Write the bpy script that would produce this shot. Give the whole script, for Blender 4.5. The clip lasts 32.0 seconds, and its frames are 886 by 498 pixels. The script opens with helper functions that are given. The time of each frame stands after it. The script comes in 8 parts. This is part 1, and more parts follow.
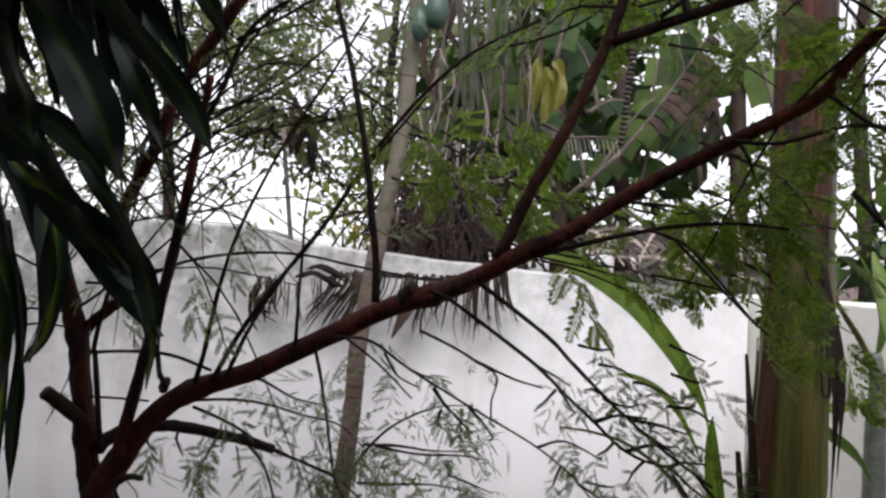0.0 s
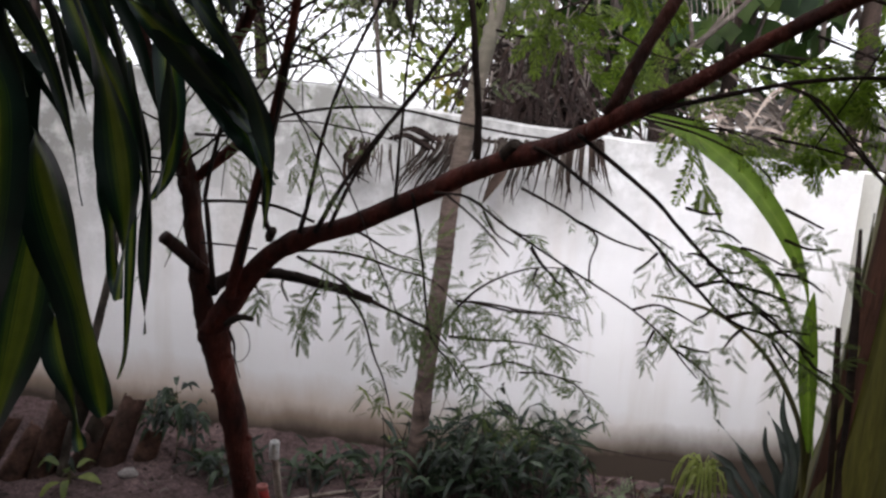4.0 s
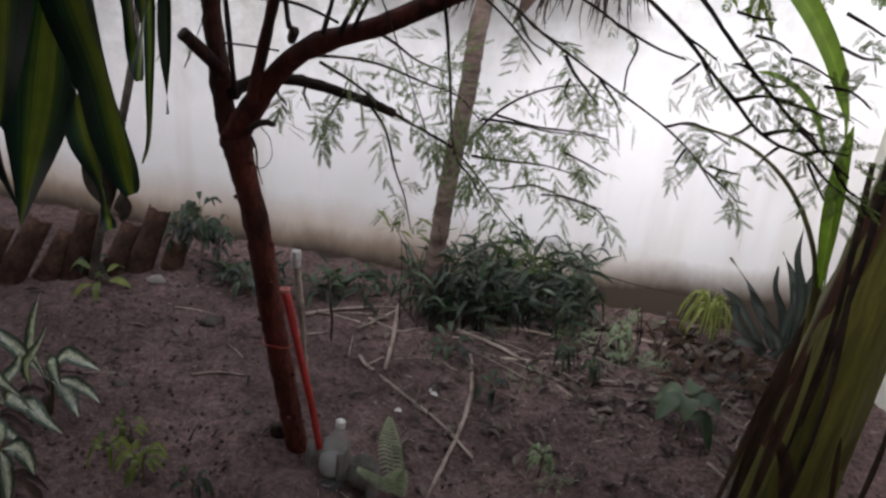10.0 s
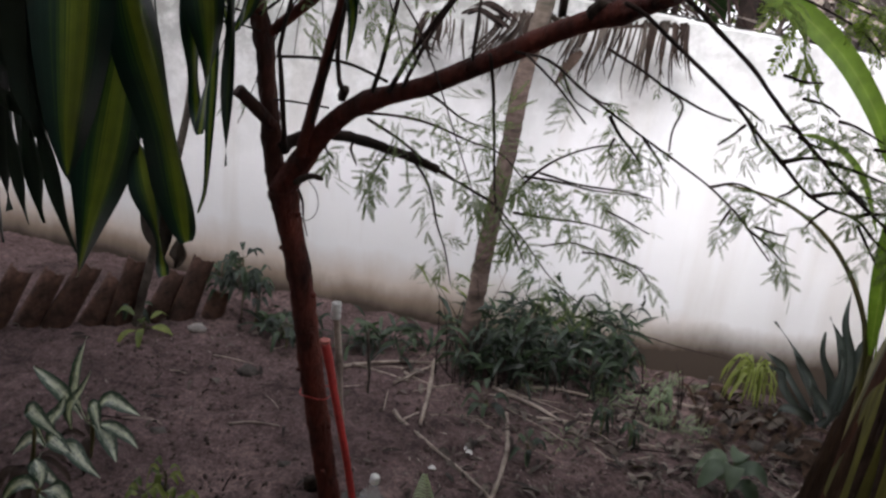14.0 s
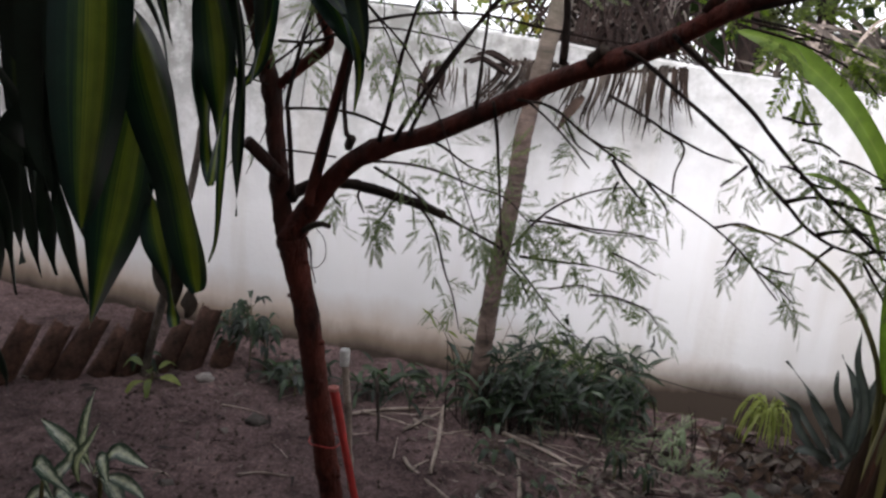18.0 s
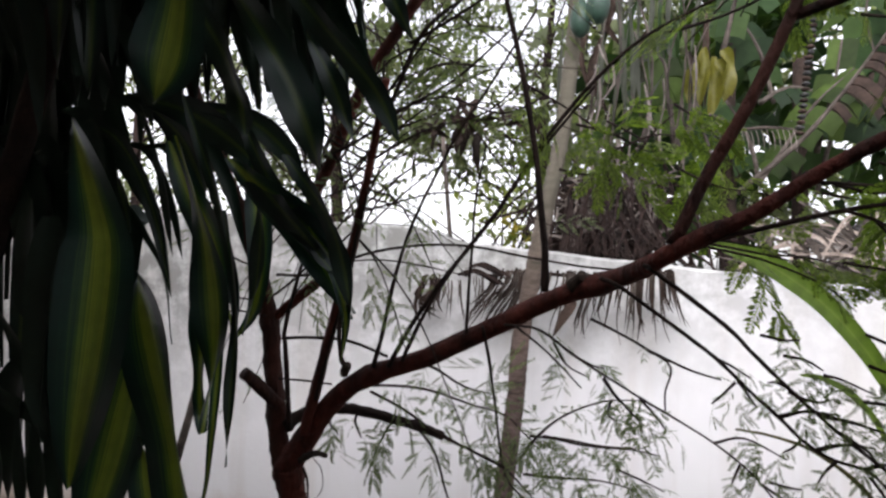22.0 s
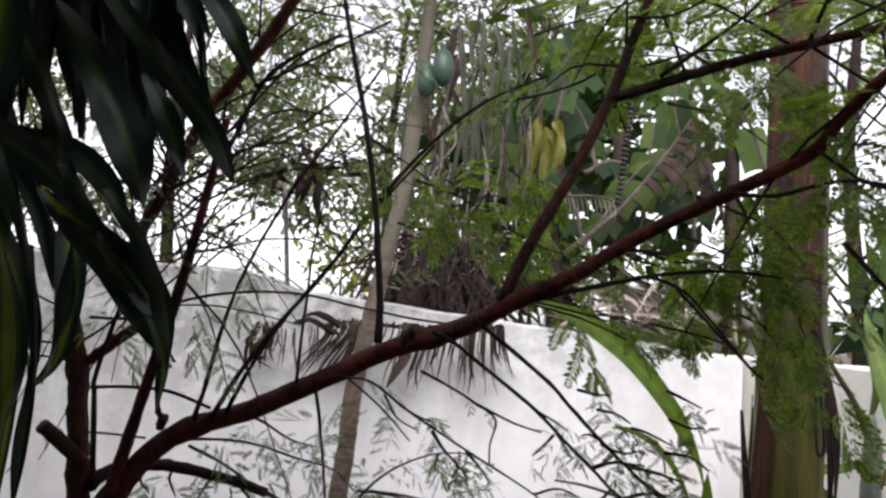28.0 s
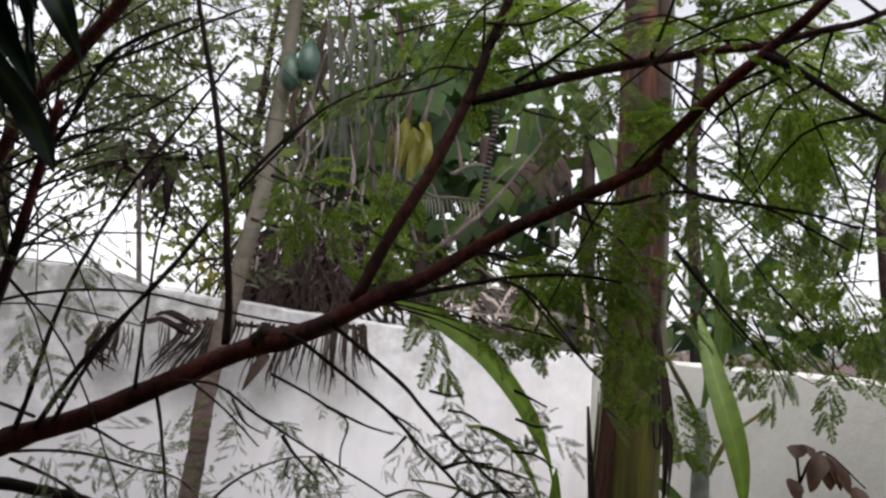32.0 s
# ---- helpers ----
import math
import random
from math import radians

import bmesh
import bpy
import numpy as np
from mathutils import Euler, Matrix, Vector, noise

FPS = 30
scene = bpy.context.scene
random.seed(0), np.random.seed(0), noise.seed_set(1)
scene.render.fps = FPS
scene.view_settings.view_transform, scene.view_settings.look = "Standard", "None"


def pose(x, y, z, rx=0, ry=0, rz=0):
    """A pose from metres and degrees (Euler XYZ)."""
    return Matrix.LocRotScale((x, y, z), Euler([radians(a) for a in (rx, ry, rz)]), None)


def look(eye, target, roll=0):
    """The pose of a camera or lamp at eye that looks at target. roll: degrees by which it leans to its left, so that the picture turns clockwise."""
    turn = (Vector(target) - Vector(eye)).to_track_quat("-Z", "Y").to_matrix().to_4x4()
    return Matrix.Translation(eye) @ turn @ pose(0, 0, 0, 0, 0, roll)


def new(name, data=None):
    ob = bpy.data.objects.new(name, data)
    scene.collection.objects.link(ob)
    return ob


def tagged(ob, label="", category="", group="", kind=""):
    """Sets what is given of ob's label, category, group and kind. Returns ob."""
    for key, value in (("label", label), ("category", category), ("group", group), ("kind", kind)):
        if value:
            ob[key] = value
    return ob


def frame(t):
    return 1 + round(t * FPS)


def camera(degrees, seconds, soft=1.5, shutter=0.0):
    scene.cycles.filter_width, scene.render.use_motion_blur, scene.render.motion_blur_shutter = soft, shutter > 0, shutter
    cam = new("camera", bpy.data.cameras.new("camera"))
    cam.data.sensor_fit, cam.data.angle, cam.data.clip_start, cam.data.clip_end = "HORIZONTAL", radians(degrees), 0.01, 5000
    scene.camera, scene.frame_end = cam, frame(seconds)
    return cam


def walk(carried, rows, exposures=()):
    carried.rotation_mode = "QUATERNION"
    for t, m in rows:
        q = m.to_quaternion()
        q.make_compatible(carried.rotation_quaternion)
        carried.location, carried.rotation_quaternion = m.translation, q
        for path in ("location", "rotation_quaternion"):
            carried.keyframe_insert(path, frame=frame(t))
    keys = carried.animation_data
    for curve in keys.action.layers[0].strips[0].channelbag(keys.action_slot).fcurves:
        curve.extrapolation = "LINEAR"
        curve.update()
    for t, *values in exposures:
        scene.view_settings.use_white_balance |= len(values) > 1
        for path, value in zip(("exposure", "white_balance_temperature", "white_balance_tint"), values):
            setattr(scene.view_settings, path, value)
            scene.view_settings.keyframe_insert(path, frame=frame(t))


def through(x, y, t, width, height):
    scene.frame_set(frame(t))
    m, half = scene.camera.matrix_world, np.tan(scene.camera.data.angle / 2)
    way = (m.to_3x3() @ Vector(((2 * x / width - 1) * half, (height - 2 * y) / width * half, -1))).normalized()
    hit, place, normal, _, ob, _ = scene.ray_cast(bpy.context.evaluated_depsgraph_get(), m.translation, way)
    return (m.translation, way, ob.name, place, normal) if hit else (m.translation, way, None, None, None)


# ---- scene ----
cam = camera(64.0, 32.0, soft=2.55)
PATH = [
    (0, (0.094, 0.622, 1.545), (-0.02, 2.619, 1.595), 2.2),
    (0.5, (0.09, 0.622, 1.545), (-0.089, 2.614, 1.561), 2.1),
    (1, (0.085, 0.623, 1.546), (-0.208, 2.601, 1.515), 1.3),
    (1.5, (0.08, 0.624, 1.546), (-0.215, 2.601, 1.485), 1.4),
    (2, (0.075, 0.624, 1.544), (-0.229, 2.597, 1.425), 1.7),
    (2.5, (0.071, 0.624, 1.539), (-0.224, 2.595, 1.367), 2.3),
    (3, (0.068, 0.624, 1.533), (-0.233, 2.588, 1.306), 3.0),
    (3.5, (0.066, 0.624, 1.527), (-0.25, 2.579, 1.253), 3.4),
    (5.5, (0.061, 0.632, 1.484), (-0.266, 2.55, 1.023), 4.3),
    (6, (0.061, 0.633, 1.48), (-0.261, 2.542, 0.98), 4.4),
    (6.5, (0.06, 0.635, 1.476), (-0.27, 2.528, 0.921), 4.9),
    (7, (0.059, 0.636, 1.472), (-0.265, 2.517, 0.876), 5.3),
    (7.5, (0.059, 0.635, 1.467), (-0.259, 2.499, 0.815), 5.7),
    (8, (0.06, 0.634, 1.462), (-0.267, 2.49, 0.793), 5.5),
    (8.5, (0.06, 0.631, 1.458), (-0.257, 2.478, 0.759), 5.5),
    (9, (0.06, 0.63, 1.454), (-0.265, 2.454, 0.702), 5.5),
    (9.5, (0.059, 0.628, 1.45), (-0.266, 2.452, 0.698), 5.8),
    (10, (0.057, 0.626, 1.448), (-0.26, 2.452, 0.696), 6.4),
    (10.5, (0.054, 0.623, 1.446), (-0.269, 2.454, 0.709), 6.8),
    (11, (0.052, 0.62, 1.444), (-0.283, 2.447, 0.7), 7.2),
    (11.5, (0.05, 0.618, 1.442), (-0.29, 2.446, 0.707), 7.2),
    (12, (0.049, 0.615, 1.441), (-0.327, 2.437, 0.708), 7.1),
    (12.5, (0.048, 0.613, 1.441), (-0.347, 2.429, 0.702), 7.1),
    (13, (0.047, 0.612, 1.442), (-0.363, 2.443, 0.749), 6.9),
    (13.5, (0.046, 0.612, 1.444), (-0.387, 2.443, 0.765), 6.5),
    (14, (0.045, 0.612, 1.446), (-0.395, 2.464, 0.832), 6.6),
    (14.5, (0.045, 0.612, 1.448), (-0.403, 2.476, 0.878), 6.5),
    (16.5, (0.048, 0.606, 1.448), (-0.416, 2.475, 0.907), 5.7),
    (17, (0.047, 0.606, 1.449), (-0.42, 2.472, 0.9), 5.9),
    (17.5, (0.046, 0.604, 1.449), (-0.426, 2.475, 0.923), 5.8),
    (18, (0.045, 0.602, 1.45), (-0.433, 2.48, 0.954), 5.3),
    (18.5, (0.047, 0.601, 1.455), (-0.458, 2.498, 1.073), 4.2),
    (19, (0.051, 0.601, 1.464), (-0.46, 2.512, 1.163), 3.6),
    (19.5, (0.057, 0.602, 1.476), (-0.467, 2.514, 1.214), 3.3),
    (20, (0.063, 0.601, 1.487), (-0.471, 2.514, 1.251), 2.5),
    (20.5, (0.068, 0.597, 1.497), (-0.508, 2.511, 1.421), 1.7),
    (21, (0.071, 0.593, 1.504), (-0.513, 2.506, 1.48), 1.6),
    (21.5, (0.072, 0.591, 1.509), (-0.489, 2.511, 1.537), 1.6),
    (22, (0.072, 0.59, 1.514), (-0.469, 2.515, 1.562), 2.1),
    (22.5, (0.072, 0.591, 1.517), (-0.456, 2.518, 1.604), 2.1),
    (23, (0.072, 0.591, 1.518), (-0.458, 2.516, 1.639), 2.5),
    (23.5, (0.071, 0.592, 1.518), (-0.445, 2.518, 1.675), 3.0),
    (24, (0.069, 0.592, 1.517), (-0.408, 2.526, 1.698), 3.3),
    (24.5, (0.068, 0.592, 1.516), (-0.349, 2.537, 1.726), 3.4),
    (26.5, (0.078, 0.593, 1.521), (-0.205, 2.563, 1.72), 2.9),
    (27, (0.079, 0.592, 1.52), (-0.12, 2.573, 1.705), 3.1),
    (27.5, (0.079, 0.59, 1.518), (-0.069, 2.574, 1.72), 3.8),
    (28, (0.079, 0.589, 1.516), (-0.027, 2.575, 1.728), 4.0),
    (28.5, (0.08, 0.59, 1.514), (0.011, 2.582, 1.685), 4.2),
    (29, (0.082, 0.593, 1.514), (0.098, 2.582, 1.722), 4.8),
    (29.5, (0.086, 0.597, 1.515), (0.131, 2.587, 1.719), 4.6),
    (30, (0.09, 0.602, 1.516), (0.194, 2.589, 1.712), 4.7),
    (30.5, (0.095, 0.605, 1.518), (0.236, 2.591, 1.704), 4.7),
    (31, (0.099, 0.606, 1.52), (0.285, 2.59, 1.693), 4.2),
    (31.5, (0.102, 0.606, 1.521), (0.315, 2.586, 1.711), 4.2),
    (32, (0.105, 0.605, 1.522), (0.363, 2.575, 1.756), 4.0),
]
EXPOSURES = [(0, 1.00, 6350, 16), (3.5, 1.16, 6330, 16), (6, 1.31, 6330, 15), (13, 1.45, 6330, 15), (18, 1.33, 6330, 15), (20, 1.20, 6330, 16), (24, 1.30, 6370, 15), (28, 1.14, 6400, 15), (32, 0.80, 6410, 15)]
walk(cam, [(t, look(eye, target, roll)) for t, eye, target, roll in PATH], EXPOSURES)

# ---- world and light: bright overcast afternoon ----
world = bpy.data.worlds.new("overcast_sky")
scene.world = world
world.use_nodes = True
wn, wl = world.node_tree.nodes, world.node_tree.links
wn.clear()
sky = wn.new("ShaderNodeTexSky")
sky.sky_type, sky.sun_disc = "NISHITA", False
sky.sun_elevation, sky.sun_rotation = radians(44), radians(167)
sky.air_density, sky.dust_density = 1.0, 2.0
pale = wn.new("ShaderNodeHueSaturation")
pale.inputs["Saturation"].default_value = 0.12
glow = wn.new("ShaderNodeBackground")
glow.inputs["Strength"].default_value = 0.155
wout = wn.new("ShaderNodeOutputWorld")
wl.new(sky.outputs[0], pale.inputs["Color"])
wl.new(pale.outputs[0], glow.inputs["Color"])
wl.new(glow.outputs[0], wout.inputs["Surface"])
sun = new("sun", bpy.data.lights.new("sun", "SUN"))
sun.data.energy, sun.data.angle, sun.data.color = 2.0, radians(45), (1.0, 0.985, 0.97)
sun.matrix_world = look((-2.6, -5.0, 8.0), (0, 3.0, 0))


# ---- materials ----
def nodes_of(name):
    m = bpy.data.materials.new(name)
    m.use_nodes = True
    nt = m.node_tree
    return m, nt, nt.nodes["Principled BSDF"], nt.nodes["Material Output"]


def node(nt, kind, **values):
    n = nt.nodes.new(kind)
    for key, value in values.items():
        n.inputs[key.replace("_", " ")].default_value = value
    return n


def noise_tex(nt, scale, detail=4.0, rough=0.6, stretch=None, coord="Object"):
    tc = nt.nodes.new("ShaderNodeTexCoord")
    tex = node(nt, "ShaderNodeTexNoise", Scale=scale, Detail=detail, Roughness=rough)
    if stretch:
        mp = node(nt, "ShaderNodeMapping", Scale=stretch)
        nt.links.new(tc.outputs[coord], mp.inputs["Vector"])
        nt.links.new(mp.outputs[0], tex.inputs["Vector"])
    else:
        nt.links.new(tc.outputs[coord], tex.inputs["Vector"])
    return tex.outputs["Fac"]


def ramp(nt, fac, stops):
    r = nt.nodes.new("ShaderNodeValToRGB")
    while len(r.color_ramp.elements) < len(stops):
        r.color_ramp.elements.new(0.5)
    for e, (p, c) in zip(r.color_ramp.elements, stops):
        e.position, e.color = p, (*c, 1.0) if len(c) == 3 else c
    nt.links.new(fac, r.inputs["Fac"])
    return r.outputs["Color"]


def mix(nt, a, b, fac, mode="MIX"):
    n = nt.nodes.new("ShaderNodeMix")
    n.data_type, n.blend_type = "RGBA", mode
    for sock, value in ((n.inputs[0], fac), (n.inputs[6], a), (n.inputs[7], b)):
        if hasattr(value, "links"):
            nt.links.new(value, sock)
        elif isinstance(value, (int, float)):
            sock.default_value = value
        else:
            sock.default_value = (*value, 1.0)
    return n.outputs[2]


def bumped(nt, bsdf, height, strength, distance=0.01):
    b = node(nt, "ShaderNodeBump", Strength=strength, Distance=distance)
    nt.links.new(height, b.inputs["Height"])
    nt.links.new(b.outputs[0], bsdf.inputs["Normal"])


def rough_mat(name, dark, light, big=3.0, fine=60.0, rough=0.85, bump=0.5, dist=0.01, stretch=None, metal=0.0, vary=0.0, mottle=0.7):
    m, nt, bsdf, out = nodes_of(name)
    a = noise_tex(nt, big, 5.0, 0.6, stretch)
    b = noise_tex(nt, fine, 4.0, 0.65, stretch)
    col = ramp(nt, a, [(0.32, dark), (0.68, light)])
    col = mix(nt, col, ramp(nt, b, [(0.25, (0.45, 0.45, 0.45)), (0.75, (1.25, 1.25, 1.25))]), mottle, "MULTIPLY")
    if vary:
        info = nt.nodes.new("ShaderNodeObjectInfo")
        col = mix(nt, col, ramp(nt, info.outputs["Random"], [(0, (1 - vary,) * 3), (1, (1 + vary,) * 3)]), 1.0, "MULTIPLY")
    nt.links.new(col, bsdf.inputs["Base Color"])
    bsdf.inputs["Roughness"].default_value = rough
    bsdf.inputs["Metallic"].default_value = metal
    bsdf.inputs["Specular IOR Level"].default_value = 0.2 if rough > 0.7 else 0.5
    bumped(nt, bsdf, b, bump, dist)
    return m


def leaf_mat(name, colours, through=0.35, rough=0.5, fine=40.0, band=None, streak=0.22, cells=(1.2, 22.0, 1.0), gloss=0.5):
    """A leaf: colour varies from leaf to leaf and along it, some light comes through. band: stops across the blade."""
    m, nt, bsdf, out = nodes_of(name)
    if band:
        tc = nt.nodes.new("ShaderNodeTexCoord")
        sep = nt.nodes.new("ShaderNodeSeparateXYZ")
        nt.links.new(tc.outputs["UV"], sep.inputs[0])
        tex = node(nt, "ShaderNodeTexNoise", Scale=1.0, Detail=3.0)
        mp = node(nt, "ShaderNodeMapping", Scale=cells)
        nt.links.new(tc.outputs["UV"], mp.inputs["Vector"])
        nt.links.new(mp.outputs[0], tex.inputs["Vector"])
        shift = nt.nodes.new("ShaderNodeMath")
        shift.operation = "MULTIPLY_ADD"
        shift.inputs[1].default_value, shift.inputs[2].default_value = streak, -streak / 2
        nt.links.new(tex.outputs["Fac"], shift.inputs[0])
        add = nt.nodes.new("ShaderNodeMath")
        nt.links.new(sep.outputs["Y"], add.inputs[0])
        nt.links.new(shift.outputs[0], add.inputs[1])
        col = ramp(nt, add.outputs[0], band)
    else:
        geo = nt.nodes.new("ShaderNodeNewGeometry")
        col = ramp(nt, geo.outputs["Random Per Island"], [(n / max(1, len(colours) - 1), c) for n, c in enumerate(colours)])
    v = noise_tex(nt, fine, 3.0)
    col = mix(nt, col, ramp(nt, v, [(0.3, (0.6, 0.6, 0.6)), (0.7, (1.2, 1.2, 1.2))]), 0.6, "MULTIPLY")
    nt.links.new(col, bsdf.inputs["Base Color"])
    bsdf.inputs["Roughness"].default_value = rough
    bumped(nt, bsdf, v, 0.25, 0.004)
    bsdf.inputs["Specular IOR Level"].default_value = gloss
    tr = nt.nodes.new("ShaderNodeBsdfTranslucent")
    nt.links.new(mix(nt, col, (1.3, 1.5, 0.7), 1.0, "MULTIPLY"), tr.inputs["Color"])
    mx = nt.nodes.new("ShaderNodeMixShader")
    mx.inputs[0].default_value = through
    nt.links.new(bsdf.outputs[0], mx.inputs[1])
    nt.links.new(tr.outputs[0], mx.inputs[2])
    nt.links.new(mx.outputs[0], out.inputs["Surface"])
    return m


def plaster_mat():
    """Whitewashed wall: faint vertical runs, grey mildew under the coping that also paints the left side dimmer, red
    soil splashed up from the ground.
    """
    m, nt, bsdf, out = nodes_of("whitewashed_plaster")
    tc = nt.nodes.new("ShaderNodeTexCoord")
    sep = nt.nodes.new("ShaderNodeSeparateXYZ")
    nt.links.new(tc.outputs["Object"], sep.inputs[0])
    blot = noise_tex(nt, 1.3, 5.0, 0.6)
    fine = noise_tex(nt, 35.0, 5.0, 0.6)
    runs = noise_tex(nt, 1.0, 4.0, 0.55, (5.0, 1.0, 0.5))
    col = ramp(nt, blot, [(0.3, (0.77, 0.77, 0.775)), (0.7, (0.85, 0.85, 0.855))])
    col = mix(nt, col, ramp(nt, runs, [(0.36, (0.78, 0.73, 0.67)), (0.50, (1, 1, 1))]), 0.38, "MULTIPLY")

    # slants the mildew leftward so its grey also stands in for weaker light there
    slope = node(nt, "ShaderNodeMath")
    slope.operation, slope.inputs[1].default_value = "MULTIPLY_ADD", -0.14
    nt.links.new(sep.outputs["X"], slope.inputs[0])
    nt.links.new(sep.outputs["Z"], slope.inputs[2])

    def level(z0, z1, wobble, height=sep.outputs["Z"]):
        w = nt.nodes.new("ShaderNodeMath")
        w.operation = "MULTIPLY_ADD"
        w.inputs[1].default_value = wobble
        nt.links.new(noise_tex(nt, 3.2, 6.0, 0.65, (1.0, 1.0, 0.5)), w.inputs[0])
        nt.links.new(height, w.inputs[2])
        r = nt.nodes.new("ShaderNodeMapRange")
        r.inputs[1].default_value, r.inputs[2].default_value = z0 + wobble / 2, z1 + wobble / 2
        nt.links.new(w.outputs[0], r.inputs[0])
        return r.outputs[0]

    tan = level(0.32, 0.08, 0.24)
    # the dark band at the foot climbs towards the right-hand end
    corner = node(nt, "ShaderNodeMapRange")
    corner.inputs[1].default_value, corner.inputs[2].default_value = 0.0, 0.6
    corner.inputs[3].default_value, corner.inputs[4].default_value = 0.0, -0.15
    nt.links.new(sep.outputs["X"], corner.inputs[0])
    foot_z = node(nt, "ShaderNodeMath")
    nt.links.new(sep.outputs["Z"], foot_z.inputs[0])
    nt.links.new(corner.outputs[0], foot_z.inputs[1])
    soil = level(0.16, 0.00, 0.16, foot_z.outputs[0])
    mould_shade = level(0.92, 1.68, 0.45, slope.outputs[0])
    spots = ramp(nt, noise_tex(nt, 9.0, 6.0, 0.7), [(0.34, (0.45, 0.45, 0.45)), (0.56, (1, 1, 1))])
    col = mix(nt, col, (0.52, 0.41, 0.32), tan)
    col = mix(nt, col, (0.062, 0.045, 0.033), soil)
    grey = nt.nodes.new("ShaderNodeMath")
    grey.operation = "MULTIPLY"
    nt.links.new(mould_shade, grey.inputs[0])
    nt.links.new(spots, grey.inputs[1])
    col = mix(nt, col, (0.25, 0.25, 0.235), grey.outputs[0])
    nt.links.new(col, bsdf.inputs["Base Color"])
    bsdf.inputs["Roughness"].default_value = 0.9
    bumped(nt, bsdf, fine, 0.35, 0.006)
    return m


def sheath_mat():
    """Banana stem: long olive and brown streaks, pale edges of sheaths, dark rotten patches."""
    m, nt, bsdf, out = nodes_of("streaked_banana_stem")
    streak = noise_tex(nt, 3.0, 5.0, 0.6, (9, 9, 0.2))
    patch = noise_tex(nt, 2.2, 5.0, 0.65, (6, 6, 0.45))
    fine = noise_tex(nt, 40.0, 4.0, 0.6, (4, 4, 0.3))
    col = ramp(nt, streak, [(0.22, (0.012, 0.009, 0.005)), (0.33, (0.055, 0.048, 0.010)), (0.50, (0.110, 0.102, 0.017)), (0.68, (0.185, 0.168, 0.030)), (0.80, (0.05, 0.038, 0.013))])
    col = mix(nt, col, (0.038, 0.019, 0.013), ramp(nt, patch, [(0.66, (0, 0, 0)), (0.74, (1, 1, 1))]))
    tc = nt.nodes.new("ShaderNodeTexCoord")
    sep = nt.nodes.new("ShaderNodeSeparateXYZ")
    nt.links.new(tc.outputs["Object"], sep.inputs[0])
    dry = node(nt, "ShaderNodeMapRange")
    dry.inputs[1].default_value, dry.inputs[2].default_value, dry.inputs[4].default_value = 1.25, 1.75, 0.88
    nt.links.new(sep.outputs["Z"], dry.inputs[0])
    col = mix(nt, col, ramp(nt, streak, [(0.35, (0.010, 0.006, 0.005)), (0.65, (0.038, 0.026, 0.015))]), dry.outputs[0])
    col = mix(nt, col, ramp(nt, fine, [(0.3, (0.6, 0.6, 0.6)), (0.7, (1.2, 1.2, 1.2))]), 0.7, "MULTIPLY")
    nt.links.new(col, bsdf.inputs["Base Color"])
    bsdf.inputs["Roughness"].default_value = 0.55
    bumped(nt, bsdf, streak, 0.6, 0.012)
    return m


PLASTER = plaster_mat()
PALE_CREAM = rough_mat("pale_cream_wall_paint", (0.80, 0.79, 0.72), (0.88, 0.87, 0.81), 1.2, 30, 0.9, 0.3, mottle=0.12)
CREAM = rough_mat("cream_painted_plaster", (0.60, 0.57, 0.47), (0.72, 0.69, 0.60), 1.2, 30, 0.9, 0.3)
def soil_mat():
    """Dug garden soil: damp and dry patches, lumps, pale grit."""
    m, nt, bsdf, out = nodes_of("dug_garden_soil")
    patch, lumps, grit = noise_tex(nt, 1.6, 5.0, 0.65), noise_tex(nt, 16.0, 6.0, 0.7), noise_tex(nt, 120.0, 3.0, 0.7)
    col = ramp(nt, patch, [(0.32, (0.060, 0.042, 0.041)), (0.50, (0.128, 0.088, 0.086)), (0.66, (0.20, 0.140, 0.134))])
    col = mix(nt, col, ramp(nt, lumps, [(0.30, (0.36, 0.34, 0.34)), (0.48, (0.95, 0.95, 0.95)), (0.72, (1.5, 1.47, 1.45))]), 0.75, "MULTIPLY")
    col = mix(nt, col, ramp(nt, noise_tex(nt, 55.0, 4.0, 0.75), [(0.34, (0.50, 0.49, 0.49)), (0.52, (1, 1, 1)), (0.70, (1.5, 1.47, 1.45))]), 0.9, "MULTIPLY")
    col = mix(nt, col, ramp(nt, grit, [(0.60, (0, 0, 0)), (0.72, (0.24, 0.20, 0.18))]), 0.7, "ADD")
    nt.links.new(col, bsdf.inputs["Base Color"])
    bsdf.inputs["Roughness"].default_value = 0.95
    bsdf.inputs["Specular IOR Level"].default_value = 0.1
    bumped(nt, bsdf, lumps, 0.8, 0.04)
    return m


SOIL = soil_mat()
CLOD = rough_mat("soil_crumbs", (0.06, 0.044, 0.04), (0.15, 0.115, 0.10), 20, 90, 0.95, 0.8)
BARK = rough_mat("red_brown_bark", (0.022, 0.007, 0.006), (0.128, 0.031, 0.021), 14, 60, 0.75, 1.0, 0.015, (1, 1, 0.5))
BARK.node_tree.nodes["Principled BSDF"].inputs["Specular IOR Level"].default_value = 0.2
BARK_SCAR = rough_mat("scarred_dark_bark", (0.012, 0.007, 0.006), (0.075, 0.024, 0.017), 11, 60, 0.75, 1.0, 0.015, (1, 1, 0.4))
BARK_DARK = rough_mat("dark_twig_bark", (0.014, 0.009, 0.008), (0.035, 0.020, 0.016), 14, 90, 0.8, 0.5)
CUT = rough_mat("blackened_cut_wood", (0.02, 0.016, 0.014), (0.07, 0.05, 0.04), 30, 120, 0.9, 0.6)
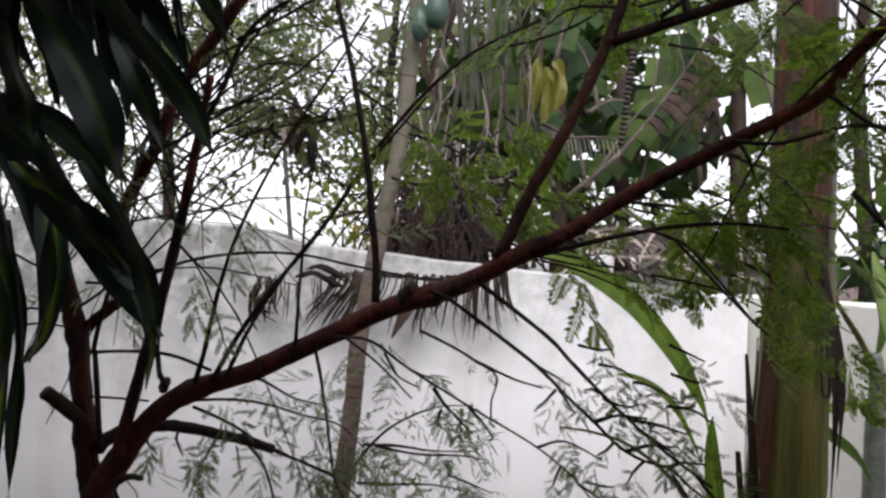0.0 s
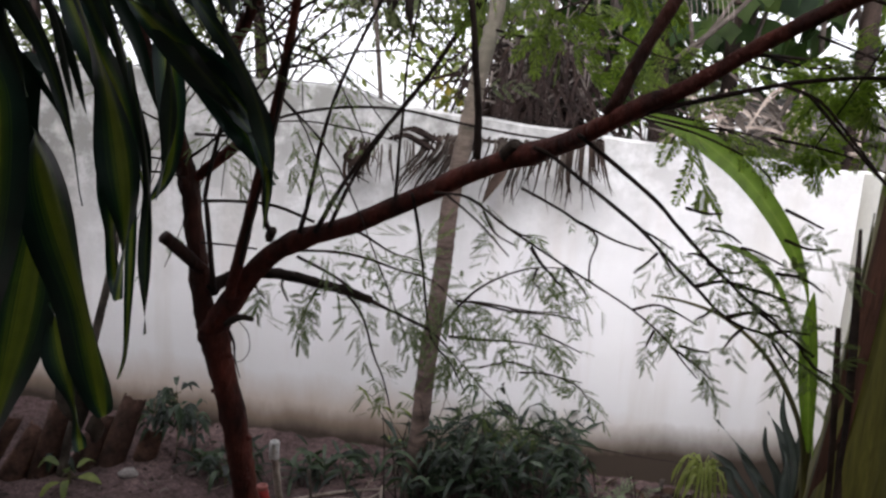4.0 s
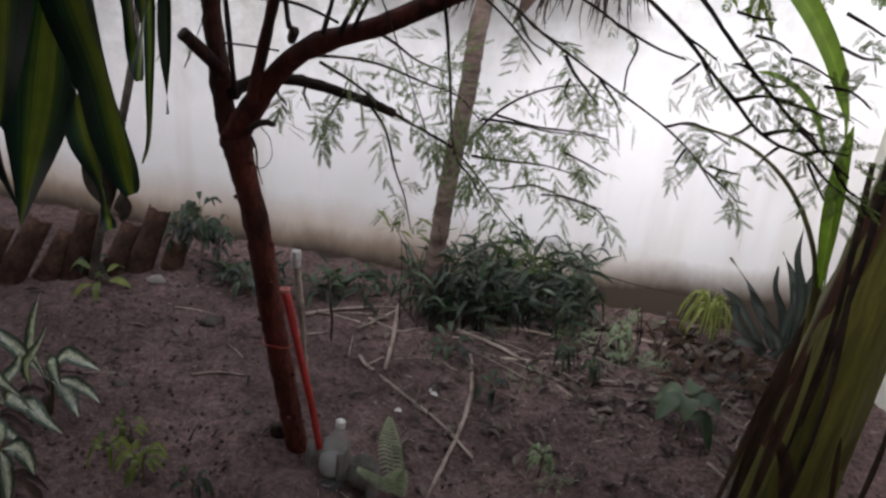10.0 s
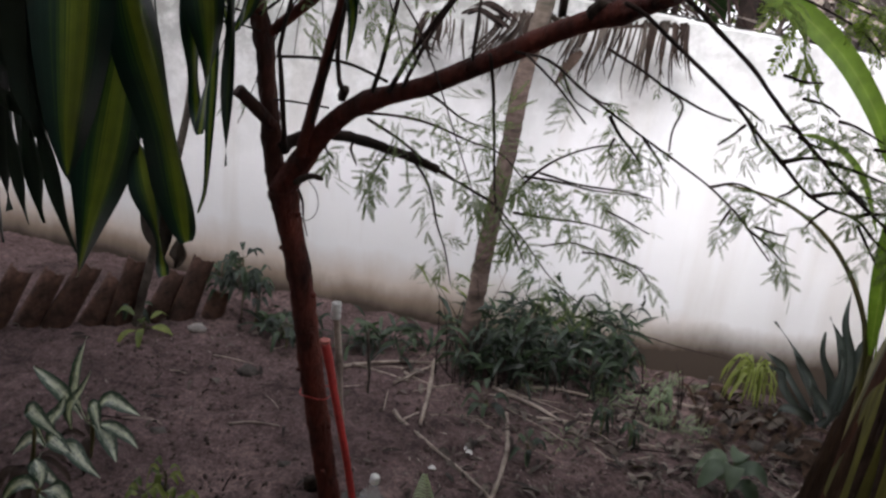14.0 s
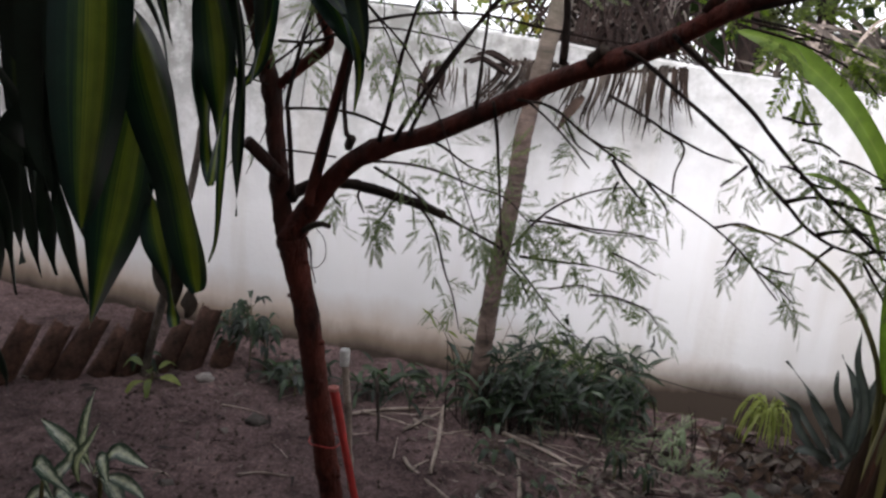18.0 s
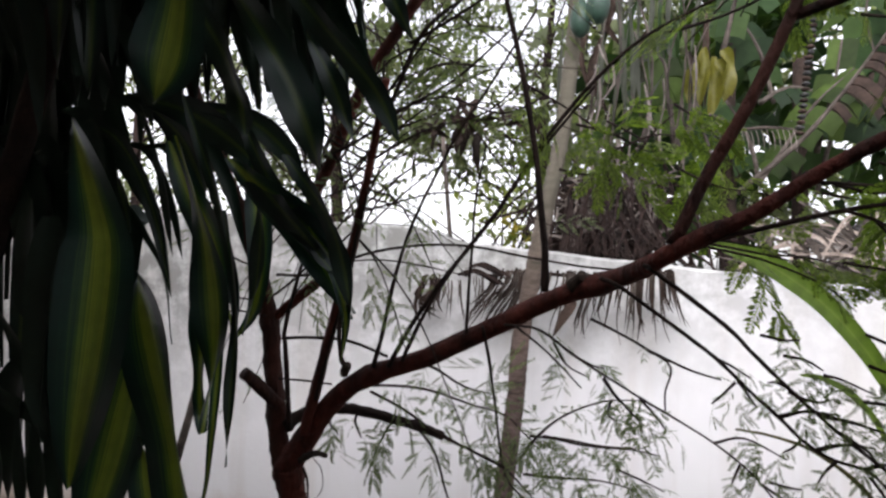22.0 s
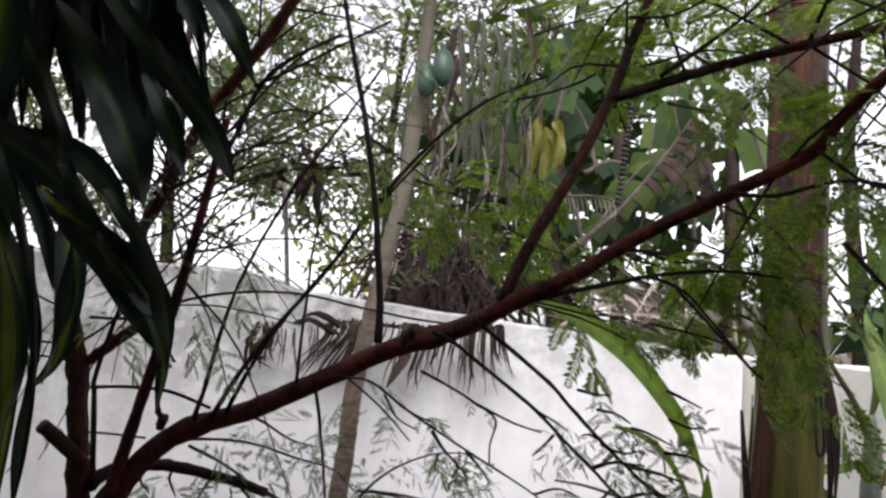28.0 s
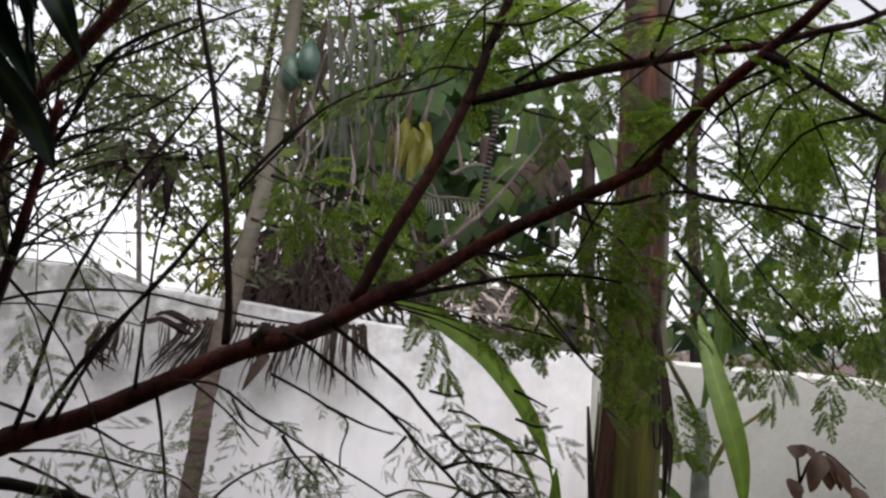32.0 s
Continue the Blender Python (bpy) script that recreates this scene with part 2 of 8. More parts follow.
PAPAYA_BARK = rough_mat("pale_papaya_bark", (0.06, 0.045, 0.037), (0.24, 0.175, 0.150), 9, 45, 0.85, 0.7, 0.012, (1, 1, 3.0))
pt = PAPAYA_BARK.node_tree
seam = pt.nodes.new("ShaderNodeSeparateXYZ")
pt.links.new(pt.nodes.new("ShaderNodeTexCoord").outputs["Object"], seam.inputs[0])
reach = node(pt, "ShaderNodeMapRange")
reach.inputs[1].default_value, reach.inputs[2].default_value, reach.inputs[4].default_value = 1.3, 1.9, 0.75
pt.links.new(seam.outputs["Z"], reach.inputs[0])
old_bark = pt.nodes["Principled BSDF"].inputs["Base Color"].links[0].from_socket
pt.links.new(mix(pt, old_bark, (0.135, 0.13, 0.098), reach.outputs[0]), pt.nodes["Principled BSDF"].inputs["Base Color"])
PAPAYA_SKIN = rough_mat("green_papaya_skin", (0.02, 0.05, 0.038), (0.045, 0.09, 0.06), 8, 50, 0.45, 0.2)
STEM_GREEN = rough_mat("banana_sheath", (0.03, 0.028, 0.008), (0.13, 0.115, 0.024), 5, 30, 0.6, 0.4, 0.01, (6, 6, 0.35))
BANANA_STEM = sheath_mat()
ROTTEN = rough_mat("rotten_sheath", (0.018, 0.011, 0.008), (0.085, 0.050, 0.032), 7, 40, 0.8, 0.7, 0.01, (5, 5, 0.6))
STEM_DRY = rough_mat("dry_banana_sheath", (0.022, 0.010, 0.007), (0.095, 0.040, 0.024), 5, 40, 0.85, 0.6, 0.01, (6, 6, 0.5))
DRY = rough_mat("dry_grey_straw", (0.03, 0.024, 0.02), (0.15, 0.125, 0.108), 7, 60, 0.9, 0.5)
PALE_DRY = rough_mat("bleached_frond", (0.12, 0.10, 0.09), (0.32, 0.28, 0.25), 7, 60, 0.9, 0.5)
DRY_BROWN = rough_mat("dry_brown_leaf", (0.014, 0.010, 0.008), (0.062, 0.041, 0.032), 9, 60, 0.9, 0.5, vary=0.3)
GREY_STEM = rough_mat("grey_green_stem", (0.07, 0.08, 0.068), (0.19, 0.21, 0.18), 8, 50, 0.6, 0.3)
STICK = rough_mat("weathered_stick", (0.20, 0.16, 0.135), (0.50, 0.42, 0.36), 9, 70, 0.9, 0.5)
TILE = rough_mat("old_clay_tile", (0.022, 0.015, 0.012), (0.125, 0.066, 0.048), 9, 50, 0.9, 0.7, 0.01, None, 0.0, 0.3)
RED = rough_mat("red_painted_metal", (0.28, 0.014, 0.012), (0.42, 0.026, 0.022), 12, 70, 0.45, 0.2)
MOSS = rough_mat("mildewed_coping", (0.07, 0.07, 0.062), (0.20, 0.195, 0.18), 5, 40, 0.95, 0.6)
MOSS.node_tree.nodes["Principled BSDF"].inputs["Specular IOR Level"].default_value = 0.1
ROOF_GREY = rough_mat("grey_shed_boards", (0.11, 0.10, 0.095), (0.19, 0.175, 0.165), 3, 30, 0.9, 0.5)
WHITE_CAP = rough_mat("white_plastic", (0.62, 0.62, 0.60), (0.78, 0.78, 0.76), 20, 80, 0.4, 0.1)
PETAL = rough_mat("white_petal", (0.66, 0.64, 0.62), (0.82, 0.80, 0.78), 30, 90, 0.7, 0.1)
CORD = rough_mat("black_cord", (0.012, 0.012, 0.012), (0.03, 0.03, 0.03), 20, 90, 0.6, 0.2)
PALE_STONE = rough_mat("pale_flat_stone", (0.22, 0.20, 0.19), (0.36, 0.33, 0.31), 12, 70, 0.9, 0.5)
STONE = rough_mat("grey_stone", (0.05, 0.043, 0.038), (0.13, 0.115, 0.105), 12, 70, 0.9, 0.6, vary=0.3)

FEATHER = leaf_mat("feathery_tree_leaf", [(0.062, 0.082, 0.038), (0.10, 0.128, 0.058), (0.15, 0.18, 0.085)], 0.46)
YOUNG = leaf_mat("young_feathery_leaf", [(0.075, 0.105, 0.022), (0.135, 0.185, 0.038), (0.20, 0.26, 0.055)], 0.62)
FAR_LEAF = leaf_mat("far_tree_leaf", [(0.07, 0.084, 0.046), (0.13, 0.152, 0.082), (0.22, 0.245, 0.14)], 0.58)
HERB = leaf_mat("undergrowth_leaf", [(0.006, 0.013, 0.007), (0.017, 0.034, 0.017), (0.055, 0.090, 0.042)], 0.22, 0.42)
LIME = leaf_mat("lime_seedling_leaf", [(0.13, 0.17, 0.04), (0.22, 0.25, 0.06), (0.09, 0.13, 0.04)], 0.35)
PALE_FERN = leaf_mat("silvery_fern", [(0.30, 0.36, 0.28), (0.40, 0.46, 0.36), (0.48, 0.54, 0.44)], 0.25)
FERN = leaf_mat("pale_fern", [(0.13, 0.18, 0.11), (0.20, 0.26, 0.16), (0.26, 0.32, 0.20)], 0.3)
BLADE = leaf_mat("bright_strap_leaf", [], 0.5, 0.5, 25, band=[(0.0, (0.11, 0.175, 0.028)), (0.45, (0.15, 0.225, 0.038)), (0.5, (0.22, 0.29, 0.08)), (0.55, (0.15, 0.225, 0.038)), (1.0, (0.11, 0.17, 0.028))], streak=0.1)
BANANA = leaf_mat("banana_leaf", [(0.022, 0.038, 0.010), (0.045, 0.074, 0.016), (0.08, 0.125, 0.026)], 0.35, 0.6, 12, gloss=0.2)
GREY_HANG = leaf_mat("dead_hanging_leaf", [(0.045, 0.048, 0.040), (0.075, 0.08, 0.066), (0.13, 0.135, 0.115)], 0.3, 0.8, 14, gloss=0.15)
BROAD_DARK = leaf_mat("dark_broad_leaf", [(0.012, 0.026, 0.010), (0.024, 0.05, 0.015), (0.045, 0.08, 0.021)], 0.3, 0.6, 14, gloss=0.2)
YELLOW = leaf_mat("yellowing_leaf", [(0.27, 0.20, 0.015), (0.14, 0.145, 0.025), (0.34, 0.245, 0.022)], 0.4)
SWORD = leaf_mat("snake_plant_leaf", [], 0.1, 0.45, 30, band=[(0.0, (0.022, 0.030, 0.028)), (0.3, (0.042, 0.054, 0.050)), (0.6, (0.07, 0.086, 0.080)), (1.0, (0.022, 0.030, 0.028))])
BROWN_LEAF = leaf_mat("rust_brown_leaf", [(0.055, 0.022, 0.012), (0.10, 0.045, 0.022), (0.03, 0.013, 0.010)], 0.25)
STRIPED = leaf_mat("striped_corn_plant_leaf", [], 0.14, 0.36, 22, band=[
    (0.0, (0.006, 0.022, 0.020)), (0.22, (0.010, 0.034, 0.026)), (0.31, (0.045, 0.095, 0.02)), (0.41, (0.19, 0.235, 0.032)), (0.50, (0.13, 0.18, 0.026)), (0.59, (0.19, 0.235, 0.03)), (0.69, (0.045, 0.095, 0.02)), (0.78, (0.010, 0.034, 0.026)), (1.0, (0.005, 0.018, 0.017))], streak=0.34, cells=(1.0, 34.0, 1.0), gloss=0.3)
# dimmer, narrower-striped copy, the upper leaves' shade put into its colour
SHADED_STRIPED = leaf_mat("shaded_striped_leaf", [], 0.08, 0.42, 22, band=[
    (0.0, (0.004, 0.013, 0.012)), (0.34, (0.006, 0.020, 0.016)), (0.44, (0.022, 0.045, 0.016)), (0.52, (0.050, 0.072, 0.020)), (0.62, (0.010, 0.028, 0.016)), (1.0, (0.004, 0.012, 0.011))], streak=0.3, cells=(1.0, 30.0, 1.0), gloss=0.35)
# near-black copy, with the shade inside the plant put into its colour
SHADED_LEAF = leaf_mat("shaded_corn_plant_leaf", [(0.003, 0.009, 0.007), (0.006, 0.018, 0.012), (0.012, 0.03, 0.016)], 0.06, 0.5, 22, gloss=0.3)
VARIEGATED = leaf_mat("cream_variegated_leaf", [], 0.2, 0.45, 55, band=[
    (0.0, (0.020, 0.050, 0.030)), (0.16, (0.045, 0.085, 0.055)), (0.30, (0.24, 0.29, 0.22)), (0.40, (0.70, 0.73, 0.63)), (0.60, (0.72, 0.75, 0.65)), (0.70, (0.24, 0.29, 0.22)), (0.84, (0.045, 0.085, 0.055)), (1.0, (0.020, 0.050, 0.030))], streak=1.0, cells=(9.0, 16.0, 1.0))
SEED_LEAF = leaf_mat("dull_broad_seedling_leaf", [(0.035, 0.060, 0.035), (0.065, 0.098, 0.060), (0.10, 0.14, 0.085)], 0.25, 0.5, 20)


def glass_mat():
    m, nt, bsdf, out = nodes_of("clear_plastic")
    bsdf.inputs["Transmission Weight"].default_value = 0.3
    bsdf.inputs["Roughness"].default_value = 0.06
    bsdf.inputs["IOR"].default_value = 1.4
    bsdf.inputs["Base Color"].default_value = (0.86, 0.88, 0.88, 1)
    bsdf.inputs["Alpha"].default_value = 0.36
    bsdf.inputs["Specular IOR Level"].default_value = 1.0
    bumped(nt, bsdf, noise_tex(nt, 40, 2), 0.1)
    return m


PET = glass_mat()
SILT = rough_mat("cloudy_water", (0.40, 0.39, 0.39), (0.55, 0.54, 0.54), 12, 60, 0.3, 0.1)
SILT.node_tree.nodes["Principled BSDF"].inputs["Transmission Weight"].default_value = 0.3


# ---- mesh helpers ----
class Shape:
    """Collects vertices, faces and blade coordinates for one mesh."""

    def __init__(self):
        self.v, self.f, self.uv, self.n = [], [], [], 0

    def add(self, verts, faces, uv=None):
        verts = np.asarray(verts, float).reshape(-1, 3)
        self.v.append(verts)
        self.f += [tuple(int(i) + self.n for i in face) for face in faces]
        self.uv.append(np.asarray(uv, float) if uv is not None else np.zeros((len(verts), 2)))
        self.n += len(verts)
        return self

    def mesh(self, name, material, smooth=True):
        me = bpy.data.meshes.new(name)
        v = np.concatenate(self.v)
        me.from_pydata(v.tolist(), [], self.f)
        me.materials.append(material)
        if smooth:
            me.polygons.foreach_set("use_smooth", np.ones(len(me.polygons), bool))
        uv = np.concatenate(self.uv)
        if uv.any():
            idx = np.empty(len(me.loops), int)
            me.loops.foreach_get("vertex_index", idx)
            layer = me.uv_layers.new(name="blade")
            layer.data.foreach_set("uv", uv[idx].ravel())
        me.update()
        return me


def part(name, shape, material, parent=None, label="", smooth=True):
    ob = new(name, shape.mesh(name, material, smooth) if isinstance(shape, Shape) else shape)
    if parent is not None:
        ob.parent = parent
    if label:
        tagged(ob, label)
    return ob


def thing(name, label, category, group="", kind=""):
    return tagged(new(name), label, category, group, kind)


def curve_points(points, per=5):
    """A smooth line through a few points."""
    p = np.asarray(points, float)
    if len(p) == 2:
        return np.array([p[0] + (p[1] - p[0]) * k / (2 * per) for k in range(2 * per + 1)])
    q = np.concatenate([[2 * p[0] - p[1]], p, [2 * p[-1] - p[-2]]])
    out = []
    for i in range(1, len(q) - 2):
        for k in range(per):
            t = k / per
            out.append(0.5 * (2 * q[i] + (q[i + 1] - q[i - 1]) * t + (2 * q[i - 1] - 5 * q[i] + 4 * q[i + 1] - q[i + 2]) * t * t + (3 * q[i] - q[i - 1] - 3 * q[i + 1] + q[i + 2]) * t**3))
    out.append(p[-1])
    return np.array(out)


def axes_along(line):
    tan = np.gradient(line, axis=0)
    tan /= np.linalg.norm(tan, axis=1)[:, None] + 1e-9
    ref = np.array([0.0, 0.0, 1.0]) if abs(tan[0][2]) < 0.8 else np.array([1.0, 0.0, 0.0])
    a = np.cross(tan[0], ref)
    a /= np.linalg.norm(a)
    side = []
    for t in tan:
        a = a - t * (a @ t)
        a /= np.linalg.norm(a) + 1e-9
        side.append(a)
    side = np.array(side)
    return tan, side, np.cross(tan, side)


RNG = np.random.RandomState(7)


def tube(points, r0, r1=None, sides=8, per=5, rough=0.08, shape=None, swell=None):
    """A limb or stem: round, tapered, slightly uneven, with closed ends."""
    line = curve_points(points, per)
    r1 = r0 if r1 is None else r1
    n = len(line)
    rad = np.interp(np.linspace(0, 1, n), np.linspace(0, 1, len(r0)), r0) if isinstance(r0, list) else r0 + (r1 - r0) * np.linspace(0, 1, n)
    if swell:
        for at, width, more in swell:
            rad = rad * (1 + more * np.exp(-(((np.linspace(0, 1, n) - at) / width) ** 2)))
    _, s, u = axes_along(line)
    ang = np.linspace(0, 2 * np.pi, sides, endpoint=False)
    jit = 1 + rough * RNG.randn(n, sides)
    ring = (np.cos(ang)[None, :, None] * s[:, None] + np.sin(ang)[None, :, None] * u[:, None]) * (rad[:, None] * jit)[:, :, None]
    v = (line[:, None] + ring).reshape(-1, 3)
    f = [(i * sides + j, i * sides + (j + 1) % sides, (i + 1) * sides + (j + 1) % sides, (i + 1) * sides + j) for i in range(n - 1) for j in range(sides)]
    f += [tuple(range(sides))[::-1], tuple((n - 1) * sides + j for j in range(sides))]
    return (shape or Shape()).add(v, f)


def blade(points, width, shape=None, per=5, fold=0.25, peak=0.4, blunt=0.15, facing=None, wave=0.0, across=5, stem=0.0, round_tip=0.8):
    """A long leaf along a line: broadest at peak, pointed, folded along its midrib."""
    line = curve_points(points, per)
    n = len(line)
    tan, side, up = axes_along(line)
    if facing is not None:
        fv = np.asarray(facing, float)
        side = np.cross(tan, fv)
        side /= np.linalg.norm(side, axis=1)[:, None] + 1e-9
        up = np.cross(side, tan)
    t = np.linspace(0, 1, n)
    w = np.where(t < peak, blunt + (1 - blunt) * np.sin(np.pi / 2 * np.minimum(1, t / peak)) ** 0.8, np.maximum(0, np.cos(np.pi / 2 * (t - peak) / (1 - peak))) ** round_tip)
    if stem:
        w = 0.06 + (w - 0.06) * np.clip((t - stem) / 0.2, 0, 1)
    w = w * width / 2 + 0.0006
    k = np.linspace(-1, 1, across)
    bend = (np.abs(k) * fold)[None, :] * w[:, None] + wave * width * np.sin(9 * t + RNG.rand() * 6)[:, None] * k[None, :]
    v = line[:, None] + side[:, None] * (w[:, None] * k)[:, :, None] + up[:, None] * bend[:, :, None]
    uv = np.stack([np.repeat(t[:, None], across, 1), np.repeat((k[None] + 1) / 2, n, 0)], -1)
    f = [(i * across + j, i * across + j + 1, (i + 1) * across + j + 1, (i + 1) * across + j) for i in range(n - 1) for j in range(across - 1)]
    return (shape or Shape()).add(v.reshape(-1, 3), f, uv.reshape(-1, 2))


def box_shape(lo, hi, shape=None, bevel=0.0):
    bm = bmesh.new()
    bmesh.ops.create_cube(bm, size=1)
    lo, hi = Vector(lo), Vector(hi)
    for v in bm.verts:
        v.co = Vector([lo[i] + (v.co[i] + 0.5) * (hi[i] - lo[i]) for i in range(3)])
    if bevel:
        bmesh.ops.bevel(bm, geom=bm.edges[:], offset=bevel, segments=2, affect="EDGES")
    bm.verts.index_update()
    s = (shape or Shape()).add([v.co[:] for v in bm.verts], [[v.index for v in f.verts] for f in bm.faces])
    bm.free()
    return s


def lathe(profile, sides=20, centre=(0, 0, 0), tilt=None, shape=None):
    v, f = [], []
    m = tilt or Matrix.Identity(3)
    for r, z in profile:
        for j in range(sides):
            a = 2 * math.pi * j / sides
            v.append(Vector(centre) + m @ Vector((r * math.cos(a), r * math.sin(a), z)))
    for i in range(len(profile) - 1):
        for j in range(sides):
            f.append((i * sides + j, i * sides + (j + 1) % sides, (i + 1) * sides + (j + 1) % sides, (i + 1) * sides + j))
    f.append(tuple(range(sides))[::-1])
    f.append(tuple((len(profile) - 1) * sides + j for j in range(sides)))
    return (shape or Shape()).add([p[:] for p in v], f)


def lump(centre, size, shape=None, rough=0.25, subdiv=2, seed=0):
    bm = bmesh.new()
    bmesh.ops.create_icosphere(bm, subdivisions=subdiv, radius=1)
    for v in bm.verts:
        k = 1 + rough * noise.noise(v.co * 1.7 + Vector((seed * 3.1, seed, 0)))
        v.co = Vector([centre[i] + v.co[i] * size[i] * k for i in range(3)])
    bm.verts.index_update()
    s = (shape or Shape()).add([v.co[:] for v in bm.verts], [[v.index for v in f.verts] for f in bm.faces])
    bm.free()
    return s


# feathery leaf of a legume tree: two rows of pinnae with toothed edges
def feather_template(pairs=4, leaflets=9, droop=0.35, jit=1.0, size=0.52, leaf=0.070, half=0.025):
    v, f = [], []

    def bow(p):
        return (p[0], p[1], p[2] - droop * p[0] ** 2 - 0.55 * p[1] ** 2)

    def quad(p, q, half):
        d = q - p
        n = np.array([-d[1], d[0], 0.0])
        n = n / (np.linalg.norm(n) + 1e-9) * half
        i = len(v)
        m = p + 0.6 * d
        v.extend([bow(p), bow(m + n), bow(q), bow(m - n)])
        f.append((i, i + 1, i + 2, i + 3))

    quad(np.array([0, 0, 0.0]), np.array([0.95, 0, 0]), 0.008)
    for k in range(pairs):
        for sgn in (-1, 1):
            if RNG.rand() < 0.12 * jit:
                continue
            x = 0.20 + 0.72 * k / (pairs - 1) + jit * RNG.uniform(-0.05, 0.05)
            length = size * (0.8 + 0.3 * math.sin(math.pi * (k + 0.7) / pairs)) * (1 + jit * RNG.uniform(-0.3, 0.25))
            ang = radians(62 - 40 * k / pairs + jit * RNG.uniform(-14, 14))
            base = np.array([x, 0, 0.0])
            d = np.array([math.cos(ang), sgn * math.sin(ang), jit * RNG.uniform(-0.55, 0.0)])
            n = np.array([-d[1], d[0], 0.0])
            quad(base, base + d * length, 0.008)
            for j in range(leaflets):
                t = 0.10 + 0.88 * j / (leaflets - 1)
                w = leaf * math.sqrt(math.sin(math.pi * (0.16 + 0.78 * t))) * RNG.uniform(0.6, 1.25)
                p = base + d * length * t
                for sg in (-1, 1):
                    quad(p, p + (n * sg * RNG.uniform(0.8, 1.1) + d * RNG.uniform(0.5, 0.9)) * w, half)
    return np.array(v), f


FEATHERS = [feather_template(RNG.randint(3, 6), 12, RNG.uniform(0.2, 0.6), 1.0, 0.50, 0.068, 0.017) for _ in range(10)]

CROWN_FEATHERS = [feather_template(RNG.randint(4, 7), 13, RNG.uniform(0.1, 0.4), 1.0, 0.46, 0.115, 0.019) for _ in range(10)]


def scatter_feathers(spots, template, droop_jit=0.25):
    """spots: base, direction, length. One mesh of many feathery leaves."""
    vs, fs, n = [], [], 0
    for base, way, length in spots:
        tv, tf = template[RNG.randint(len(template))]
        x = np.asarray(way, float)
        x = x / (np.linalg.norm(x) + 1e-9)
        up = np.array([0, 0, 1.0]) + RNG.randn(3) * 0.45
        y = np.cross(up, x)
        y /= np.linalg.norm(y) + 1e-9
        z = np.cross(x, y)
        curl = RNG.uniform(0.3, 0.9)
        w = tv * (1, RNG.uniform(0.6, 1.1), curl)
        vs.append(np.asarray(base) + (w[:, :1] * x + w[:, 1:2] * y + w[:, 2:] * z) * length)
        fs += [tuple(i + n for i in face) for face in tf]
        n += len(tv)
    s = Shape()
    s.v, s.uv, s.n = [np.concatenate(vs)], [np.zeros((n, 2))], n
    s.f = fs
    return s


def feather_meshes(material, templates):
    return [Shape().add(v, f).mesh("feathery_leaf", material) for v, f in templates]


def hang_leaf(base, way, length, meshes, parent):
    """One feathery leaf as an object of its own on a shared mesh."""
    x = Vector(way).normalized()
    y = (Vector((0, 0, 1)) + Vector(RNG.randn(3) * 0.45)).cross(x).normalized()
    z = x.cross(y)
    wide, curl = RNG.uniform(0.7, 1.1), RNG.uniform(0.4, 1.1)
    leaf = new("leaf", meshes[RNG.randint(len(meshes))])
    leaf.parent = parent
    m = Matrix((x * length, y * length * wide, z * length * curl)).transposed().to_4x4()
    m.translation = Vector(base)
    leaf.matrix_local = m
    return leaf


def along_twig(points, per_metre, length, start=0.15, lean=0.6, sag=0.35):
    """Feathery leaves set alternately along a twig."""
    line = curve_points(points, 6)
    seg = np.linalg.norm(np.diff(line, axis=0), axis=1)
    run = np.r_[0, np.cumsum(seg)]
    count = max(2, int(run[-1] * per_metre))
    out = []
    for k in range(count):
        d = run[-1] * (start + (1 - start) * (k + RNG.rand() * 0.8) / count)
        i = min(len(seg) - 1, np.searchsorted(run, d) - 1)
        p = line[i] + (line[i + 1] - line[i]) * (d - run[i]) / (seg[i] + 1e-9)
        t = (line[i + 1] - line[i]) / (seg[i] + 1e-9)
        sidev = np.cross(t, RNG.randn(3))
        sidev /= np.linalg.norm(sidev) + 1e-9
        way = t * lean + sidev + np.array([0, 0, -sag]) + RNG.randn(3) * 0.3
        out.append((p, way, length * RNG.uniform(0.65, 1.2)))
    return out


# ---- structure ----
def soil_height(x, y):
    h = 0.018 * noise.noise(Vector((x * 1.3, y * 1.3, 0))) + 0.012 * noise.noise(Vector((x * 5, y * 5, 2))) + 0.016 * noise.noise(Vector((x * 12, y * 12, 4))) + 0.010 * noise.noise(Vector((x * 27, y * 27, 6)))
    return h + 0.05 * max(0.0, 1 - ((x + 0.67) ** 2 + (y - 2.31) ** 2) / 0.09) - 0.01


def spread(a, b, step, far):
    out = list(np.arange(a, b + step / 2, step))
    d, lo, hi = step, a, b
    while lo > -far:
        d *= 1.7
        lo, hi = lo - d, hi + d
        out = [lo, *out, hi]
    return out


xs, ys = spread(-3.4, 2.2, 0.018, 300), spread(1.4, 3.9, 0.018, 300)
gv = [(x, y, soil_height(x, y)) for y in ys for x in xs]
nx = len(xs)
gf = [(j * nx + i, j * nx + i + 1, (j + 1) * nx + i + 1, (j + 1) * nx + i) for j in range(len(ys) - 1) for i in range(nx - 1)]
ground = part("ground", Shape().add(gv, gf), SOIL)
tagged(ground, "bare dark brown garden soil with fallen litter", "ground", kind="structure")

WALL_Y = 3.8


def wall_top(x):
    """The coping runs level at first, drops in a short curve, then falls gently."""
    high = 1.695 - 0.04 * (x + 1.0)
    low = 1.632 - 0.0825 * (x + 0.75)
    k = min(1.0, max(0.0, (x + 1.0) / 0.28))
    k = k * k * (3 - 2 * k)
    return high * (1 - k) + low * k


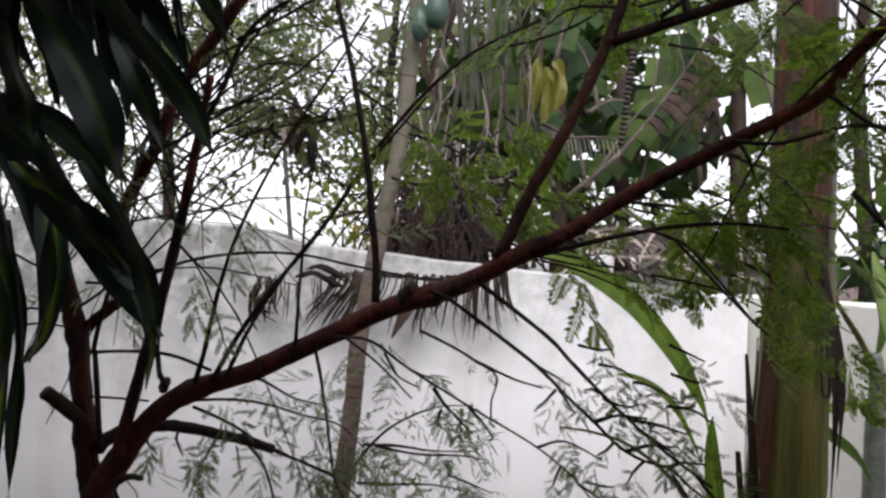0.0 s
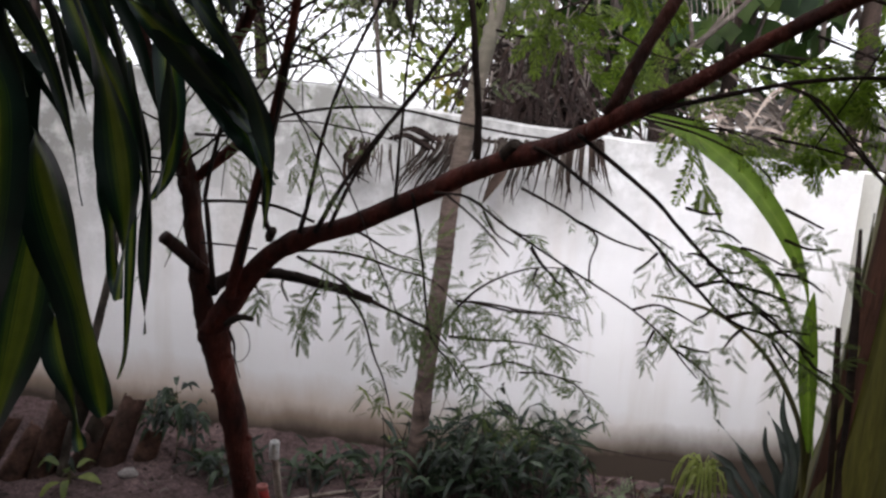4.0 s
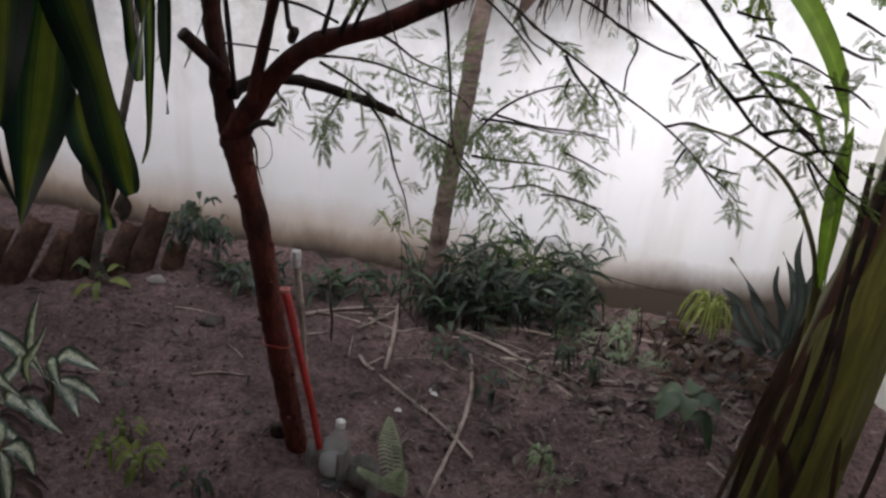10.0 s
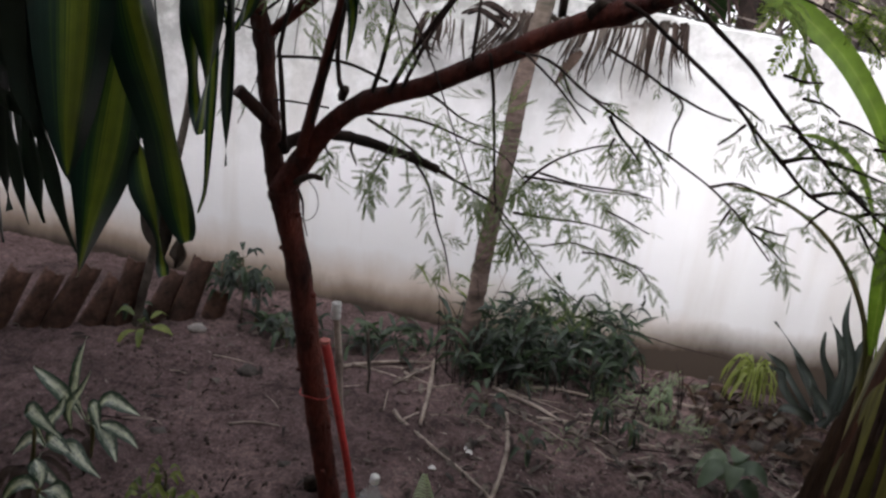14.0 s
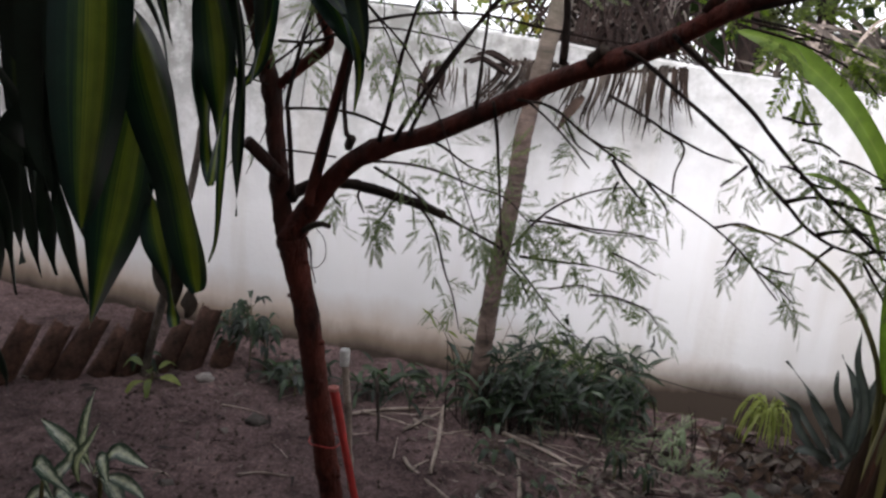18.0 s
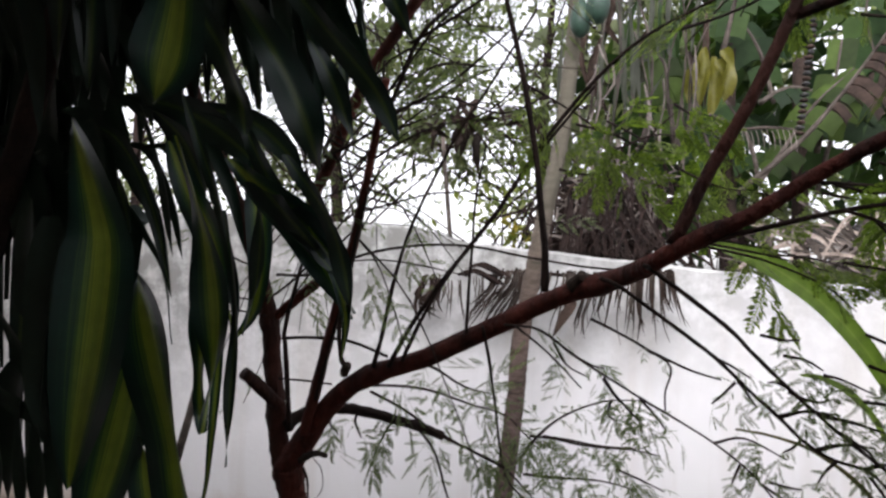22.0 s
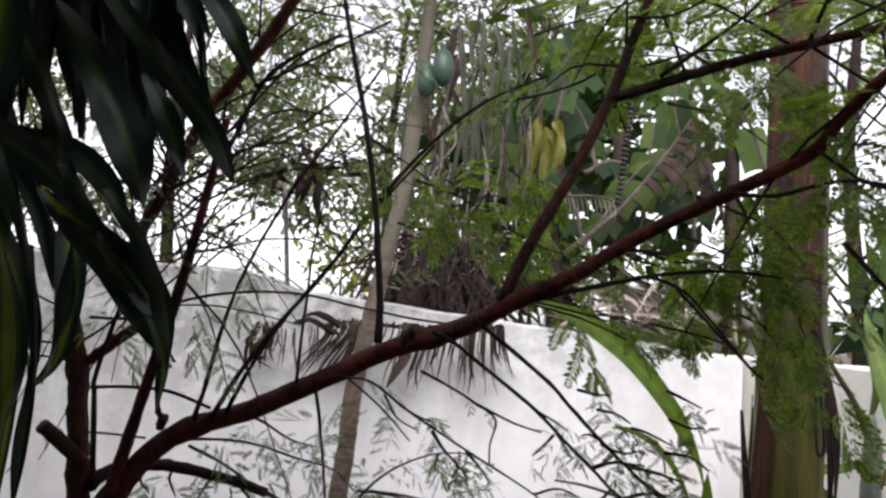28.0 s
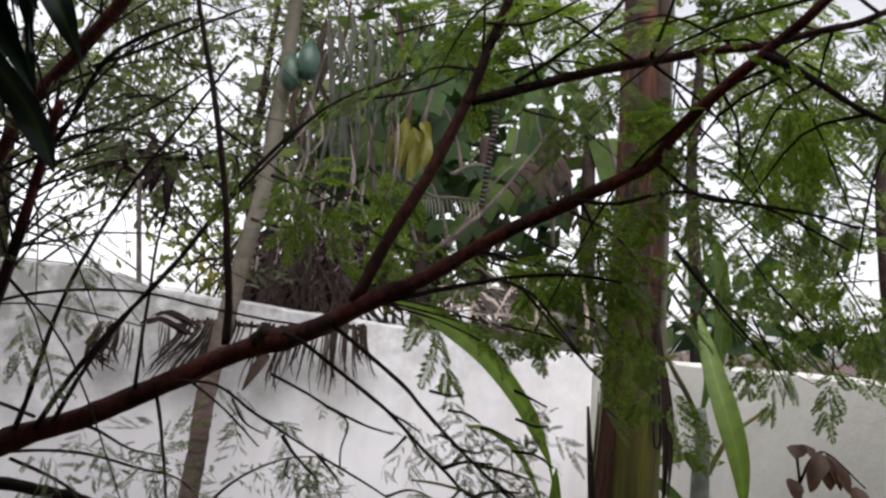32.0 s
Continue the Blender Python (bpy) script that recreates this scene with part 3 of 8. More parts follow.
def wall_shape(a, b, thick, top, step=0.06):
    """A masonry wall from a to b (plan), with an uneven top."""
    a, b = Vector(a), Vector(b)
    length = (b - a).length
    d = (b - a) / length
    nrm = Vector((-d.y, d.x))
    n = max(2, int(length / step))
    v, f = [], []
    for i in range(n + 1):
        p = a + d * (length * i / n)
        z = top(p.x if abs(d.x) > 0.5 else p.y) + 0.007 * noise.noise(Vector((p.x * 5, p.y * 5, 1)))
        for q, zz in ((p, -0.4), (p, z - 0.012), (p + nrm * 0.012, z), (p + nrm * (thick - 0.012), z), (p + nrm * thick, z - 0.012), (p + nrm * thick, -0.4)):
            v.append((q.x, q.y, zz))
    for i in range(n):
        for j in range(5):
            f.append((i * 6 + j, i * 6 + j + 1, i * 6 + 7 + j, i * 6 + 6 + j))
    f += [(0, 1, 2, 3, 4, 5), tuple(n * 6 + j for j in range(5, -1, -1))]
    return Shape().add(v, f)


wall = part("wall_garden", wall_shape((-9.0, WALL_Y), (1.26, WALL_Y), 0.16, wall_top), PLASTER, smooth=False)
tagged(wall, "whitewashed garden wall with soil stains along its foot", "wall", kind="structure")
side = part("wall_side", wall_shape((1.26, 3.95), (2.15, 0.2), 0.16, lambda y: 1.47), PALE_CREAM, smooth=False)
tagged(side, "cream painted boundary wall in half shade", "wall", kind="structure")
cap = Shape()
for k in range(114):
    x0, x1 = -9.0 + k * 0.09, -9.0 + (k + 1) * 0.09
    cap.add([(x0, WALL_Y + 0.006, wall_top(x0) + 0.009), (x1, WALL_Y + 0.006, wall_top(x1) + 0.009), (x1, WALL_Y + 0.146, wall_top(x1) + 0.009), (x0, WALL_Y + 0.146, wall_top(x0) + 0.009)], [(0, 1, 2, 3)])
part("coping", cap, MOSS, wall, "grey mildewed coping")
# unseen blocks behind the path, added to keep sky light off the near leaves
# its tall left part dims the left of the garden wall
shade_wall = part("unseen_shade_wall", box_shape((-9.0, -1.3, 2.7), (-1.8, -1.1, 8.5), box_shape((-9.0, -1.3, -0.2), (3.6, -1.1, 2.7))), CREAM, smooth=False)
shade_slab = part("unseen_shade_slab", box_shape((-9.0, 0.95, 2.34), (-0.3, 1.85, 2.5), box_shape((-9.0, -1.1, 2.55), (3.6, 0.95, 2.7))), CREAM, smooth=False)
tagged(shade_slab, "unseen overhead slab added to shade the near leaves", "roof", kind="structure")
tagged(shade_wall, "unseen cream wall added to shade the garden", "wall", kind="structure")

# low grey shed beyond the wall
shed = thing("shed", "grey weathered shed beyond the garden wall", "shed")
part("wall", box_shape((1.15, 5.0, -0.2), (2.121, 6.4, 1.62)), ROOF_GREY, shed, smooth=False)
for k in range(10):
    x = 1.12 + k * 0.1
    part("roof_rib", (tube([(x, 4.9, 1.64), (x, 6.5, 1.9)], 0.045, 0.045, 6, 1, 0.0)), ROOF_GREY, shed)

# ---- the leaning red-barked tree ----
RNG.seed(20)
tree = thing("garden_tree", "leaning garden tree with reddish bark and feathery green leaves", "tree")
tree.location = (-0.67, 2.31, 0.0)
T0 = Vector((-0.67, 2.31, 0.0))


def grow(name, shape, material, label="", parent=tree):
    ob = part(name, shape, material, parent, label)
    ob.matrix_parent_inverse = Matrix.Translation(-T0) if parent is tree else parent.matrix_parent_inverse
    return ob


TRUNK = [(-0.607, 2.31, -0.025), (-0.635, 2.31, 0.099), (-0.662, 2.31, 0.234), (-0.696, 2.31, 0.399), (-0.717, 2.3, 0.545), (-0.737, 2.3, 0.662), (-0.756, 2.29, 0.777), (-0.781, 2.28, 0.887), (-0.797, 2.27, 0.977)]
grow("trunk", tube(TRUNK, 0.033, 0.033, 14, 6, 0.04, swell=[(0.0, 0.04, 0.2), (0.45, 0.015, 0.10), (0.3, 0.012, 0.08), (0.72, 0.02, 0.12), (0.62, 0.02, 0.10), (1.0, 0.08, 0.25)]), BARK, "straight red-brown trunk")
LEFT_STEM = [(-0.806, 2.27, 0.976), (-0.829, 2.27, 1.06), (-0.833, 2.26, 1.145), (-0.848, 2.26, 1.238), (-0.85, 2.25, 1.323), (-0.864, 2.24, 1.408), (-0.883, 2.22, 1.505), (-0.895, 2.18, 1.61), (-0.923, 2.15, 1.685), (-0.934, 2.1, 1.765), (-0.954, 2.06, 1.851), (-0.975, 2.02, 1.977), (-0.982, 1.98, 2.111), (-0.977, 1.94, 2.265)]
grow("limb", tube(LEFT_STEM, 0.027, 0.014, 12, 5, 0.06, swell=[(0.02, 0.02, 0.15), (0.13, 0.012, 0.15), (0.34, 0.015, 0.2)]), BARK_SCAR, "upright limb with dark scars")
MAIN = [(-0.806, 2.27, 0.973), (-0.725, 2.25, 1.085), (-0.642, 2.22, 1.182), (-0.551, 2.19, 1.244), (-0.413, 2.14, 1.297), (-0.309, 2.11, 1.347), (-0.187, 2.06, 1.41), (-0.077, 2, 1.465), (0.043, 1.9, 1.508), (0.115, 1.78, 1.547), (0.177, 1.74, 1.582), (0.223, 1.72, 1.605), (0.332, 1.68, 1.678), (0.443, 1.63, 1.739), (0.53, 1.58, 1.789), (0.555, 1.55, 1.831), (0.591, 1.5, 1.879), (0.636, 1.46, 1.927), (0.669, 1.42, 1.962), (0.697, 1.38, 2)]
grow("limb", tube(MAIN, [0.033, 0.0275, 0.0245, 0.0228, 0.0218, 0.021, 0.0202, 0.0194, 0.0174, 0.0148, 0.0134, 0.0118, 0.0108, 0.0102, 0.0096, 0.0090, 0.0085, 0.0075, 0.007, 0.006], None, 14, 5, 0.04, swell=[(0.0, 0.04, 0.15), (0.16, 0.012, 0.22), (0.40, 0.01, 0.25), (0.52, 0.02, 0.15)]), BARK, "long red-brown limb sweeping across the garden")
FORK = [(0.118, 1.77, 1.56), (0.168, 1.76, 1.675), (0.222, 1.75, 1.778), (0.267, 1.74, 1.883), (0.287, 1.73, 1.938), (0.306, 1.72, 2.002), (0.325, 1.7, 2.062), (0.351, 1.66, 2.147)]
grow("limb", tube(FORK, 0.0112, 0.0072, 10, 5, 0.05), BARK_SCAR)
FORK_SIDE = [(0.284, 1.74, 1.908), (0.374, 1.7, 1.931), (0.451, 1.66, 1.948), (0.541, 1.62, 1.964), (0.626, 1.58, 1.976), (0.694, 1.55, 1.982), (0.758, 1.52, 1.999), (0.811, 1.5, 2.011), (0.867, 1.45, 2.038)]
grow("limb", tube(FORK_SIDE, 0.009, 0.0045, 10, 5, 0.05), BARK_SCAR)
FORK_UP = [(0.632, 1.46, 1.925), (0.661, 1.44, 1.903), (0.692, 1.42, 1.874), (0.729, 1.4, 1.84), (0.78, 1.36, 1.796)]
grow("limb", tube(FORK_UP, 0.006, 0.003, 8, 5, 0.05), BARK_DARK)
LOW = [(-0.802, 2.26, 1.083), (-0.782, 2.29, 1.107), (-0.738, 2.31, 1.124), (-0.685, 2.33, 1.129), (-0.624, 2.35, 1.123), (-0.546, 2.37, 1.105), (-0.482, 2.39, 1.088), (-0.419, 2.41, 1.064)]
grow("limb", tube(LOW, 0.017, 0.012, 10, 5, 0.07), BARK_DARK, "dark drooping low limb")
POLE_LIMB = [(-0.73, 2.22, 1.083), (-0.702, 2.21, 1.181), (-0.656, 2.19, 1.34), (-0.618, 2.17, 1.463), (-0.584, 2.15, 1.579), (-0.551, 2.12, 1.687), (-0.515, 2.08, 1.797), (-0.463, 2, 1.907)]
grow("limb", tube(POLE_LIMB, 0.015, 0.008, 10, 5, 0.05), BARK)
BENT = [(-0.856, 2.25, 1.349), (-0.822, 2.25, 1.382), (-0.756, 2.24, 1.432), (-0.697, 2.23, 1.484), (-0.716, 2.21, 1.552), (-0.73, 2.2, 1.617), (-0.721, 2.19, 1.664), (-0.663, 2.17, 1.758), (-0.578, 2.14, 1.927), (-0.484, 2.1, 2.037), (-0.392, 2.05, 2.14), (-0.318, 2, 2.228)]
grow("limb", tube(BENT, 0.013, 0.014, 10, 5, 0.06), BARK)
stub = tube([(-0.82, 2.25, 1.141), (-0.838, 2.22, 1.173), (-0.857, 2.2, 1.199), (-0.876, 2.17, 1.23)], 0.017, 0.0165, 12, 4, 0.05)
stub_part = grow("cut_stub", stub, BARK_SCAR, "sawn-off stub with a blackened end")
grow("cut_end", tube([(-0.869, 2.178, 1.220), (-0.877, 2.168, 1.232), (-0.879, 2.165, 1.236)], 0.0175, 0.0155, 12, 3, 0.08), CUT, "blackened sawn end", stub_part)
spur = tube([(-0.746, 2.24, 1.009), (-0.71, 2.22, 1.032), (-0.68, 2.2, 1.043), (-0.653, 2.19, 1.042)], 0.009, 0.006, 8, 4, 0.08)
grow("spur", spur, CUT)
grow("knob", tube([(-0.056, 1.97, 1.48), (-0.042, 1.96, 1.497), (-0.033, 1.95, 1.507)], 0.014, 0.012, 8, 3, 0.1), CUT)
grow("knob", tube([(-0.62, 2.2, 1.244), (-0.606, 2.18, 1.26), (-0.599, 2.17, 1.269)], 0.012, 0.010, 8, 3, 0.1), CUT)
root_hang = tube([(-0.738, 2.24, 0.992), (-0.72, 2.23, 0.961), (-0.717, 2.23, 0.925), (-0.703, 2.23, 0.875)], 0.0035, 0.0015, 6, 4, 0.1)
tube([(-0.707, 2.23, 1.021), (-0.684, 2.23, 0.996), (-0.678, 2.23, 0.953), (-0.697, 2.23, 0.921), (-0.719, 2.23, 0.916)], 0.0012, 0.001, 5, 4, 0.1, root_hang)
grow("hanging_rootlet", root_hang, BARK_DARK)

for at, g, size in ((0.93, 0.1, 0.009), (0.80, 3.0, 0.008), (0.66, 0.3, 0.010), (0.55, -0.6, 0.007), (0.42, 2.9, 0.009), (0.30, 0.2, 0.008), (0.18, -1.2, 0.007)):
    p = curve_points(TRUNK, 10)[int(at * 79)]
    grow("bark_node", lump((p[0] + 0.036 * math.cos(g), p[1] + 0.03 * math.sin(g) - 0.012, p[2]), (size, size, size * 0.8), None, 0.3, 2, at * 9), BARK)

# long whippy shoots that rise from the limbs
def shoot(line, r0, r1):
    grow("shoot", tube(line, r0, r1, 6, 4, 0.08), BARK_DARK)


shoot([(-0.785, 2.25, 1.077), (-0.792, 2.24, 1.193), (-0.797, 2.23, 1.298), (-0.795, 2.22, 1.343), (-0.753, 2.2, 1.476), (-0.717, 2.18, 1.557)], 0.007, 0.004)
shoot([(-0.107, 1.96, 1.473), (-0.107, 1.95, 1.542), (-0.114, 1.94, 1.615), (-0.13, 1.92, 1.75), (-0.155, 1.89, 1.892), (-0.185, 1.85, 2.027), (-0.209, 1.8, 2.152)], 0.0085, 0.004)
shoot([(-0.481, 2.13, 1.279), (-0.419, 2.11, 1.385), (-0.337, 2.08, 1.494), (-0.233, 2.04, 1.614), (-0.124, 1.98, 1.761), (-0.025, 1.92, 1.864), (0.064, 1.86, 1.924), (0.176, 1.8, 1.963)], 0.006, 0.003)
shoot([(-0.445, 2.12, 1.296), (-0.39, 2.1, 1.406), (-0.307, 2.06, 1.525), (-0.218, 2.02, 1.631), (-0.124, 1.98, 1.75), (-0.021, 1.93, 1.861)], 0.005, 0.0025)
shoot([(-0.526, 2.15, 1.271), (-0.502, 2.14, 1.353), (-0.473, 2.12, 1.469), (-0.421, 2.09, 1.608), (-0.327, 2.05, 1.775), (-0.234, 2, 1.892), (-0.139, 1.95, 2.019)], 0.0055, 0.0025)
shoot([(-0.286, 2.07, 1.372), (-0.281, 2.06, 1.467), (-0.274, 2.05, 1.561), (-0.268, 2.04, 1.655), (-0.241, 2, 1.765)], 0.004, 0.002)
shoot([(-0.601, 2.18, 1.256), (-0.617, 2.17, 1.29), (-0.618, 2.16, 1.383), (-0.584, 2.14, 1.529), (-0.544, 2.12, 1.685), (-0.515, 2.1, 1.824), (-0.492, 2.06, 1.967)], 0.0065, 0.003)
shoot([(-0.692, 2.2, 1.173), (-0.64, 2.18, 1.354), (-0.583, 2.16, 1.556), (-0.541, 2.14, 1.753)], 0.005, 0.003)
shoot([(-0.834, 2.24, 1.476), (-0.725, 2.22, 1.482), (-0.574, 2.18, 1.534), (-0.426, 2.13, 1.558), (-0.287, 2.08, 1.559), (-0.158, 2.03, 1.539), (-0.039, 1.98, 1.523), (0.06, 1.92, 1.517)], 0.0045, 0.002)
shoot([(-0.676, 2.2, 1.51), (-0.529, 2.17, 1.523), (-0.397, 2.13, 1.511), (-0.288, 2.1, 1.492)], 0.0025, 0.0015)
shoot([(-0.801, 2.22, 1.316), (-0.701, 2.2, 1.326), (-0.597, 2.18, 1.324), (-0.491, 2.15, 1.299)], 0.0045, 0.0035)
shoot([(-0.816, 2.24, 1.21), (-0.743, 2.22, 1.214), (-0.651, 2.2, 1.215)], 0.003, 0.0025)
shoot([(-0.915, 2.1, 1.38), (-0.888, 2.16, 1.384), (-0.848, 2.22, 1.37)], 0.003, 0.0025)
shoot([(-0.933, 2.1, 1.422), (-0.891, 2.16, 1.416), (-0.858, 2.22, 1.406)], 0.003, 0.002)
shoot([(-0.954, 2.1, 1.558), (-0.909, 2.15, 1.517), (-0.861, 2.2, 1.488)], 0.0035, 0.002)
shoot([(-0.852, 2.22, 1.409), (-0.781, 2.2, 1.453), (-0.714, 2.17, 1.502), (-0.651, 2.14, 1.561), (-0.573, 2.1, 1.636)], 0.0035, 0.002)
shoot([(-0.648, 2.1, 1.758), (-0.552, 2.08, 1.794), (-0.444, 2.05, 1.852), (-0.312, 2, 1.901), (-0.191, 1.95, 1.979)], 0.0045, 0.002)
shoot([(-0.523, 2.1, 1.812), (-0.463, 2.06, 1.89), (-0.4, 2, 1.982), (-0.332, 1.96, 2.027), (-0.218, 1.9, 2.06)], 0.007, 0.003)
shoot([(-0.461, 2.06, 1.854), (-0.339, 2.02, 1.871), (-0.21, 1.98, 1.824), (-0.117, 1.95, 1.847)], 0.003, 0.0015)
shoot([(-0.412, 2, 1.982), (-0.308, 1.96, 2.016), (-0.222, 1.92, 2.046), (-0.116, 1.86, 2.075)], 0.0035, 0.002)
shoot([(-0.531, 2.1, 1.749), (-0.395, 2.06, 1.807), (-0.243, 2.02, 1.838), (-0.123, 1.96, 1.927)], 0.003, 0.0015)
shoot([(-0.258, 2, 1.787), (-0.204, 1.98, 1.718), (-0.152, 1.96, 1.662)], 0.002, 0.0012)
shoot([(0.175, 1.74, 1.568), (0.273, 1.7, 1.595), (0.357, 1.66, 1.614), (0.437, 1.62, 1.62), (0.504, 1.6, 1.613)], 0.005, 0.002)
shoot([(0.431, 1.62, 1.734), (0.483, 1.58, 1.726), (0.553, 1.54, 1.743), (0.626, 1.5, 1.727), (0.701, 1.46, 1.712), (0.745, 1.42, 1.69)], 0.0035, 0.002)
shoot([(0.533, 1.57, 1.791), (0.583, 1.52, 1.734), (0.653, 1.48, 1.719), (0.731, 1.42, 1.661)], 0.003, 0.0015)
shoot([(0.536, 1.5, 1.653), (0.559, 1.47, 1.609), (0.585, 1.45, 1.57), (0.617, 1.42, 1.52)], 0.0035, 0.0015)
shoot([(0.33, 1.65, 1.609), (0.376, 1.63, 1.588), (0.417, 1.62, 1.543), (0.462, 1.6, 1.485)], 0.003, 0.0015)
shoot([(0.625, 1.58, 1.984), (0.624, 1.56, 1.917), (0.644, 1.54, 1.855), (0.638, 1.52, 1.771)], 0.003, 0.0015)
shoot([(0.541, 1.62, 1.964), (0.547, 1.58, 2.008), (0.541, 1.52, 2.044)], 0.004, 0.002)
shoot([(0.347, 1.7, 1.934), (0.405, 1.66, 1.972), (0.451, 1.62, 2.005), (0.494, 1.58, 2.052)], 0.004, 0.002)
shoot([(0.295, 1.7, 2.03), (0.358, 1.66, 2.02), (0.425, 1.6, 2.044)], 0.003, 0.0015)
shoot([(0.073, 1.9, 1.937), (0.171, 1.86, 1.948), (0.245, 1.82, 1.966), (0.295, 1.78, 1.996)], 0.0035, 0.0015)
shoot([(0.355, 1.6, 1.591), (0.405, 1.6, 1.541), (0.454, 1.6, 1.492), (0.471, 1.58, 1.472)], 0.0025, 0.0015)

# drooping twigs that carry the feathery leaves
GREY_LEAVES, YOUNG_LEAVES = feather_meshes(FEATHER, FEATHERS), feather_meshes(YOUNG, CROWN_FEATHERS)


def leafy_twig(line, per, size):
    twig = grow("twig", tube(line, 0.0045 if size > 0.11 else 0.003, 0.0015, 6, 4, 0.1), BARK_DARK)
    near = line[0][1] < 1.96
    for base, way, length in along_twig(line, per * (1.7 if near else 1.85), size * (0.60 if near else 0.66)):
        hang_leaf(base, way, length, GREY_LEAVES, twig)


leafy_twig([(-0.655, 2.25, 1.193), (-0.559, 2.3, 1.204), (-0.46, 2.36, 1.193), (-0.354, 2.43, 1.151), (-0.269, 2.48, 1.12), (-0.203, 2.5, 1.059), (-0.139, 2.52, 1.034)], 16, 0.16)
leafy_twig([(-0.58, 2.28, 1.19), (-0.511, 2.35, 1.137), (-0.429, 2.4, 1.069), (-0.345, 2.46, 1.019), (-0.268, 2.5, 0.972), (-0.183, 2.55, 0.874), (-0.09, 2.62, 0.749), (0.042, 2.7, 0.637)], 16, 0.15)
leafy_twig([(-0.424, 2.41, 1.068), (-0.357, 2.44, 1.029), (-0.274, 2.48, 0.98)], 18, 0.15)
leafy_twig([(-0.629, 2.34, 1.134), (-0.639, 2.33, 1.099), (-0.62, 2.33, 1.058)], 30, 0.13)
leafy_twig([(-0.689, 2.3, 1.13), (-0.691, 2.29, 1.096), (-0.662, 2.28, 1.073)], 30, 0.11)
leafy_twig([(-0.489, 2.39, 1.088), (-0.445, 2.42, 1.018), (-0.42, 2.46, 0.902), (-0.396, 2.5, 0.813), (-0.373, 2.52, 0.707)], 13, 0.12)
leafy_twig([(-0.547, 2.37, 1.105), (-0.577, 2.38, 1.057), (-0.604, 2.38, 0.999)], 26, 0.12)
leafy_twig([(-0.246, 2.05, 1.39), (-0.242, 2.1, 1.325), (-0.244, 2.2, 1.209), (-0.234, 2.3, 1.019), (-0.191, 2.36, 0.939), (-0.155, 2.4, 0.856)], 12, 0.12)
leafy_twig([(-0.239, 2.5, 0.99), (-0.17, 2.46, 1.086), (-0.103, 2.43, 1.146), (-0.01, 2.4, 1.193), (0.083, 2.38, 1.207)], 18, 0.13)
leafy_twig([(-0.204, 2.5, 1.066), (-0.112, 2.5, 1.067), (-0.02, 2.5, 1.059), (0.097, 2.5, 1.064)], 16, 0.12)
leafy_twig([(-0.226, 2.55, 0.949), (-0.131, 2.56, 0.947), (-0.021, 2.58, 0.946), (0.077, 2.6, 0.926)], 17, 0.12)
leafy_twig([(-0.138, 2.6, 0.851), (-0.044, 2.62, 0.872), (0.059, 2.64, 0.843), (0.161, 2.66, 0.822)], 15, 0.11)
leafy_twig([(-0.164, 1.98, 1.401), (-0.1, 2, 1.349), (-0.036, 2.02, 1.283)], 10, 0.10)
leafy_twig([(-0.015, 1.9, 1.429), (0.047, 1.9, 1.401), (0.088, 1.9, 1.378), (0.126, 1.9, 1.352), (0.118, 1.9, 1.308), (0.119, 1.9, 1.271)], 2, 0.05)
leafy_twig([(0.088, 1.9, 1.378), (0.16, 1.9, 1.348), (0.209, 1.9, 1.336)], 2, 0.04)
leafy_twig([(0.025, 2.7, 0.633), (0.102, 2.8, 0.575), (0.228, 3, 0.479), (0.395, 3.2, 0.381), (0.613, 3.3, 0.333)], 0.5, 0.05)
leafy_twig([(-0.441, 2.14, 1.295), (-0.392, 2.2, 1.274), (-0.336, 2.26, 1.227), (-0.274, 2.3, 1.206)], 12, 0.12)

shoot([(0.002, 1.86, 1.503), (0.039, 1.87, 1.487), (0.132, 1.9, 1.421), (0.196, 1.9, 1.375), (0.253, 1.9, 1.322), (0.299, 1.9, 1.282), (0.345, 1.9, 1.24), (0.388, 1.9, 1.217), (0.436, 1.9, 1.205), (0.471, 1.9, 1.175), (0.515, 1.9, 1.147), (0.579, 1.9, 1.112)], 0.0042, 0.0022)
shoot([(0.076, 1.78, 1.527), (0.099, 1.82, 1.513), (0.21, 1.86, 1.431), (0.249, 1.86, 1.392), (0.305, 1.86, 1.338), (0.349, 1.86, 1.299), (0.405, 1.86, 1.252), (0.459, 1.86, 1.213), (0.496, 1.86, 1.188)], 0.0042, 0.0022)
shoot([(-0.186, 1.98, 1.402), (-0.125, 2.03, 1.392), (-0.043, 2.03, 1.339), (0.063, 2.03, 1.279), (0.145, 2.03, 1.236), (0.215, 2.03, 1.197), (0.278, 2.03, 1.15), (0.319, 2.03, 1.106), (0.35, 2.03, 1.074)], 0.0032, 0.0014)
leafy_twig([(0.198, 1.9, 1.373), (0.226, 1.9, 1.36), (0.256, 1.9, 1.342)], 26.4, 0.11)
leafy_twig([(0.236, 1.9, 1.336), (0.253, 1.9, 1.313), (0.267, 1.9, 1.293)], 26.4, 0.1)
leafy_twig([(0.232, 1.9, 1.334), (0.212, 1.9, 1.311), (0.195, 1.9, 1.294)], 28.6, 0.1)
leafy_twig([(0.299, 1.89, 1.282), (0.339, 1.89, 1.295), (0.392, 1.89, 1.293)], 26.4, 0.12)
leafy_twig([(0.307, 1.87, 1.337), (0.289, 1.87, 1.342), (0.277, 1.87, 1.341)], 26.4, 0.09)
leafy_twig([(0.337, 1.9, 1.246), (0.322, 1.9, 1.23), (0.309, 1.9, 1.222)], 28.6, 0.1)
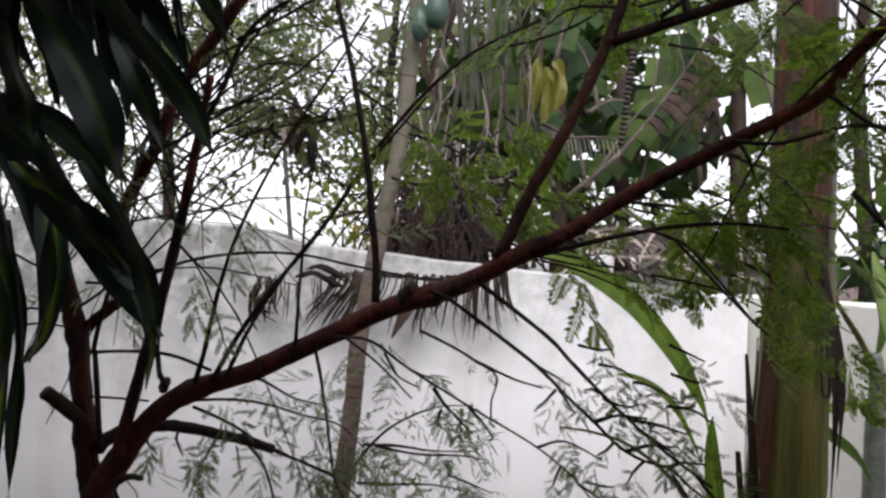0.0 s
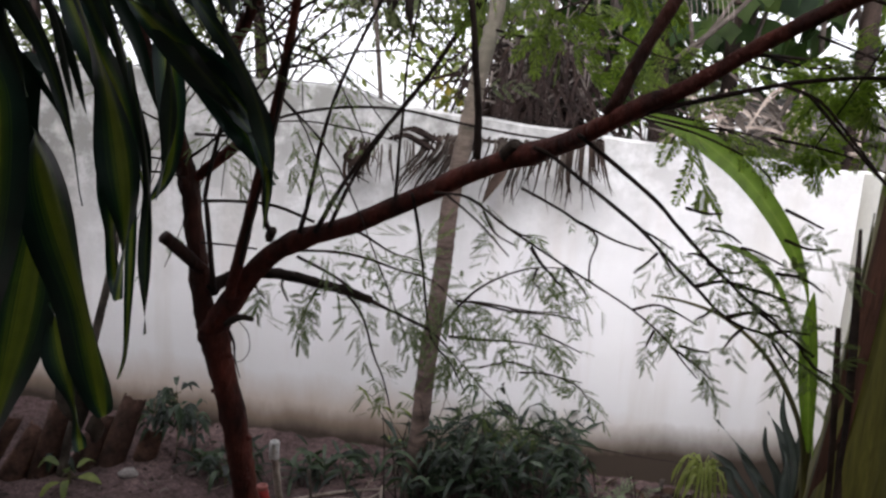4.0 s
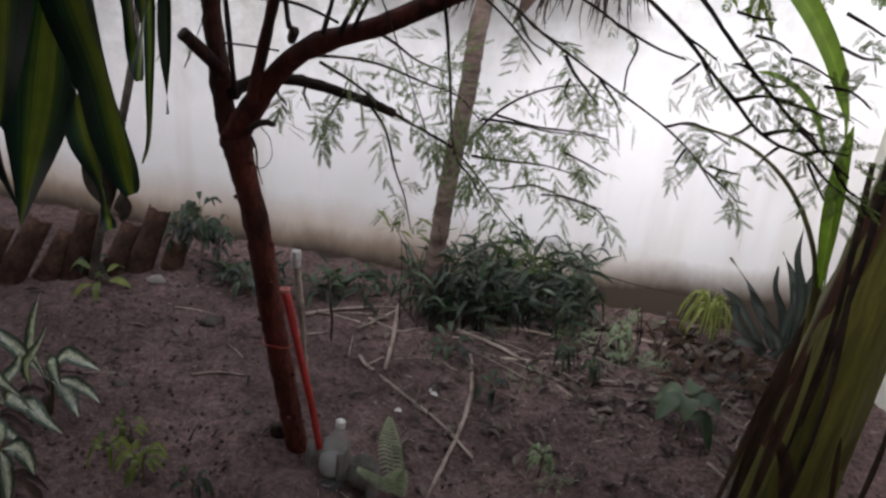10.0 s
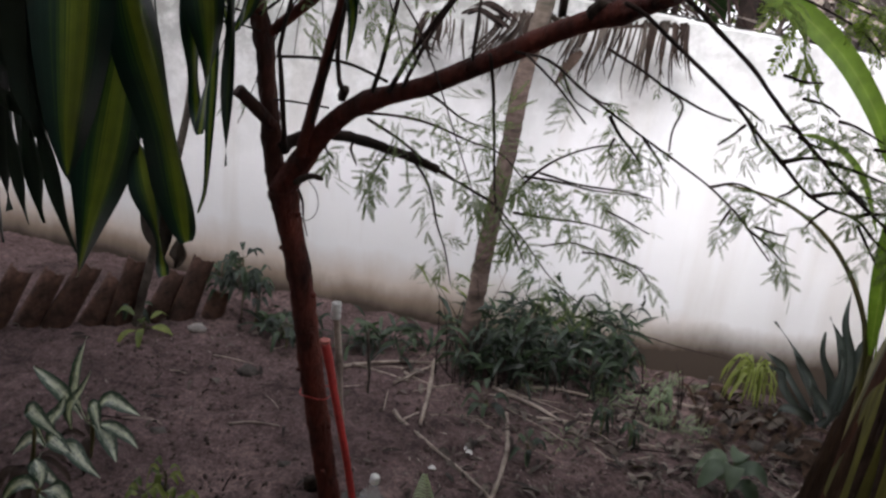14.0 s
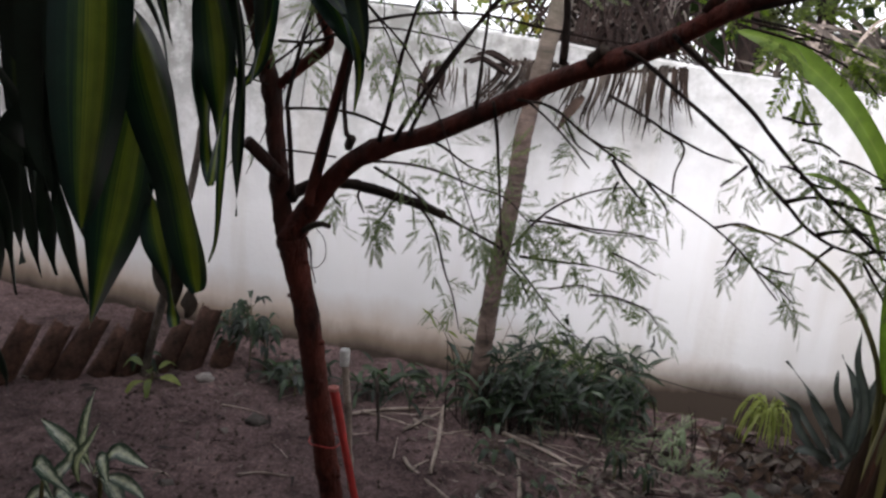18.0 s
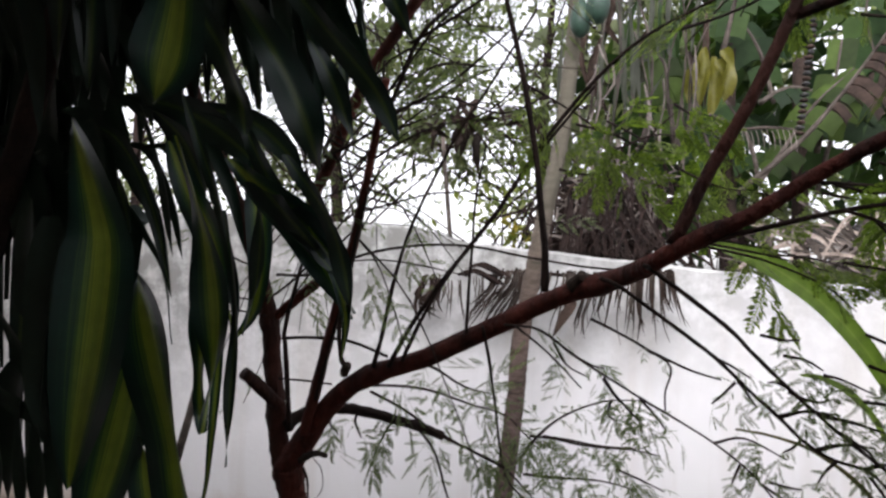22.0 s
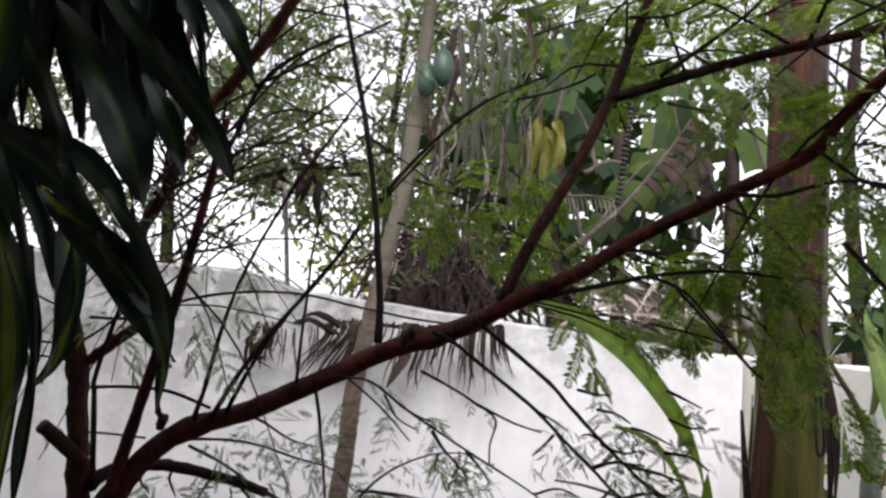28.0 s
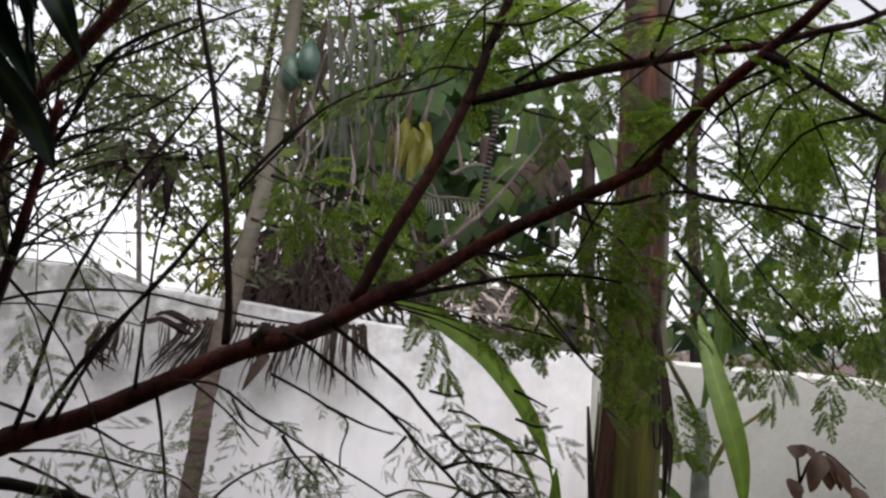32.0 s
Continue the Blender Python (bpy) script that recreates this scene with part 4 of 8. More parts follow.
leafy_twig([(0.351, 1.86, 1.297), (0.404, 1.86, 1.288), (0.453, 1.86, 1.275)], 28.6, 0.12)
leafy_twig([(0.356, 1.89, 1.233), (0.396, 1.89, 1.246), (0.444, 1.89, 1.245)], 30.8, 0.12)
leafy_twig([(0.39, 1.9, 1.216), (0.373, 1.9, 1.196), (0.363, 1.9, 1.177)], 30.8, 0.11)
leafy_twig([(0.425, 1.88, 1.211), (0.453, 1.88, 1.222), (0.492, 1.88, 1.22)], 28.6, 0.12)
leafy_twig([(0.354, 1.84, 1.363), (0.38, 1.84, 1.358), (0.424, 1.84, 1.339)], 22, 0.11)
leafy_twig([(0.295, 1.84, 1.39), (0.33, 1.84, 1.384), (0.354, 1.84, 1.37)], 26.4, 0.11)
leafy_twig([(0.26, 1.84, 1.421), (0.291, 1.84, 1.415), (0.319, 1.84, 1.416)], 26.4, 0.11)
leafy_twig([(0.441, 1.9, 1.194), (0.466, 1.9, 1.16), (0.484, 1.9, 1.135)], 28.6, 0.1)
leafy_twig([(0.309, 1.87, 1.328), (0.347, 1.87, 1.315), (0.372, 1.87, 1.32)], 28.6, 0.11)
leafy_twig([(0.385, 1.87, 1.27), (0.427, 1.87, 1.243), (0.441, 1.87, 1.225)], 28.6, 0.11)
leafy_twig([(0.476, 1.88, 1.201), (0.504, 1.88, 1.166), (0.534, 1.88, 1.151)], 28.6, 0.12)
leafy_twig([(0.401, 1.8, 1.332), (0.442, 1.8, 1.328), (0.475, 1.8, 1.308)], 24.2, 0.11)
leafy_twig([(0.393, 1.75, 1.392), (0.426, 1.75, 1.381), (0.448, 1.75, 1.383)], 24.2, 0.11)
leafy_twig([(0.388, 1.75, 1.437), (0.417, 1.75, 1.425), (0.444, 1.75, 1.413)], 19.8, 0.11)
leafy_twig([(0.005, 2.03, 1.305), (0.032, 2.03, 1.27), (0.084, 2.03, 1.219)], 26.4, 0.12)
leafy_twig([(0.075, 2.03, 1.27), (0.107, 2.03, 1.239), (0.123, 2.03, 1.216)], 28.6, 0.11)
leafy_twig([(0.022, 2.03, 1.263), (0.016, 2.03, 1.235), (0.031, 2.03, 1.223)], 26.4, 0.1)
leafy_twig([(0.298, 2.03, 1.13), (0.344, 2.03, 1.101), (0.377, 2.03, 1.074)], 28.6, 0.11)
leafy_twig([(0.31, 2.03, 1.136), (0.345, 2.03, 1.13), (0.366, 2.03, 1.129)], 22, 0.09)
leafy_twig([(0.259, 2.03, 1.162), (0.249, 2.03, 1.135), (0.247, 2.03, 1.125)], 24.2, 0.08)
leafy_twig([(0.214, 2.04, 1.196), (0.268, 2.04, 1.21), (0.341, 2.04, 1.178)], 22, 0.1)
leafy_twig([(-0.095, 2.03, 1.369), (-0.068, 2.03, 1.326), (-0.027, 2.03, 1.305)], 22, 0.11)
leafy_twig([(-0.043, 2.03, 1.339), (-0.014, 2.03, 1.327), (0.007, 2.03, 1.324)], 19.8, 0.1)
leafy_twig([(-0.13, 2.2, 1.141), (-0.039, 2.2, 1.128), (0.061, 2.2, 1.129), (0.123, 2.2, 1.122)], 17.6, 0.11)
leafy_twig([(0.029, 2.3, 1.057), (0.086, 2.3, 1.038), (0.136, 2.3, 1.018)], 26.4, 0.1)
leafy_twig([(-0.016, 2.5, 0.885), (0.06, 2.5, 0.889), (0.14, 2.5, 0.867), (0.177, 2.5, 0.827)], 17.6, 0.1)

# leafy twigs of the outer crown, grown from the long limb and its forks
RNG.seed(21)


crown_leaves, upper_leaves = [], []


def sprays(limb, count, first, reach, per, size, bias, store):
    line = curve_points(limb, 6)
    for k in range(count):
        i = int((first + (1 - first) * (k + RNG.rand()) / count) * (len(line) - 2))
        p = line[i]
        d = RNG.randn(3) * (1.0, 0.55, 0.7) + np.array(bias)
        d /= np.linalg.norm(d)
        ln = reach * RNG.uniform(0.5, 1.2)
        pts = [p, p + d * ln * 0.5 + (0, 0, 0.02), p + d * ln + np.array([0, 0, -0.22 * ln])]
        grow("twig", tube(pts, 0.003, 0.001, 5, 3, 0.1), BARK_DARK)
        store += along_twig(pts, per * 0.62, size * 0.9, 0.1, 0.9, 0.15)


sprays(MAIN, 6, 0.62, 0.36, 13, 0.15, (0.5, 1.2, -0.25), crown_leaves)
sprays(FORK_SIDE, 8, 0.22, 0.34, 14, 0.15, (0.4, 1.0, -0.1), crown_leaves)
sprays(FORK, 3, 0.55, 0.28, 16, 0.15, (0.2, 0.1, 0.2), crown_leaves)
sprays(FORK_UP, 6, 0.1, 0.3, 15, 0.15, (0.3, 1.0, -0.6), crown_leaves)
sprays(FORK_SIDE, 5, 0.1, 0.36, 15, 0.15, (0.1, 0.9, 0.9), crown_leaves)
sprays(FORK, 2, 0.45, 0.34, 15, 0.15, (0.3, 1.0, 0.3), crown_leaves)
def crown_twig(line, per):
    line = [(1.12 * x, 0.6 + 1.12 * (y - 0.6), 1.5 + 1.12 * (z - 1.5)) for x, y, z in line]
    twig = grow("twig", tube(line, 0.003, 0.001, 5, 4, 0.1), BARK_DARK)
    for base, way, length in along_twig(line, per * 0.48, 0.13, 0.1, 0.9, 0.15):
        hang_leaf(base, way, length, YOUNG_LEAVES, twig)


crown_twig([(0.758, 1.9, 1.684), (0.817, 1.9, 1.593), (0.909, 1.9, 1.516), (1.012, 1.9, 1.47)], 15)
crown_twig([(0.818, 1.85, 1.736), (0.897, 1.85, 1.64), (0.986, 1.85, 1.575), (1.076, 1.85, 1.52)], 15)
crown_twig([(0.86, 1.8, 1.825), (0.937, 1.8, 1.741), (1.014, 1.8, 1.667), (1.079, 1.8, 1.612)], 26)
crown_twig([(0.81, 1.9, 1.84), (0.881, 1.9, 1.77), (0.974, 1.9, 1.724), (1.092, 1.9, 1.701)], 24)
crown_twig([(0.484, 1.75, 1.566), (0.551, 1.75, 1.535), (0.591, 1.75, 1.492)], 26)
crown_twig([(0.427, 1.7, 1.638), (0.51, 1.7, 1.602), (0.575, 1.7, 1.572)], 24)
crown_twig([(0.313, 1.66, 1.642), (0.376, 1.64, 1.629), (0.435, 1.62, 1.657)], 22)
crown_twig([(0.036, 1.9, 1.691), (0.07, 1.88, 1.751), (0.115, 1.86, 1.792)], 18)
crown_twig([(-0.052, 1.9, 1.794), (0.011, 1.88, 1.756), (0.067, 1.86, 1.787)], 14)
crown_twig([(0.162, 1.85, 1.562), (0.256, 1.85, 1.541), (0.346, 1.85, 1.504), (0.393, 1.85, 1.464)], 10)
crown_twig([(0.189, 1.9, 1.576), (0.301, 1.9, 1.555), (0.385, 1.9, 1.521)], 18)
crown_twig([(0.41, 1.6, 1.708), (0.493, 1.62, 1.678), (0.559, 1.64, 1.612)], 26)
crown_twig([(0.472, 1.65, 1.663), (0.535, 1.67, 1.586), (0.584, 1.7, 1.496)], 24)
crown_twig([(0.304, 1.7, 1.945), (0.416, 1.66, 1.964), (0.514, 1.62, 1.921)], 26)
crown_twig([(0.364, 1.75, 1.905), (0.459, 1.75, 1.887), (0.537, 1.75, 1.838)], 24)
crown_twig([(0.216, 1.8, 2.003), (0.31, 1.8, 2.039), (0.397, 1.8, 2.053)], 22)
crown_twig([(0.761, 1.9, 2.105), (0.907, 1.95, 2.049), (1.051, 2, 1.962)], 34)
crown_twig([(0.733, 1.9, 1.981), (0.877, 1.95, 1.91), (1.03, 2, 1.843)], 24)
crown_twig([(0.934, 2, 2.177), (1.022, 2, 2.09), (1.123, 2, 2.017)], 34)
crown_twig([(0.795, 1.9, 1.825), (0.94, 1.95, 1.748), (1.095, 2, 1.686)], 20)
crown_twig([(0.637, 1.8, 1.84), (0.758, 1.85, 1.781), (0.854, 1.9, 1.703)], 26)
crown_twig([(0.802, 1.9, 1.635), (0.905, 1.92, 1.559), (1.017, 1.95, 1.502)], 18)
crown_twig([(0.9, 1.9, 1.654), (0.969, 1.9, 1.564), (1.038, 1.9, 1.486)], 18)
crown_twig([(0.119, 1.95, 1.708), (0.195, 1.95, 1.673), (0.281, 1.95, 1.659)], 16)
crown_twig([(0.008, 2, 1.75), (0.092, 2, 1.779), (0.182, 2, 1.754)], 12)
crown_twig([(0.268, 1.95, 1.554), (0.357, 1.95, 1.548), (0.442, 1.95, 1.518)], 26)
crown_twig([(-0.012, 2.05, 1.817), (0.065, 2.05, 1.771), (0.13, 2.05, 1.682)], 14)
crown_twig([(0.115, 2, 1.837), (0.186, 2, 1.782), (0.236, 2, 1.698)], 14)
crown_twig([(0.50, 1.88, 1.55), (0.62, 1.90, 1.51), (0.76, 1.92, 1.44)], 24)
crown_twig([(0.36, 1.80, 1.54), (0.47, 1.80, 1.52), (0.58, 1.82, 1.48)], 18)
crown_twig([(0.561, 1.627, 2.032), (0.636, 1.627, 2.062), (0.723, 1.627, 2.083)], 56)
crown_twig([(0.632, 1.671, 1.993), (0.731, 1.671, 2.054), (0.824, 1.671, 2.067)], 52)
crown_twig([(0.744, 1.582, 2.037), (0.821, 1.582, 2.029), (0.899, 1.582, 2.048)], 62)
crown_twig([(0.795, 1.627, 1.996), (0.864, 1.627, 1.966), (0.925, 1.627, 1.925)], 62)
crown_twig([(0.793, 1.716, 1.947), (0.878, 1.716, 1.947), (0.965, 1.716, 1.915)], 60)
crown_twig([(0.91, 1.761, 1.901), (0.978, 1.761, 1.854), (1.046, 1.761, 1.84)], 46)
crown_twig([(0.989, 1.805, 1.683), (1.046, 1.805, 1.604), (1.081, 1.805, 1.522)], 30)
crown_twig([(0.905, 1.85, 1.637), (0.976, 1.85, 1.567), (1.046, 1.85, 1.476)], 18)
crown_twig([(0.849, 1.85, 1.59), (0.896, 1.85, 1.509), (0.931, 1.85, 1.448)], 12)
crown_twig([(0.475, 1.671, 2.021), (0.532, 1.671, 2.048), (0.591, 1.671, 2.052)], 48)
crown_twig([(0.371, 1.671, 2.008), (0.445, 1.671, 2.046), (0.502, 1.671, 2.074)], 46)
crown_twig([(0.494, 1.761, 1.66), (0.564, 1.761, 1.675), (0.637, 1.761, 1.662)], 26)
crown_twig([(0.546, 1.761, 1.605), (0.596, 1.761, 1.629), (0.658, 1.761, 1.614)], 16)
crown_twig([(0.163, 1.805, 1.565), (0.264, 1.805, 1.546), (0.368, 1.805, 1.519)], 34)
crown_twig([(0.395, 1.761, 1.688), (0.46, 1.761, 1.665), (0.523, 1.761, 1.643)], 44)
crown_twig([(0.419, 1.761, 1.753), (0.467, 1.761, 1.738), (0.514, 1.761, 1.723)], 40)
crown_twig([(0.329, 1.805, 1.647), (0.397, 1.805, 1.633), (0.465, 1.805, 1.61)], 30)
crown_twig([(-0.146, 1.85, 1.845), (-0.075, 1.85, 1.802), (-0.014, 1.85, 1.761)], 30)
crown_twig([(-0.054, 1.85, 1.771), (0.014, 1.85, 1.75), (0.071, 1.85, 1.72)], 34)
crown_twig([(-0.087, 1.895, 1.697), (-0.025, 1.895, 1.687), (0.034, 1.895, 1.707)], 26)
crown_twig([(0.817, 1.805, 1.827), (0.897, 1.805, 1.781), (0.988, 1.805, 1.747)], 50)
crown_twig([(0.782, 1.805, 1.909), (0.862, 1.805, 1.863), (0.942, 1.805, 1.839)], 40)
crown_twig([(0.138, 1.761, 2.016), (0.214, 1.761, 2.046), (0.292, 1.761, 2.067)], 34)
crown_twig([(0.251, 1.85, 1.993), (0.334, 1.85, 2.024), (0.421, 1.85, 2.024)], 34)
sprays(LEFT_STEM, 22, 0.6, 0.45, 6, 0.11, (0.3, 0.3, 0.3), upper_leaves)
sprays(BENT, 30, 0.45, 0.5, 5, 0.11, (0.3, 0.3, 0.4), upper_leaves)
sprays(POLE_LIMB, 24, 0.55, 0.5, 5, 0.11, (0.3, 0.2, 0.4), upper_leaves)
tagged(grow("foliage", scatter_feathers(crown_leaves, CROWN_FEATHERS), YOUNG), "soft green feathery foliage of the crown", kind="stuff")
tagged(grow("foliage", scatter_feathers(upper_leaves, FEATHERS), FEATHER), "sparse feathery foliage on the upper shoots", kind="stuff")

# ---- striped corn plant close to the path ----
RNG.seed(22)
corn = thing("corn_plant", "tall corn plant with broad drooping yellow-striped leaves", "plant")
corn_stems = [[(-1.32, 1.68, -0.02), (-1.30, 1.68, 0.6), (-1.18, 1.66, 1.3), (-0.92, 1.62, 2.05)], [(-1.45, 1.78, -0.02), (-1.42, 1.78, 0.8), (-1.25, 1.75, 1.7)]]
for line in corn_stems:
    part("stem", tube(line, 0.03, 0.022, 12, 6, 0.06), BARK_DARK, corn, "ringed dark cane")
# first and lit leaves keep full colour, the rest take the shaded copy
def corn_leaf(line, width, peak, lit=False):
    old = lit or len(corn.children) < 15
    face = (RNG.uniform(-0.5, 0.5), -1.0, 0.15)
    part("leaf", blade(line, width * (1.06 if old else 0.82), None, 8, 0.4, peak + (0.1 if width > 0.07 else 0.0), 0.06, face, 0.10 if width > 0.07 else 0.25, 7, 0.0, 0.85 if old else 1.2), STRIPED if old else SHADED_STRIPED, corn)


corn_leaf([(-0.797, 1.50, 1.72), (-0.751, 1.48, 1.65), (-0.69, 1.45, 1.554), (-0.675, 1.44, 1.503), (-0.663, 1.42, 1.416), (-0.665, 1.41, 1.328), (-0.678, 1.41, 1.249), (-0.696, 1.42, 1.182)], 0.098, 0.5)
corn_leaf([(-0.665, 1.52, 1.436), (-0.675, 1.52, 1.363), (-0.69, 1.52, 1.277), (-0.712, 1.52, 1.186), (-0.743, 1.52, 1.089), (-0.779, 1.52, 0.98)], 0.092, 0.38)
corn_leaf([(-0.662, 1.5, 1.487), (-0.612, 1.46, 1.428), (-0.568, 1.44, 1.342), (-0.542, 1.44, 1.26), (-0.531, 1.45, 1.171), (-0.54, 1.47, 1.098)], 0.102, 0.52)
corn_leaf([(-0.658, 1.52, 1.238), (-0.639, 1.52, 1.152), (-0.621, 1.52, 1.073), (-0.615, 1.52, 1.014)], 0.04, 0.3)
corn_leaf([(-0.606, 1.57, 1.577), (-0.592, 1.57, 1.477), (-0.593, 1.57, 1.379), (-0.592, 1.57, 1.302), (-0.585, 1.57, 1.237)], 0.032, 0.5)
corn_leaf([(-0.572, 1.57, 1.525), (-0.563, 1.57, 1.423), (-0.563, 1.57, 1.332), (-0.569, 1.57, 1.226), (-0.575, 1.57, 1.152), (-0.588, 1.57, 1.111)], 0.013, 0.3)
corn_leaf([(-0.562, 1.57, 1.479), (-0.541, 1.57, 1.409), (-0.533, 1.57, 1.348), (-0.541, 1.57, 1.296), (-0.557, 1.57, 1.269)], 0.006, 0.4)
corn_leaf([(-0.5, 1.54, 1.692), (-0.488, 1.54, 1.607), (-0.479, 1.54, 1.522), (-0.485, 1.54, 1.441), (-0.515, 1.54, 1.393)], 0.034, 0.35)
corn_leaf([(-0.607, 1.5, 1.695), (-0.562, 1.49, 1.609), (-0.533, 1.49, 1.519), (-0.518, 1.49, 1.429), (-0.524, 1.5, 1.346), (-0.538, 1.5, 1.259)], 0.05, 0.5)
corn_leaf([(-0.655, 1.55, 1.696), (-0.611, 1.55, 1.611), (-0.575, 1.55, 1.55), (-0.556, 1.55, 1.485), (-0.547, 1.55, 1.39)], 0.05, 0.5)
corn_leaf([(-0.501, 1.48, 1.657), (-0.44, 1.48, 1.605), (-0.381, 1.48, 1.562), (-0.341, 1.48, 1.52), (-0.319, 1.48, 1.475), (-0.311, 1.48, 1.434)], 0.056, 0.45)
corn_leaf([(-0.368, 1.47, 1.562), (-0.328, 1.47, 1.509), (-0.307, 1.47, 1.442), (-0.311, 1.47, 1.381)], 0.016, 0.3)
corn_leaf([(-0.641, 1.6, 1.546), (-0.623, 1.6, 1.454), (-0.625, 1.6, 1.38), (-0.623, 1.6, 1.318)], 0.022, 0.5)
# inner leaves coloured near-black for the shade they hang in
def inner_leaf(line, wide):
    part("leaf", blade(line, wide, None, 6, 0.35, 0.4, 0.3, (RNG.uniform(-0.4, 0.4), -1.0, 0.2), 0.08, 5, 0.0, 0.8), SHADED_LEAF, corn)


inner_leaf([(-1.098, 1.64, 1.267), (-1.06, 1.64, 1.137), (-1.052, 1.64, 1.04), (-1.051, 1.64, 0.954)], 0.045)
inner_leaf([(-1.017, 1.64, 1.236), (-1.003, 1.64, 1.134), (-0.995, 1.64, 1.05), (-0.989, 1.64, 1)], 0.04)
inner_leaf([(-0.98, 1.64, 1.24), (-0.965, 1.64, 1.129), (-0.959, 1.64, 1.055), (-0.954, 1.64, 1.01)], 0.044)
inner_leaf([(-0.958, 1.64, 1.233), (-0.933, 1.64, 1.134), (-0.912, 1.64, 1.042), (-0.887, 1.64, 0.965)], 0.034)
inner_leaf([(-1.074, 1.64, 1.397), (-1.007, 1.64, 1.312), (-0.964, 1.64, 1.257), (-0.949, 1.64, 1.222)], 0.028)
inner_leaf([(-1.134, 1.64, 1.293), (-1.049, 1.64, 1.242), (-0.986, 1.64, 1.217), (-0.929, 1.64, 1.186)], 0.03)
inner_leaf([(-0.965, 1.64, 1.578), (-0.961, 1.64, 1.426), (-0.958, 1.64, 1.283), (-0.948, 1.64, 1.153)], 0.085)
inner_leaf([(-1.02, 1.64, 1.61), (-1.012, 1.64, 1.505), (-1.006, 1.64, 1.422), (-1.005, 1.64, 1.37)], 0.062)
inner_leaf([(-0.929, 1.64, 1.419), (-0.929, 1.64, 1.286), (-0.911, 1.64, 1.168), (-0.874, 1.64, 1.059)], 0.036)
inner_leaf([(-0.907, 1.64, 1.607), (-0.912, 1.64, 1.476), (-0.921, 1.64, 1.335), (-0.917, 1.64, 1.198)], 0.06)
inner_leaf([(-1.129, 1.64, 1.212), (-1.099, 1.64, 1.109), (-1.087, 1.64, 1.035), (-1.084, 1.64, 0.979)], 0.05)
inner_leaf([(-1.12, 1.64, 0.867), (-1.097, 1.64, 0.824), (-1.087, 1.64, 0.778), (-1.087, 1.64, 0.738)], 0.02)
for line, wide in (
        ([(-0.661, 1.55, 1.184), (-0.646, 1.55, 1.121), (-0.641, 1.55, 1.06), (-0.643, 1.55, 1.021)], 0.045),
        ([(-0.552, 1.475, 1.102), (-0.558, 1.478, 1.072), (-0.566, 1.48, 1.05)], 0.022)):
    part("withered_tip", blade(line, wide, None, 6, 0.5, 0.4, 0.3, (0.2, -1.0, 0.2), 0.2, 5), DRY, corn, "withered brown leaf tip")
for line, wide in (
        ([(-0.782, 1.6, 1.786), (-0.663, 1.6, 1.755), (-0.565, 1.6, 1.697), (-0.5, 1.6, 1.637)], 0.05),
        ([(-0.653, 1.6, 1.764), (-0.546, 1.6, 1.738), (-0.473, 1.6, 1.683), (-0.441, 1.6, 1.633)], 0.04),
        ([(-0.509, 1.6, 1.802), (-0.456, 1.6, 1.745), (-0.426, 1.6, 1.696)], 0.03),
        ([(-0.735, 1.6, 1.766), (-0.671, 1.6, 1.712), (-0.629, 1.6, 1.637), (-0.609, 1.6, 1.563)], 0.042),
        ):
    part("leaf", blade(line, wide, None, 6, 0.4, 0.45, 0.12, (RNG.uniform(-0.4, 0.4), -1.0, 0.25), 0.12, 5, 0.0, 1.2), SHADED_STRIPED, corn)
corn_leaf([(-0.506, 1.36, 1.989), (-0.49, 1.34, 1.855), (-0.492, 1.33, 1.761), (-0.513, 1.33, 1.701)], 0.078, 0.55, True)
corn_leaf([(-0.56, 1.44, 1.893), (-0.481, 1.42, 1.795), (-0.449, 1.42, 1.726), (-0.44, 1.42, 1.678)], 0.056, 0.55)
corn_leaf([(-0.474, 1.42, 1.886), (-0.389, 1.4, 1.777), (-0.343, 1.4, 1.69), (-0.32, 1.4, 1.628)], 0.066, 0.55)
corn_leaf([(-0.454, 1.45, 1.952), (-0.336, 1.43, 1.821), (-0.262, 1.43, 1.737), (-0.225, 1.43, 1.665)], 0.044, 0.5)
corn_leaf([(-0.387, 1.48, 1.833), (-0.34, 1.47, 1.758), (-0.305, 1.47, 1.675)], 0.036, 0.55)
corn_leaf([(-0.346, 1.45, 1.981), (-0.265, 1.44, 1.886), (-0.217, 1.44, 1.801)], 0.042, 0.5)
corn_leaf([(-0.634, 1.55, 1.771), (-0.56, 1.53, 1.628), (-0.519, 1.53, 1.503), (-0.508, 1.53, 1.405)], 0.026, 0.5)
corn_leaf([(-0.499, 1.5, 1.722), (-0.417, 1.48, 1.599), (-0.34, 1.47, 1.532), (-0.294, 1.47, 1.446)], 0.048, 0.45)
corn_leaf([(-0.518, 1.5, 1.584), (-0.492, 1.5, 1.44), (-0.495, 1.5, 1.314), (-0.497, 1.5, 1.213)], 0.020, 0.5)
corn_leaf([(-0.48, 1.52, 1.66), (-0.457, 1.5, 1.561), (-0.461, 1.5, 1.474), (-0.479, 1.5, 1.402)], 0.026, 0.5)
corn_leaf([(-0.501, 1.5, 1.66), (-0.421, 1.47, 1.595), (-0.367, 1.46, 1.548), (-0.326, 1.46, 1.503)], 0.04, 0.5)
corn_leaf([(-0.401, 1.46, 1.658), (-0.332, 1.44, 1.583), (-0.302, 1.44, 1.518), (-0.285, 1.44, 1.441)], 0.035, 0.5)
